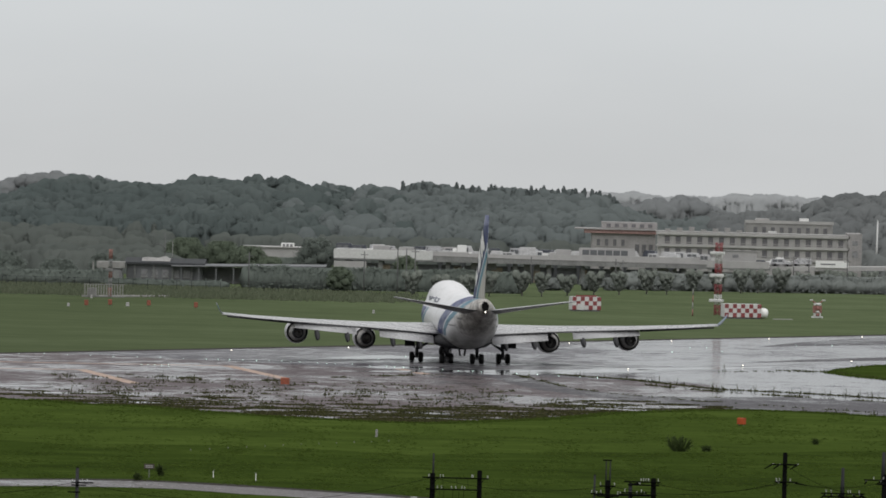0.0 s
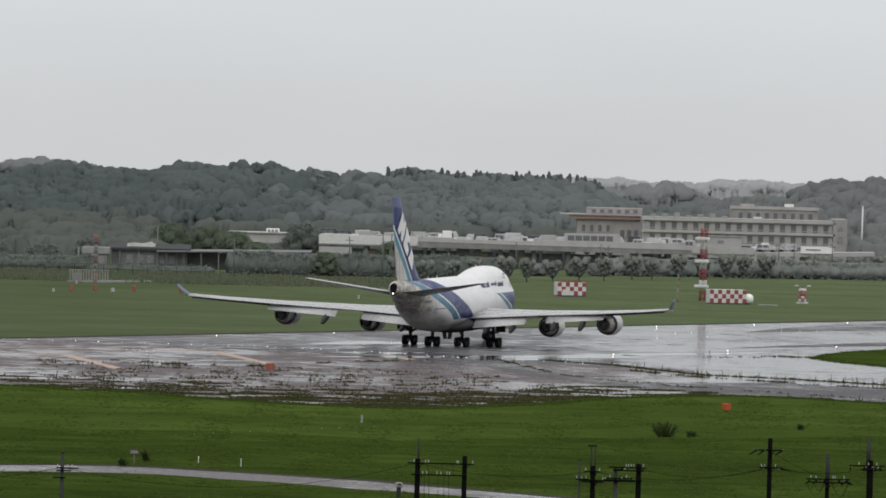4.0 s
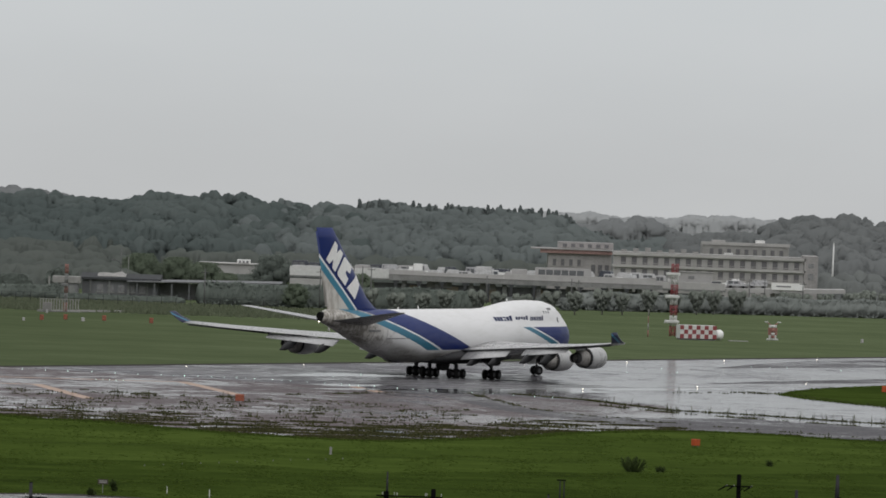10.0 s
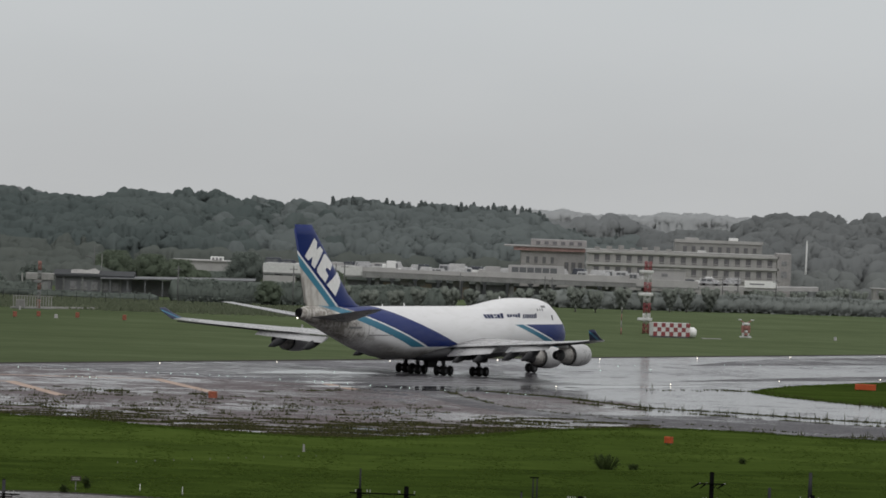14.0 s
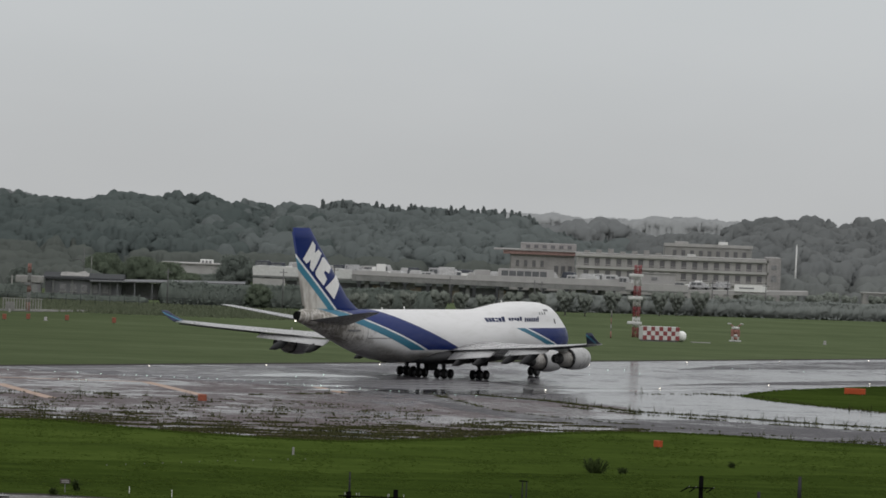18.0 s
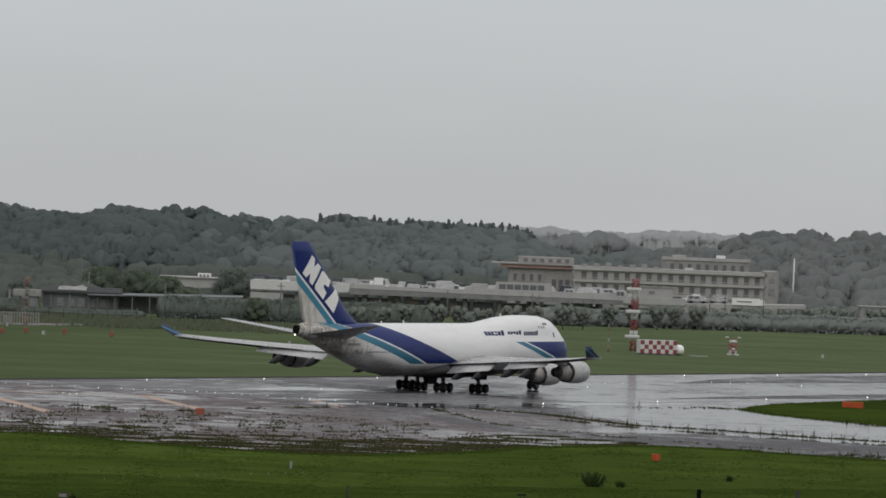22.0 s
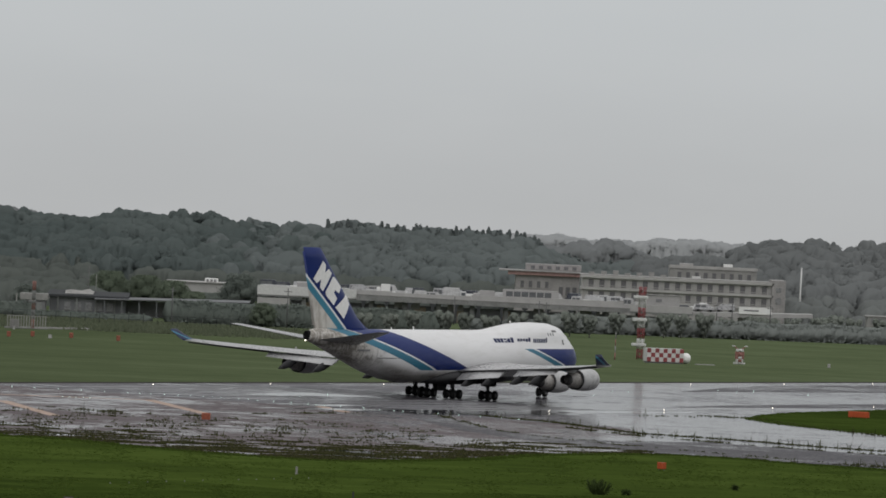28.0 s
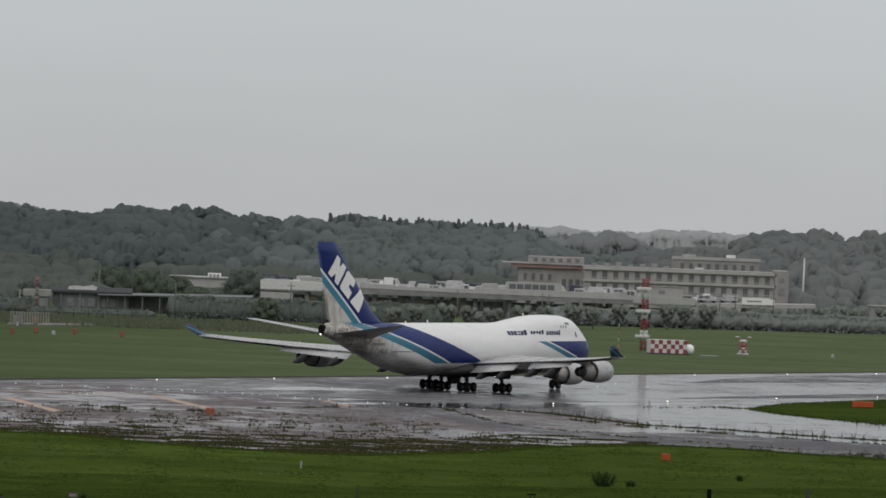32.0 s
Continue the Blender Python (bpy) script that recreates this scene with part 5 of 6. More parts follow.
for k in range(15):
    part("slat", bx(k * 0.46, k * 0.46 + 0.14, -0.05, 0.05, 0.25, 2.2), M_CONCRETE, cage)
part("top_rail", bx(-0.1, 6.8, -0.08, 0.08, 2.2, 2.3), M_CONCRETE, cage)
part("bottom_rail", bx(-0.1, 6.8, -0.08, 0.08, 0.1, 0.2), M_SHEDWALL, cage)
part("cabinet", bx(0.4, 2.0, 0.4, 1.4, 0.1, 1.6, bevel=0.05), M_CONCRETE, cage)


# ---- perimeter fence ----
fence = thing("perimeter_fence", 0, 1150, 0, 0, "grey metal perimeter fence along the field edge", "fence")
for k in range(26):
    part("post", rod(bmesh.new(), (-98 + 2.6 * k, 0, 0), (-98 + 2.6 * k, 0, 2.0), 0.05, n=6), M_POLEGREY, fence)
for z in (0.3, 1.2, 2.1):
    part("rail", rod(bmesh.new(), (-98, 0, z), (-33.0, 0, z), 0.02, n=5), M_POLEGREY, fence)


# ---- trees and hedges ----
def tree(x, y, h, w, seed, label="small round-crowned dark green tree on grass", group="field trees", material=M_LEAF, name="tree", bare=0.22, vase=False):
    rng = np.random.default_rng(seed)
    t = thing(name, x, y, 0, 0, label, "tree", group)
    bm = bmesh.new()
    rod(bm, (0, 0, 0), (0.1, 0, h * 0.45), 0.05 * w ** 0.8, 0.025 * w ** 0.8, 7)
    for k in range(5):
        a = k * 1.26 + seed
        rod(bm, (0.05, 0, h * (0.25 + 0.04 * k)), (w * 0.3 * math.cos(a), w * 0.3 * math.sin(a), h * 0.65), 0.018 * w, 0.006 * w, 5)
    part("trunk", bm, M_BARK, t)
    k = 22 if vase else 16
    up = (np.arange(k) + 0.5) / k
    reach = w * (0.12 + 0.2 * np.sin(np.pi * np.clip(up * 0.8 + 0.2, 0, 1)))
    a = np.arange(k) * 2.4 + seed
    c = np.stack([reach * np.cos(a), reach * np.sin(a), h * bare + h * (0.86 - bare) * (0.12 + 0.88 * up)], axis=1)
    r = w * (0.15 + 0.1 * np.sin(np.pi * (up * 0.75 + 0.15))) * (0.85 + 0.3 * rng.random(k))
    if vase:  # spreading upward from a short clear stem
        reach = w * (0.03 + 0.3 * up ** 0.8)
        c[:, 0], c[:, 1] = reach * np.cos(a), reach * np.sin(a)
        r = w * (0.08 + 0.09 * up) * (0.85 + 0.3 * rng.random(k))
    big = w
    v, f = crown_masses(rng, c, r * (0.78 if vase else 0.68), r * (1.0 if vase else 0.6), 0.1, 9, 6)
    w = crown_shells(rng, c, r * 1.08, r * (1.25 if vase else 0.98), 90 if vase else int(150 * max(1.0, big / 4.6) ** 2), 0.12, 0.6)
    v, f = np.concatenate([v, w]), np.concatenate([f, quads(w) + len(v)])
    v[:, 2] = np.clip(v[:, 2], h * bare * 0.6, h * 1.02)
    arrays("crown", v, f, material, t, smooth=True)
    return t


rt = random.Random(11)
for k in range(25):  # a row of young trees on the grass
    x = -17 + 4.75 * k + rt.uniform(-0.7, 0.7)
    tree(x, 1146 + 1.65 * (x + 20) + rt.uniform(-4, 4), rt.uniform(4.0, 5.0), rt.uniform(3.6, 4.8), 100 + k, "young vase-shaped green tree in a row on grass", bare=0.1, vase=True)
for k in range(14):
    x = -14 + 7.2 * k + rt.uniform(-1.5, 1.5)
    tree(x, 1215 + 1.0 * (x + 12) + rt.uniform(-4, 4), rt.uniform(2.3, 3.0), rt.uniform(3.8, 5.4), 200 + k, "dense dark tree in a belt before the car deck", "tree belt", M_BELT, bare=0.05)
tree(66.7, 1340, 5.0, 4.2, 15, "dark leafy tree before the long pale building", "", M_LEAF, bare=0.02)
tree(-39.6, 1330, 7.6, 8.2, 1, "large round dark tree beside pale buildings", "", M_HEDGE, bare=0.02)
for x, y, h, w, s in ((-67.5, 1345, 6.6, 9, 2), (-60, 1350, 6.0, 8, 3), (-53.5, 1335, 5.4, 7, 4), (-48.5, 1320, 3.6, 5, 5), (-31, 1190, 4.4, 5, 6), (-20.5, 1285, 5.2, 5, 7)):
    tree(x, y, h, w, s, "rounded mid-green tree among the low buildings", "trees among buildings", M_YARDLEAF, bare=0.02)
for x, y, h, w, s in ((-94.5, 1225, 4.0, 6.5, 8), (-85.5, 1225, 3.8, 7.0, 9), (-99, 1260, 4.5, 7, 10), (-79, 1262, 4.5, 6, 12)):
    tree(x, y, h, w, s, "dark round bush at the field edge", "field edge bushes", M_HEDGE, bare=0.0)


def hedge(name, x0, y0, x1, y1, h, depth, seed, label, leaf=M_HEDGE):
    """A clipped hedge: leaves on its two sides and top round a dense inside."""
    rng = np.random.default_rng(seed)
    length = math.hypot(x1 - x0, y1 - y0)
    k = int(length * (2 * h + 2 * depth) * 9)
    f, side = rng.random(k), rng.random(k) * (2 * h + 2 * depth)
    top = h * (0.93 + 0.05 * np.sin(f * length * 0.35) + 0.03 * np.sin(f * length * 1.1))
    front, back = side < h, side > h + 2 * depth
    off = np.where(front, -depth, np.where(back, depth, side - h - depth))
    z = np.where(front | back, rng.random(k) * top, top)
    deep = rng.random(k) * 0.5
    c = np.stack([x0 + (x1 - x0) * f, y0 + (y1 - y0) * f + off * (1 - 0.3 * deep) + rng.normal(0, 0.12, k), np.clip(z - 0.4 * deep * ~(front | back) + rng.normal(0, 0.12, k), 0.05, None)], axis=1)
    n = np.stack([np.zeros(k), np.where(front, -1.0, np.where(back, 1.0, 0.0)), np.where(front | back, 0.25, 1.0)], axis=1) + 0.4 * rng.normal(size=(k, 3))
    v = leaf_cards(rng, c, n, 0.2)
    k = int(length / 0.7)
    g = (np.arange(k) + 0.5) / k
    m = np.stack([x0 + (x1 - x0) * g, y0 + (y1 - y0) * g, h * (0.45 + 0.03 * np.sin(g * length * 0.35))], axis=1)
    w, f = crown_masses(rng, m, np.full(k, depth * 1.1), np.full(k, h * 0.52), 0.06, 10, 8)
    w[:, 2] = np.minimum(w[:, 2], h * 0.94)
    v, f = np.concatenate([v, w]), np.concatenate([quads(v), f + len(v)])
    v[:, 2] = np.clip(v[:, 2], 0, None)
    return tagged(arrays(name, v, f, leaf, smooth=True), label, "hedge", kind="stuff")


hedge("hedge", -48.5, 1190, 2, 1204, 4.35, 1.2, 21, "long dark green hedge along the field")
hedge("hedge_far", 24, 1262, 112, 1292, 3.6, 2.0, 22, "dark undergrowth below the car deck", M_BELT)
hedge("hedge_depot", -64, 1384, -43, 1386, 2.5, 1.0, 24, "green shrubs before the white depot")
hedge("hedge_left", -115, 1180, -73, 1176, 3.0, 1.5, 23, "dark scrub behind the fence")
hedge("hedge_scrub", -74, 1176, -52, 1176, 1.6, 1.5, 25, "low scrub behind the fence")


M_BUSH = foliage("dark_bush", (0.034, 0.05, 0.016), (0.06, 0.084, 0.028))


def bush(x, y, h, w, seed, label):
    rng = np.random.default_rng(seed)
    t = thing("bush", x, y, 0, 0, label, "bush")
    vs = []
    for k in range(70):
        a, r = rng.random() * 6.28, w * 0.5 * rng.random() ** 0.7
        p, q = np.array([r * 0.5 * math.cos(a), r * 0.5 * math.sin(a), 0]), np.array([r * math.cos(a) * 1.3, r * math.sin(a) * 1.3, h * (0.5 + 0.6 * rng.random())])
        side = np.array([0.05, 0.03, 0])
        for j in range(4):
            b0, b1 = p + (q - p) * j / 4, p + (q - p) * (j + 1) / 4
            vs += [b0 - side, b0 + side, b1 + side * 0.9, b1 - side * 0.9]
            e = rng.normal(0, 0.14, 3)
            vs += [b1, b1 + e, b1 + e + [0.07, 0, 0.06], b1 + [0.07, 0, 0.05]]
    v = np.array(vs)
    arrays("foliage", v, quads(v), M_BUSH, t)
    return t


bush(16.1, 590.5, 1.25, 2.0, 1, "dark tall weed clump in the near grass")
bush(18.6, 592, 0.35, 0.6, 2, "small dark weed clump in the near grass")
bush(-27.9, 524, 0.75, 0.3, 3, "thin weed beside the notice board")
bush(-29.3, 516.8, 0.4, 0.4, 5, "low weed at the road edge")
bush(29.6, 612, 0.35, 0.3, 6, "small weed in the near grass")


# ---- low buildings ----
def window_row(parent, x0, x1, n, y, z0, z1, fill=0.6, frame_mat=M_CONCRETE, glass=M_PALEGLASS):
    w = (x1 - x0) / n
    for i in range(n):
        a = x0 + w * (i + 0.5 - fill / 2)
        b = a + w * fill
        win = part("window", bx(a, b, y - 0.06, y - 0.02, z0, z1), glass, parent)
        part("sill", bx(a - 0.08, b + 0.08, y - 0.14, y - 0.02, z0 - 0.12, z0), frame_mat, win)


hotel = thing("lodging_block", 0, 1400, 0, 0, "long pale three-storey building with rows of dark windows", "building")
part("wall", bx(32.4, 73.6, 0, 14, 0, 9.2, bevel=0.02), M_RENDERED, hotel)
for z in (9.2, 6.65, 4.0):
    part("slab_band", bx(32.0, 74.0, -0.6, 0.02, z, z + 0.55, bevel=0.03), M_RENDERED, hotel, "projecting pale floor band")
part("roof", bx(32.0, 74.0, -0.2, 14.2, 9.75, 9.95), M_CONCRETE, hotel)
for z in (1.9, 4.75, 7.35):
    window_row(hotel, 33.2, 73.2, 17, 0, z, z + 1.55, 0.46, glass=M_HAZEDGLASS)
for k in range(18):
    x = 33.2 + 40 * k / 17
    part("fin_wall", bx(x - 0.12, x + 0.12, -0.35, -0.02, 0, 9.2), M_RENDERED, hotel)
part("stair_tower", bx(73.6, 76.6, -0.6, 13, 0, 10.4, bevel=0.03), M_ANNEX, hotel, "plain grey stair tower")
part("tower_window", bx(74.5, 75.7, -0.66, -0.6, 5.2, 6.6), M_PALEGLASS, hotel)
part("tower_window", bx(74.5, 75.7, -0.66, -0.6, 7.8, 8.8), M_PALEGLASS, hotel)
for z in (4.55, 7.2):
    part("balcony_rail", bx(32.4, 73.5, -0.58, -0.52, z + 0.35, z + 0.47), M_RENDERED, hotel, "thin pale balcony rail")
part("roof_unit", bx(56.4, 58.2, 3, 5, 9.95, 10.45, bevel=0.05), M_DULLWHITE, hotel, "white roof unit")
for k in range(7):
    part("roof_unit", bx(34 + k * 2.6, 35.2 + k * 2.6, 6, 7, 9.95, 10.4 + 0.25 * (k % 3), bevel=0.04), M_CONCRETE, hotel)
rear = thing("rear_block", 0, 1440, 0, 0, "plain pale upper block rising behind the long building", "building")
part("wall", bx(52.8, 72.2, 0, 10, 0, 12.2, bevel=0.03), M_CONCRETE, rear)
part("parapet", bx(52.6, 72.4, -0.2, 0.02, 11.7, 12.4), M_RENDERED, rear)
window_row(rear, 54, 71.5, 9, 0, 9.6, 10.9, 0.45, glass=M_HAZEDGLASS)
part("roof_box", bx(64.8, 66.8, 0.5, 3, 12.2, 13.0, bevel=0.04), M_WHITE, rear)
part("roof_box", bx(55, 58, 0.5, 3, 12.2, 12.8, bevel=0.04), M_RENDERED, rear)
ext = thing("annex_building", 0, 1418, 0, 0, "pale annex building with a faded red fascia", "building")
part("wall", bx(18.2, 32.3, 0, 12, 0, 9.0, bevel=0.03), M_ANNEX, ext)
part("fascia", bx(16.5, 32.3, -0.8, 0.02, 8.9, 9.7, bevel=0.04), M_REDROOF, ext, "faded red fascia")
part("roof", bx(14.5, 32.4, -1.2, 12.5, 9.7, 9.95), M_ANNEX, ext)
part("upper_wall", bx(20.4, 32.6, 3, 11, 9.95, 11.4, bevel=0.03), M_ANNEX, ext)
window_row(ext, 21, 32, 6, 3, 10.3, 11.0, 0.5, glass=M_HAZEDGLASS)
window_row(ext, 27.5, 32.0, 3, 0, 4.7, 6.6, 0.6, glass=M_HAZEDGLASS)
window_row(ext, 18.8, 26.0, 4, 0, 6.2, 7.6, 0.4, glass=M_HAZEDGLASS)

depot = thing("white_depot", 0, 1400, 0, 0, "low white depot building with a roof unit", "building")
part("wall", bx(-57.5, -44.6, 0, 12, 0, 4.15, bevel=0.03), M_PALE, depot)
part("roof", bx(-57.9, -44.2, -0.4, 12.4, 4.15, 4.35), M_PALE, depot)
part("roof_unit", bx(-49.4, -46.6, 1, 4, 4.35, 5.2, bevel=0.06), M_WHITE, depot)
window_row(depot, -49.2, -46.8, 3, 1, 4.55, 5.0, 0.6)

low_hall = thing("low_hall", 0, 1340, 0, 0, "low pale hall half hidden among misty trees", "building")
part("wall", bx(90.6, 99.0, 0, 6, 0, 4.5, bevel=0.03), M_CONCRETE, low_hall)
part("roof", bx(90.2, 99.4, -0.2, 6.2, 4.5, 4.75, bevel=0.03), M_CONCRETE, low_hall, "pale roof edge")
window_row(low_hall, 91, 98.6, 5, 0, 3.2, 4.2, 0.6)

hut = thing("gate_hut", 0, 1220, 0, 0, "small dark hut with a broad white fascia", "hut")
part("wall", bx(-77.4, -73.0, 0, 4, 0, 2.6), M_GREY, hut)
part("fascia", bx(-77.8, -72.6, -0.3, 4.3, 2.5, 3.75, bevel=0.04), M_CONCRETE, hut, "broad white fascia")
part("door", bx(-74.6, -73.6, -0.05, 0.02, 0, 2.1), M_SHEDWALL, hut)
part("corner_post", bx(-78.6, -78.3, -0.3, 0, 0, 3.7), M_CONCRETE, hut)
barn = thing("dark_barn", 0, 1224, 0, 0, "long low dark-roofed building behind the fence", "building")
part("wall", bx(-72.4, -58, 0, 9, 0, 3.3), M_BARN, barn)
part("roof", loft(bmesh.new(), [[(x, -0.8, 3.3), (x, 9.8, 3.3), (x, 9.8, 3.5), (x, 5, 4.5), (x, -0.8, 3.7)] for x in (-72.8, -57.5)], smooth=False), M_DARKROOF, barn, "dark pitched roof")
for k in range(4):
    part("pillar", bx(-71 + 3.6 * k, -70.7 + 3.6 * k, -0.5, -0.2, 0, 3.3), M_SHEDWALL, barn)
window_row(barn, -70, -60, 5, 0, 1.0, 2.4, 0.6)
part("tarpaulin", loft(bmesh.new(), [[(x, 0.5, 3.95), (x, 4.5, 4.5), (x, 2.0, z)] for x, z in ((-69.6, 4.35), (-68.4, 4.7), (-66.6, 4.55), (-65, 4.95), (-64.2, 4.4))], smooth=False), M_CONCRETE, barn, "crumpled white roof sheeting")
part("roof_mast", rod(bmesh.new(), (-64.0, 4.8, 4.3), (-64.0, 4.8, 7.7), 0.06, 0.04, 6), M_PALE, barn, "thin pale mast on the roof")
shed = thing("long_shed", 0, 1222, 0, 0, "long open shed with a thin grey roof edge", "shed")
part("back_wall", bx(-61, -34.8, 5, 5.3, 0, 3.0), M_SHEDWALL, shed)
part("roof", loft(bmesh.new(), [[(-63.8, y, z), (-34.5, y, z + 0.55), (-34.5, y, z + 0.37), (-63.8, y, z - 0.18)] for y, z in ((-0.5, 3.25), (7, 3.5))], smooth=False), M_BARN, shed, "thin grey roof")
for k in range(9):
    part("pillar", bx(-62 + 3.3 * k, -61.8 + 3.3 * k, -0.2, 0.05, 0, 2.95 + 0.06 * k), M_BARN, shed)
for k in range(4):
    part("shutter", bx(-59.5 + 2.9 * k, -57.1 + 2.9 * k, 4.9, 5.0, 0, 2.5), M_SHEDWALL, shed)


# ---- car deck ----
M_BEAM = plain("stained_beam_concrete", (0.21, 0.21, 0.207), 0.85, vary=0.25, scale=0.4)
M_TAN = plain("faded_tan_shutter", (0.27, 0.225, 0.17), 0.8, vary=0.15)
deck = thing("parking_deck", 0, 1300, 0, 0, "long elevated concrete car deck on piers", "parking deck")
part("slab", bx(-35.2, 52.6, 0, 34, 3.8, 4.1, bevel=0.04), M_SHEDWALL, deck)
part("edge_beam", loft(bmesh.new(), [[(x, -0.55, a), (x, -0.06, a), (x, -0.06, b), (x, -0.55, b)] for x, a, b in ((-15.1, 3.8, 4.98), (5, 3.8, 4.76), (24, 3.72, 4.68), (40, 3.78, 4.62))], smooth=False), M_BEAM, deck, "stained grey outer beam")
for k in range(18):
    part("beam_rib", bx(-14.6 + 3.1 * k, -14.4 + 3.1 * k, -0.6, -0.55, 3.85, 4.6), M_SHEDWALL, deck)
part("coping", loft(bmesh.new(), [[(x, -0.62, a), (x, 0.0, a), (x, 0.0, a + 0.1), (x, -0.62, a + 0.1)] for x, a in ((-15.1, 4.984), (5, 4.764), (24, 4.684), (40, 4.624))], smooth=False), M_CONCRETE, deck, "pale coping along the beam")
for k in range(12):
    part("pier", bx(-14.0 + 4.65 * k, -13.45 + 4.65 * k, -0.5, 0.1, 0, 3.79), M_DARKROOF, deck)
    part("pier_head", bx(-14.3 + 4.65 * k, -13.15 + 4.65 * k, -0.52, 0.12, 3.4, 3.785), M_DARKROOF, deck)
part("cabin", bx(42.4, 50.0, 1.6, 5.5, 4.104, 7.5, bevel=0.04), M_PALE, deck, "plain pale cabin on the deck")
part("cabin_roof", bx(42.2, 50.2, 1.4, 5.7, 7.5, 7.62), M_CONCRETE, deck)
part("cabin_vent", bx(45.2, 46.4, 1.5, 1.6, 6.2, 6.8), M_PALEGLASS, deck)
for x0, x1, z0, z1 in ((-35.2, -15.2, 4.1, 5.95), (-15.2, -8, 4.1, 5.88), (-8, 8, 4.1, 5.63), (8, 24, 4.1, 5.85), (24, 38.6, 4.1, 5.95), (38.6, 52.6, 4.1, 5.5)):
    part("parapet", bx(x0 + 0.02, x1 - 0.02, -0.02, 0.3, z0 + 0.004, z1, bevel=0.03), M_DULLWHITE if x0 < -20 else M_PALE, deck, "pale parapet wall")
for k in range(13):
    part("pier", bx(-33 + 6.8 * k, -32.1 + 6.8 * k, 1.0, 1.9, 0, 3.8), M_SHEDWALL, deck)
    part("pier", bx(-33 + 6.8 * k, -32.1 + 6.8 * k, 20, 20.9, 0, 3.8), M_SHEDWALL, deck)
part("under_wall", bx(-28.4, 52.6, 2.4, 2.8, 0, 3.2), M_BARN, deck)
for x, w in ((-26, 2.2), (-11, 1.6), (-3.5, 2.4), (5, 1.5), (14, 2.0)):
    part("roller_shutter", bx(x, x + w, 2.34, 2.4, 0.1, 2.9), M_TAN, deck, "faded tan roller shutter")
for x0, x1 in ((-7.5, -2.4), (3.2, 6.4), (20.6, 22.6), (30, 34)):
    part("infill", bx(x0, x1, 2.1, 2.38, 2.5, 3.75, bevel=0.02), M_CONCRETE, deck, "pale infill panel under the deck")
part("office_wall", bx(-35.1, -28.6, -0.6, 5, 0, 3.5), M_PALE, deck, "white ground-floor wall")
ramp = thing("approach_ramp", 0, 1302, 0, 0, "pale sloping approach wall beside the deck", "ramp")
part("wall", loft(bmesh.new(), [[(x, 0, z - 0.8), (x, 8, z - 0.8), (x, 8, z), (x, 0, z)] for x, z in ((52.8, 4.5), (62, 4.7), (77, 5.1))], smooth=False), M_PALE, ramp)
for k in range(4):
    part("pier", bx(56 + 6 * k, 57 + 6 * k, 2, 3, 0, 3.75), M_CONCRETE, ramp)
part("rail_wall", bx(62, 68.6, -0.3, -0.004, 4.6, 6.0), M_WHITE, ramp, "white panel wall")
part("writing_bar", bx(63, 66, -0.35, -0.3, 5.2, 5.45), M_GREY, ramp)


def vehicle(name, x, y, z, length, height, wide, material, cab, rz, label, group):
    """cab: share of the length with a lower bonnet or cab front."""
    t = thing(name, x, y, z, rz, label, name.replace("_", " "), group)
    r = 0.36 if height < 2.4 else 0.48
    if name == "parked_truck":
        part("cargo_box", bx(-length / 2, length * (0.5 - cab) - 0.1, -wide / 2, wide / 2, 0.8, height, bevel=0.05), material, t)
        part("cab", bx(length * (0.5 - cab), length / 2, -wide / 2, wide / 2, 0.5, height * 0.78, bevel=0.15), material, t)
        part("side_window", bx(length * (0.5 - cab * 0.75), length * 0.46, -wide / 2 - 0.02, -wide / 2, height * 0.5, height * 0.7), M_GLASS, t)
    else:
        prof = ((-0.5, 0.3), (-0.5, 0.7), (-0.46, 0.98), (0.5 - cab, 1.0), (0.5 - cab * 0.45, 0.62), (0.5, 0.56), (0.5, 0.28)) if name != "parked_bus" else ((-0.5, 0.15), (-0.5, 0.96), (-0.48, 1), (0.47, 1), (0.5, 0.9), (0.5, 0.15))
        part("body", loft(bmesh.new(), [[(a * length, yy, b * height) for a, b in prof] for yy in (-wide / 2, wide / 2)], smooth=False), material, t)
        n = 2 if length < 6 else 6
        for i in range(n):
            x0 = -0.44 + (0.84 - cab) * i / n
            part("side_window", bx(x0 * length, (x0 + (0.84 - cab) / n * 0.88) * length, -wide / 2 - 0.02, -wide / 2, height * 0.56, height * 0.88), M_CARGLASS, t)
    for a in (-0.32, 0.32):
        for s in (-1, 1):
            part("wheel", rod(bmesh.new(), (a * length, s * (wide / 2 - 0.25), r), (a * length, s * (wide / 2 - 0.02), r), r, n=12), M_TYRE, t)
    return t


M_VEHWHITE = plain("white_car_paint", (0.5, 0.5, 0.5), 0.35)
M_VEHGREY = plain("silver_car_paint", (0.45, 0.45, 0.46), 0.3, 0.3)
M_CARGLASS = plain("rain_grey_car_glass", (0.13, 0.135, 0.14), 0.2, vary=0.15)
M_VEHDARK = plain("dark_car_paint", (0.06, 0.065, 0.08), 0.25)
deck_z = 4.1
vehicle("parked_bus", 20.0, 1307, deck_z, 11.4, 3.2, 2.4, M_PALE, 0.02, 0, "long white bus parked on the deck", "")
vehicle("parked_truck", 4.6, 1306, deck_z, 4.6, 3.0, 2.2, M_VEHWHITE, 0.28, 0, "white box truck parked on the deck", "parked trucks")
vehicle("parked_truck", -9.9, 1306, deck_z, 2.8, 3.1, 2.0, M_WHITE, 0.3, 180, "white box truck parked on the deck", "parked trucks")
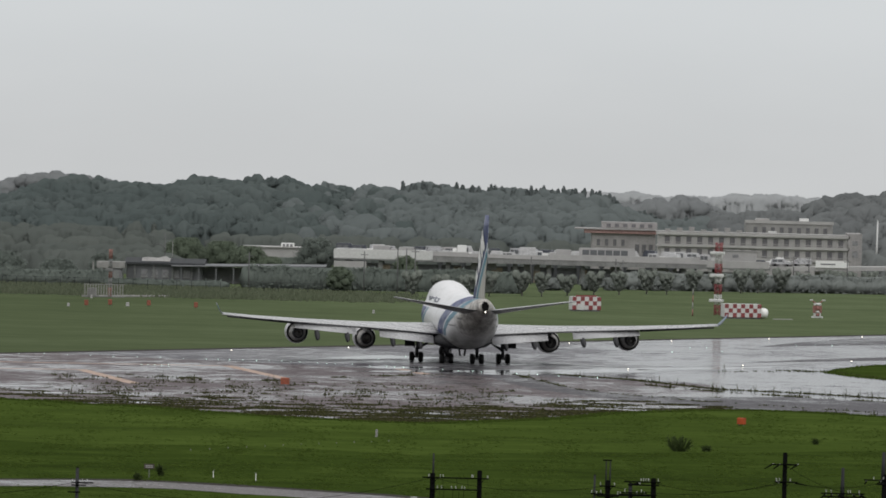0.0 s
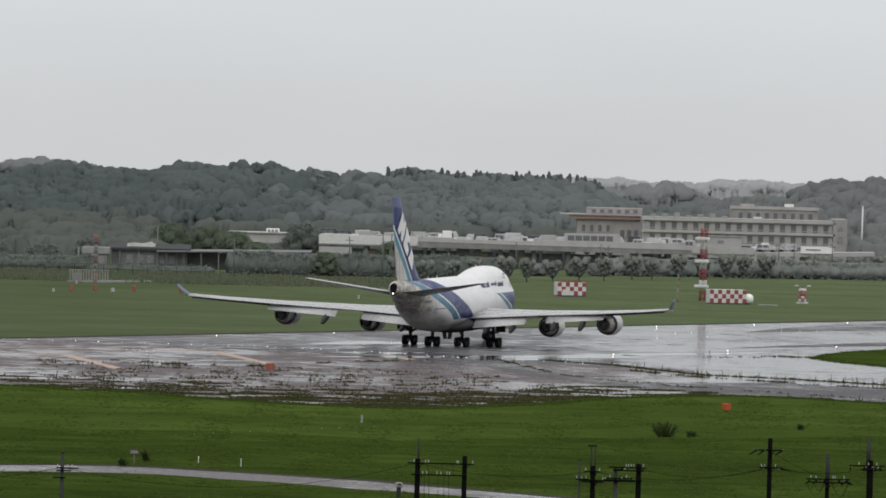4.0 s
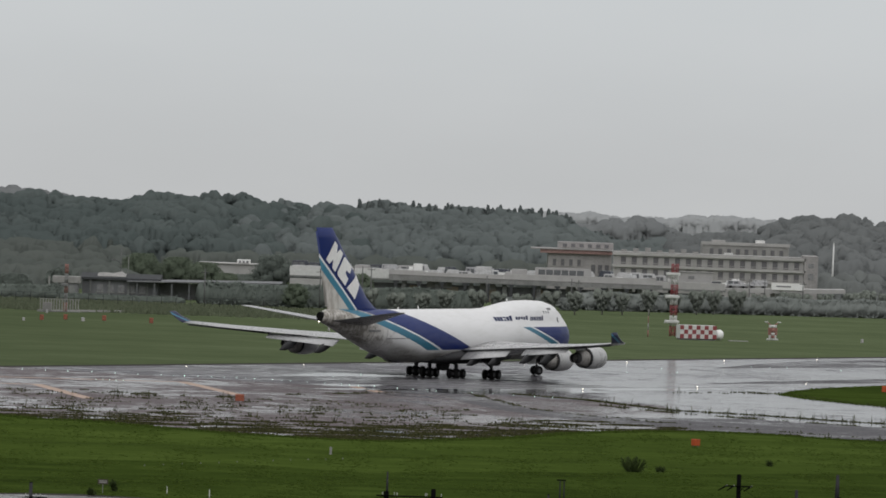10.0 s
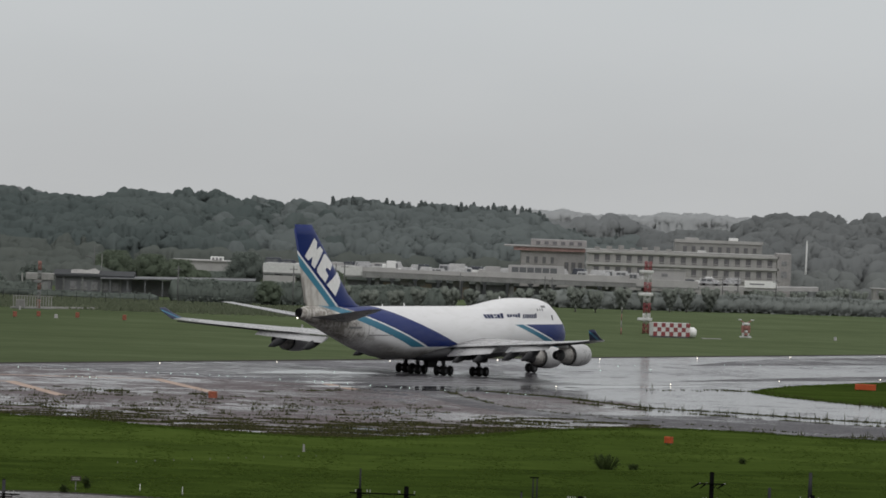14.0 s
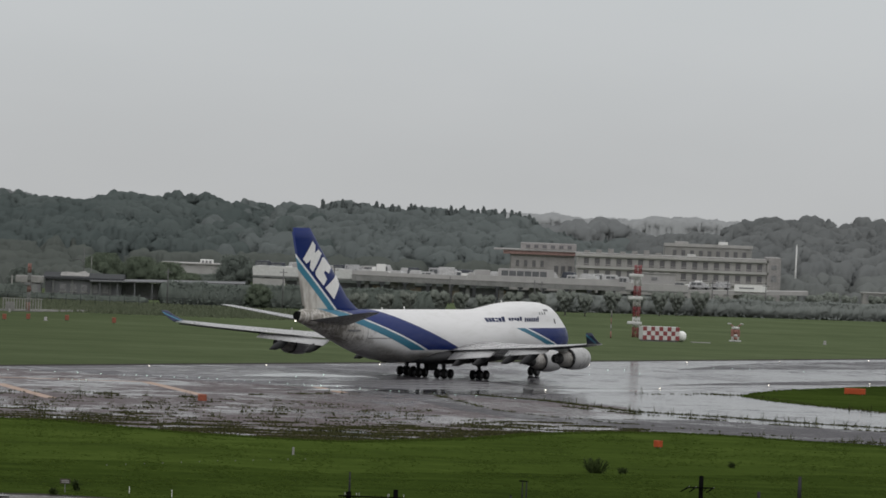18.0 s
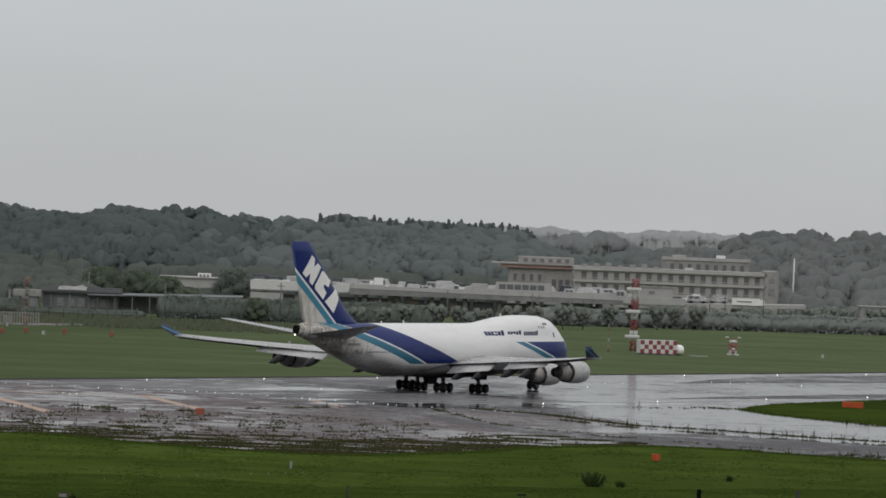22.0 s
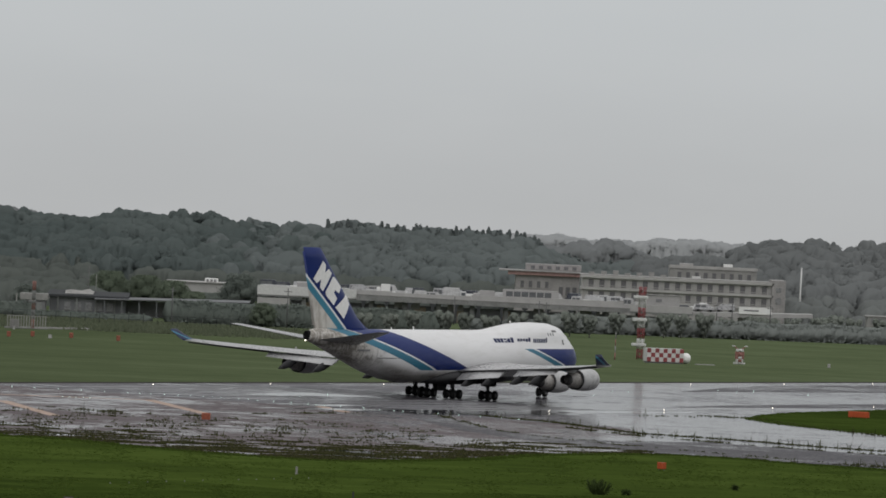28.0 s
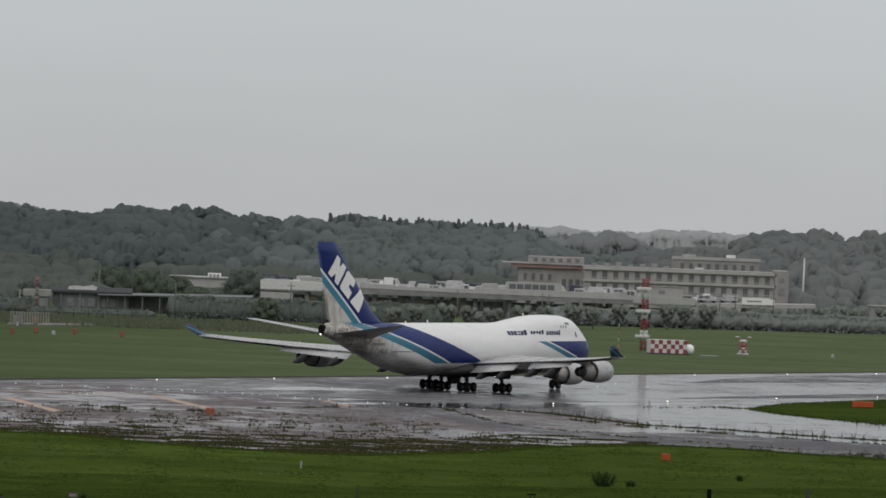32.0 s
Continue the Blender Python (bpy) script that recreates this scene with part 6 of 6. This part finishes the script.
vehicle("parked_truck", 10.5, 1309, deck_z, 4.4, 2.7, 2.2, M_PALE, 0.28, 180, "pale box truck parked on the deck", "parked trucks")
vehicle("parked_truck", -25, 1309, deck_z, 4.8, 2.6, 2.2, M_PALE, 0.28, 0, "pale box truck parked on the deck", "parked trucks")
rv = random.Random(9)
for x in (-33.2, -30.8, -21.0, -18.2, -15.2, -12.6, -6.2, -2.6, 0.2, 29.6, 33.4, 37.2, 40.0):
    vehicle("parked_van", x, 1305 + rv.uniform(-1.5, 3), deck_z, rv.uniform(2.4, 4.2), rv.uniform(1.9, 2.5), 1.8, (M_VEHWHITE, M_VEHGREY, M_VEHWHITE, M_PALE)[rv.randrange(4)], 0.25, rv.choice((0, 180, 25, 155)), "light-coloured van parked on the deck", "parked vans")
for k in range(24):  # a second row of parked vans
    x = -33 + 3.1 * k + rv.uniform(-0.6, 0.6)
    vehicle("parked_van", x, 1318 + rv.uniform(-1, 4), deck_z, rv.uniform(2.6, 4.4), rv.uniform(2.2, 2.9), 1.8, (M_VEHWHITE, M_VEHGREY, M_PALE, M_VEHWHITE, M_VEHDARK)[rv.randrange(5)], 0.25, rv.choice((0, 180, 20, 160)), "van parked in the rear row of the deck", "rear parked vans")
for x in (-35.8 + 2.2, -28.0, -8.0, 7.6, 31.2, 51.4):
    vehicle("parked_car", x, 1312 + rv.uniform(-2, 3), deck_z, rv.uniform(3.6, 4.4), rv.uniform(1.5, 1.9), 1.7, (M_WHITE, M_VEHGREY, M_VEHDARK)[rv.randrange(3)], 0.3, rv.choice((0, 180)), "car parked on the deck among vans", "parked cars")
vehicle("parked_car", 55.2, 1306, 4.62, 4.0, 1.5, 1.7, M_VEHGREY, 0.3, 0, "silver car parked on the ramp", "parked cars")
vehicle("parked_car", 59.4, 1306, 4.72, 4.0, 1.6, 1.7, M_VEHGREY, 0.3, 180, "silver car parked on the ramp", "parked cars")


heap = thing("sheeted_pile", 54.6, 1307, 4.1, 0, "heap of goods under crumpled white sheeting", "pile")
rh = np.random.default_rng(31)
v, f = crown_masses(rh, np.array([(-1.9, 0, 0.5), (-0.6, 0.3, 0.9), (0.7, -0.2, 1.0), (1.9, 0.2, 0.6), (0.1, 0.1, 1.5)]), np.array([1.0, 1.1, 1.15, 0.95, 0.9]), np.array([0.9, 1.1, 1.2, 0.9, 0.7]), 0.1, 12, 8)
v[:, 2] = np.maximum(v[:, 2], 0.002)
arrays("sheeting", v, f, M_DULLWHITE, heap)
for k, (x, w, h, m) in enumerate(((36.5, 0.9, 1.5, M_DULLWHITE), (38.2, 1.3, 1.9, M_CONCRETE), (40.3, 0.8, 1.4, M_GREY), (41.3, 0.6, 2.0, M_DULLWHITE))):
    crate = thing("supply_box", x, 1303, 4.1, 6 * k - 8, "pale supply box standing on the deck", "box", "supply boxes")
    part("body", bx(-w / 2, w / 2, -0.5, 0.5, 0.08, h, bevel=0.03), m, crate)
    part("lid", bx(-w / 2 - 0.03, w / 2 + 0.03, -0.53, 0.53, h, h + 0.08, bevel=0.02), M_CONCRETE, crate)
    part("skid", bx(-w / 2 + 0.1, w / 2 - 0.1, -0.4, 0.4, 0, 0.08), M_GREY, crate)


# ---- far poles and mast ----
def far_pole(x, y, h, r, label="dark utility pole behind the field", group="far poles", arm=True):
    t = thing("utility_pole", x, y, 0, 0, label, "utility pole", group)
    part("shaft", rod(bmesh.new(), (0, 0, 0), (0, 0, h), r, r * 0.7, 8), M_FARPOLE, t)
    if arm:
        part("crossarm", bx(-0.7, 0.7, -0.06, 0.06, h - 0.7, h - 0.58), M_FARPOLE, t)
    return t


for x, h in ((-47.4, 6.8), (-26.3, 7.6), (-17.0, 8.4), (-18.6, 8.3), (-20.2, 8.2), (19.7, 7.4), (21.0, 7.2), (52.2, 8.6), (55.0, 8.5), (62.0, 8.5), (4.2, 7.4)):
    x, y, h = (x, 1180, h) if x < 0 else (x * 1.09, 1286, 27.6 - (27.6 - h) * 1.09)
    far_pole(x, y, h, 0.13, arm=(x not in (-18.6, -20.2)))
mast = thing("flag_mast", 79.8, 1400, 0, 0, "tall slim white mast beside the building", "mast")
part("shaft", rod(bmesh.new(), (0, 0, 0), (0.1, 0, 13.3), 0.24, 0.15, 10), M_DULLWHITE, mast)
part("truck_cap", rod(bmesh.new(), (0.1, 0, 13.3), (0.1, 0, 13.5), 0.22, 0.08, 10), M_DULLWHITE, mast)
street = thing("street_lamp", -65.6, 1232, 0, 0, "slim grey street lamp with a curved arm", "street lamp")
bm = bmesh.new()
rod(bm, (0, 0, 0), (0, 0, 9.2), 0.09, 0.06, 8)
for k in range(6):
    a, b = math.radians(15 * k), math.radians(15 * (k + 1))
    rod(bm, (-1.2 + 1.2 * math.cos(a), 0, 5.8 + 1.2 * math.sin(a)), (-1.2 + 1.2 * math.cos(b), 0, 5.8 + 1.2 * math.sin(b)), 0.06, n=6)
part("column", bm, M_FARPOLE, street)
part("lantern", bx(-1.8, -1.1, -0.15, 0.15, 6.95, 7.1, bevel=0.04), M_FARPOLE, street)


# ---- near utility poles ----
def insulator(parent, x, y, z, up=1, tilt=0.0):
    bm = bmesh.new()
    d = Vector((math.sin(tilt), 0, math.cos(tilt) * up))
    p = Vector((x, y, z))
    for k in range(3):
        rod(bm, p + d * (0.02 + 0.05 * k), p + d * (0.06 + 0.05 * k), 0.03, 0.022, 8)
    part("insulator", bm, M_PORCELAIN, parent, "white porcelain insulator")


def near_pole(x, h, r, arms, material=M_POLE, label="dark wooden utility pole with crossarms", spikes=()):
    """arms: height, from, to, insulator offsets; spikes: offset, top, radius."""
    t = thing("power_pole", x, 350, 0, 0, label, "power pole", "power poles")
    part("shaft", rod(bmesh.new(), (0, 0, 0), (0, 0, h), r * 1.25, r, 12), material, t)
    part("cap", rod(bmesh.new(), (0, 0, h), (0, 0, h + 0.04), r * 1.05, r * 0.6, 12), M_POLE, t)
    for o, top, q in spikes:
        part("extension_rod", rod(bmesh.new(), (o, 0, h - 0.5), (o, 0, top), q, q * 0.6, 8), M_POLEGREY, t, "slim grey extension rod")
    for z, a, b, offs in arms:
        part("crossarm", bx(a, b, -0.2, -0.12, z - 0.035, z + 0.035, bevel=0.01), M_POLE, t)
        if a < -0.3 and b > 0.3:
            part("brace", rod(bmesh.new(), (0.3, -0.15, z), (0, -0.15, z - 0.35), 0.018, n=5), M_POLE, t)
        for k, o in enumerate(offs):
            insulator(t, o, -0.16, z + 0.03, 1 if k % 3 else 1.0)
    return t


def strain(t, x, z, dx, dz):
    part("strain_insulator", rod(bmesh.new(), (x, -0.16, z), (x + dx * 0.22, -0.16, z + dz * 0.22), 0.028, 0.035, 8), M_PORCELAIN, t, "white strain insulator")
    part("dead_end_clamp", rod(bmesh.new(), (x + dx * 0.22, -0.16, z + dz * 0.22), (x + dx, -0.16, z + dz), 0.05, 0.025, 8), M_POLE, t)


def lead(t, x0, z0, x1, z1, sag, name="lead_wire"):
    """A thin wire of the pole's own, hanging between two of its points."""
    pts = [Vector((x0 + (x1 - x0) * i / 8, -0.2, z0 + (z1 - z0) * i / 8 - sag * 4 * (i / 8) * (1 - i / 8))) for i in range(9)]
    part(name, loft(bmesh.new(), [[(p.x + 0.014 * math.cos(a), p.y + 0.014 * math.sin(a), p.z) for a in (0, 2.1, 4.2)] for p in pts]), M_POLE, t)


a_pole = near_pole(-3.8, 9.7, 0.14, ((9.5, -0.55, 2.4, (-0.2, 0.43, 0.58, 2.2)), (8.87, -0.35, 2.6, (0.28, 0.5, 1.05, 1.27, 1.6, 1.75))), spikes=((0.03, 10.8, 0.07),))
for x in (0.38, 0.63, 1.12, 1.44, 1.7):
    lead(a_pole, x, 8.9, x + 0.02, 7.6, 0.0)
for x in (0.55, 1.3, 1.9):
    lead(a_pole, x, 9.5, x + 0.05, 8.9, 0.05)
near_pole(-1.25, 9.9, 0.13, ((9.5, -0.45, 0.5, (-0.42, 0.44)),))
near_pole(5.72, 9.55, 0.13, ((10.68, -0.3, 0.2, ()), (9.28, -0.45, 0.42, (-0.4, 0.36)), (8.8, -0.75, 2.3, (-0.6, 0.55, 0.68)), (8.72, -0.6, 0.6, ())), spikes=((-0.11, 10.7, 0.05), (0.11, 10.7, 0.05)))
near_pole(5.0, 9.85, 0.055, ((8.85, -0.2, 0.5, (-0.15, 0.35)),), M_POLEGREY, "thin grey concrete pole")
near_pole(6.95, 9.45, 0.1, ((8.95, -0.5, 0.9, (-0.3, 0.6)),), M_POLEGREY, "thin grey concrete pole")
b_pole = near_pole(8.2, 9.72, 0.14, ((9.55, -1.6, 0.38, (-0.68, -0.55, -0.42, -0.28, 0.25)), (9.38, -1.4, 0.3, ()), (8.85, -1.9, 0.2, (-0.9, -0.5))))
strain(b_pole, -0.7, 9.48, -0.5, -0.06)
strain(b_pole, -0.9, 8.85, -0.4, -0.12)
c_pole = near_pole(15.3, 11.3, 0.12, ((10.7, -0.75, 0.72, ()), (9.75, -0.55, 0.7, (-0.45, -0.28, 0.3))))
for x, dx in ((-0.62, -0.5), (-0.25, -0.4), (0.72, -0.45)):
    strain(c_pole, x, 10.74, dx, -0.3)
for x, z, dx, dz in ((-0.45, 9.8, 0.35, -0.12), (0.4, 9.74, 0.8, -0.14), (-0.3, 9.7, -0.25, 0.1)):
    strain(c_pole, x, z, dx, dz)
d_pole = near_pole(18.45, 9.25, 0.11, ((9.2, -1.15, 1.2, (-0.9, -0.62, 0.3, 0.42, 0.9)), (9.02, -1.0, 1.0, ())), label="power pole with a tapered grey concrete top", spikes=((0.0, 10.6, 0.13),))
for x0, x1, sag in ((-1.1, -0.75, 0.35), (-0.75, -0.15, 0.4), (0.2, 0.8, 0.42), (0.75, 1.15, 0.35), (-1.1, -0.2, 0.7), (0.3, 1.1, 0.75)):
    lead(d_pole, x0, 9.0, x1, 9.0, sag, "jumper_wire")
for x, dx in ((-0.85, -0.35), (-0.5, -0.3), (-0.3, 0.35), (0.5, 0.35), (0.85, 0.4), (0.9, 0.5)):
    strain(d_pole, x, 9.2, dx, -0.28)
e_pole = near_pole(20.75, 10.25, 0.17, ((9.98, -1.15, 0.8, (-0.62, -0.1, 0.35)), (9.75, -0.4, 0.6, (0.2,))), label="heavy dark power pole with a grey upper section", spikes=((-0.1, 11.5, 0.14),))
for x, dx in ((-1.0, -0.12), (-0.2, -0.3), (0.1, 0.3), (0.4, 0.3)):
    strain(e_pole, x, 9.95, dx, -0.22)
near_pole(-23.1, 9.5, 0.09, ((8.72, -0.3, 0.9, (-0.25, 0.3, 0.55)), (8.58, -0.3, 0.5, ()), (8.2, -0.5, 0.2, ())), M_POLEGREY, "grey concrete power pole with one crossarm")


def wire(x0, z0, x1, z1, sag, y0=350, y1=350, r=0.012):
    bm = bmesh.new()
    n = 14
    pts = [Vector((x0 + (x1 - x0) * i / n, y0 + (y1 - y0) * i / n - 0.1, z0 + (z1 - z0) * i / n - sag * 4 * (i / n) * (1 - i / n))) for i in range(n + 1)]
    loft(bm, [[(p.x, p.y + r * math.cos(t), p.z + r * math.sin(t)) for t in (0, 1.257, 2.513, 3.77, 5.027)] for p in pts])
    tagged(part("power_line", bm, M_POLE), "thin black power line between poles", "power line", "power lines")


wire(-3.8, 9.5, 5.7, 9.3, 0.5)
wire(5.7, 9.3, 15.3, 9.8, 0.6)
wire(8.2, 9.5, 15.3, 9.75, 0.5)
wire(15.3, 10.7, 18.45, 9.3, 0.2)
wire(15.9, 9.7, 20.75, 9.9, 0.3)
wire(20.75, 9.9, 40, 10.2, 1.0)
wire(-23.1, 8.75, -3.8, 9.5, 1.2)
wire(-23.1, 8.75, -42, 8.6, 1.0)


# ---- weeds and grass ----
def tufts(name, places, h, w, blades, seed, material, label, z=0.03):
    """Upright tapering blades in small fans."""
    rng = np.random.default_rng(seed)
    p = np.repeat(np.asarray(places, dtype=float), blades, axis=0)
    k = len(p)
    hh = h * (0.35 + 0.9 * rng.random(k) ** 2)
    a = rng.random(k) * math.pi
    off = rng.normal(0, w * 0.4, (k, 2))
    ww = w * (0.10 + 0.16 * rng.random(k))
    dx, dy = np.cos(a) * ww, np.sin(a) * ww
    lean = rng.normal(0, 0.3, (k, 2)) * hh[:, None]
    x, y = p[:, 0] + off[:, 0], p[:, 1] + off[:, 1]
    zz = np.full(k, z)
    v = np.stack([np.stack([x - dx, y - dy, zz], 1), np.stack([x + dx, y + dy, zz], 1),
                  np.stack([x + lean[:, 0] + dx * 0.35, y + lean[:, 1] + dy * 0.35, zz + hh], 1), np.stack([x + lean[:, 0] - dx * 0.35, y + lean[:, 1] - dy * 0.35, zz + hh], 1)], 1).reshape(-1, 3)
    return tagged(arrays(name, v, quads(v), material), label, "weeds", kind="stuff")


def along(pts, n, spread, rng, clump=0.0):
    pts = np.array(pts, dtype=float)
    seg = np.linalg.norm(np.diff(pts, axis=0), axis=1)
    cum = np.concatenate([[0], np.cumsum(seg)])
    s = rng.random(n) * cum[-1]
    if clump:
        p0, p1 = rng.uniform(0, 6.28, 2)
        s = s[np.sin(s * 0.5 + p0) + np.sin(s * 1.3 + p1) + rng.normal(0, 0.5, n) > clump]
    x, y = np.interp(s, cum, pts[:, 0]), np.interp(s, cum, pts[:, 1])
    return np.stack([x + rng.normal(0, spread, len(s)), y + rng.normal(0, spread, len(s))], axis=1)


rw_rng = np.random.default_rng(77)
places = [along(((-44, 744.5), (-33, 736.7), (-23.6, 738.6)), 260, 0.3, rw_rng, 0.6), along(((-20, 752), (-17.6, 756), (-7, 772)), 200, 0.3, rw_rng, 0.3),
          along(((0.7, 778), (4.4, 757), (7.9, 736), (13.4, 722), (22, 708), (41, 688.5), (55, 680)), 420, 0.25, rw_rng, 0.3),
          along(((6.2, 780.6), (14.3, 771), (24.6, 746), (34.2, 740.6), (43, 731.7), (58, 722)), 800, 0.3, rw_rng, 0.0),
          along(((15.6, 755.7), (24.4, 739), (42.4, 720), (58, 712)), 500, 0.3, rw_rng, 0.3),
          along(((21.6, 689.7), (30, 688), (40.4, 684), (58, 678)), 420, 0.3, rw_rng, 0.2),
          along(((36, 815), (40, 817)), 40, 1.0, rw_rng), along(((27, 806), (34, 812)), 16, 1.0, rw_rng),
          along(((41, 815), (47, 795), (55, 773)), 90, 0.6, rw_rng)]
for y in np.arange(650, 738, 3.0):  # joints across the overrun
    x0, x1 = np.interp(y, (645, 670, 740), (-18, -50, -52)), np.interp(y, (645, 690, 740), (0, 14, -4))
    places.append(along(((x0, y + 3), ((x0 + x1) / 2, y + rw_rng.uniform(-2, 2)), (x1, y)), int(np.interp(y, (650, 690, 738), (420, 240, 130))), 0.22, rw_rng, 0.75))
places = np.concatenate(places)
tufts("overrun_weeds", places, 0.15, 0.55, 4, 1, M_WEED, "dark weeds growing from joints in the wet overrun")
tufts("tall_weeds", places[rw_rng.random(len(places)) < 0.06], 0.75, 0.25, 4, 8, M_WEED, "taller weed stalks in the paving joints")
mx = rw_rng.uniform(-56, 24, 60000)
edge = np.interp(mx, [a for a, b in NEAR_EDGE], [b for a, b in NEAR_EDGE])
my = edge + 1 + 40 * rw_rng.random(60000) ** 1.4
patch = np.zeros(60000)
for k in range(7):
    fx, fy, ph = rw_rng.uniform(0.12, 0.7), rw_rng.uniform(0.35, 1.3), rw_rng.uniform(0, 6.28)
    patch += np.sin(mx * fx + ph + 0.8 * np.sin(my * 0.3)) * np.sin(my * fy + ph * 1.7 + 0.6 * np.sin(mx * 0.35 + ph))
depth = (my - edge) / 40
keep = (patch + rw_rng.normal(0, 0.35, 60000) > 0.15 - 0.75 * np.exp(-((mx + 6) / 13) ** 2) + 1.7 * depth + 0.9 * np.clip((-22 - mx) / 20, 0, 1) + 0.6 * np.clip((mx - 10) / 8, 0, 1)) & (my < 735)
mats = [np.stack([mx, my], 1)[keep]]
tufts("weed_mats", np.concatenate(mats), 0.1, 0.8, 4, 2, foliage("weed_mat", (0.038, 0.04, 0.019), (0.1, 0.099, 0.042), 1.0), "matted brown-green weeds spreading over the overrun edge")
rx, ry = rw_rng.uniform(-118, -14, 11000), rw_rng.uniform(1105, 1172, 11000)
thick = rw_rng.random(11000) < np.interp(rx, (-50, -14), (1.0, 0.0)) * np.interp(ry, (1105, 1125), (0.2, 1.0))
tufts("rough_grass", np.stack([rx, ry], 1)[thick], 0.7, 1.4, 4, 6, foliage("rough_grass_blades", (0.145, 0.168, 0.11), (0.18, 0.204, 0.136), 0.3, 0.7), "tall rough grass along the perimeter fence", 0.0)
M_TUFT = foliage("grass_blades", (0.062, 0.097, 0.018), (0.092, 0.135, 0.027), 0.5, 0.7)
tufts("edge_grass", along(NEAR_EDGE, 5000, 0.45, rw_rng), 0.14, 0.5, 4, 3, M_TUFT, "rough grass fringe along the paving")
tufts("island_fringe", along((rw(800, 31.8), rw(776, 31.8), rw(751, 34.2), rw(736, 36.4), rw(723, 40), rw(714, 43.5), rw(707, 47), rw(699.5, 54.5), rw(691, 67), rw(686, 79), rw(674, 105)), 1800, 0.3, rw_rng), 0.14, 0.5, 4, 4, M_TUFT, "rough grass fringe round the island")
G = 30000
fx, fy = rw_rng.uniform(-64, 64, G), 455 + 237 * rw_rng.random(G) ** 0.9
keep = fy < np.interp(fx, [a for a, b in NEAR_EDGE], [b for a, b in NEAR_EDGE]) - 0.5
clumps = np.zeros(G)
for k in range(9):
    a, b, ph = rw_rng.uniform(0.08, 0.9), rw_rng.uniform(0.03, 0.3), rw_rng.uniform(0, 6.28)
    clumps += np.sin(fx * a + ph + 1.5 * np.sin(fy * b * 0.6 + ph)) * np.sin(fy * b + ph * 2.3)
on_road = (fy > np.interp(fx, [a for a, b in ROAD_SOUTH[::-1]], [b for a, b in ROAD_SOUTH[::-1]])) & (fy < np.interp(fx, [a for a, b in ROAD_NORTH], [b for a, b in ROAD_NORTH]) + 2)
keep &= ~on_road & (clumps + rw_rng.normal(0, 1.2, G) > 0.4)
tufts("near_grass", np.stack([fx, fy], 1)[keep], 0.07, 1.3, 4, 5, M_TUFT, "uneven wet grass tufts of the near field", 0.0)


# ---- what moves ----
def motions():
    rows = [(t, pose(x, y, 0.04, 0, 0, -a)) for t, x, y, a in TAXI]
    walk(plane, rows)
    way, s = [(0.0, 0.0)], 0.0
    for (t0, x0, y0, a0), (t1, x1, y1, a1) in zip(TAXI, TAXI[1:]):
        s += math.hypot(x1 - x0, y1 - y0)
        way.append((t1, s))
    stops = [0.0] + [float(np.interp(d, [b for a, b in way], [a for a, b in way])) for d in np.arange(0.6, s, 0.6)] + [32.0]
    stops = sorted(set(round(t, 2) for t in stops))
    for ob, place, r in SPINNERS:
        turn = [(t, pose(*place, -math.degrees(float(np.interp(t, [a for a, b in way], [b for a, b in way])) / r))) for t in stops]
        walk(ob, turn)
    steer = []
    for i, (t, x, y, a) in enumerate(TAXI):
        j, k = max(0, i - 1), min(len(TAXI) - 1, i + 1)
        run = max(0.6, way[k][1] - way[j][1])
        steer.append((t, pose(0, fu(7.8), 0, 0, 0, -math.degrees(math.atan(25.6 * radians(TAXI[k][3] - a if j == i else TAXI[k][3] - TAXI[j][3]) / run)))))
    walk(NOSE_GEAR, steer)


motions()
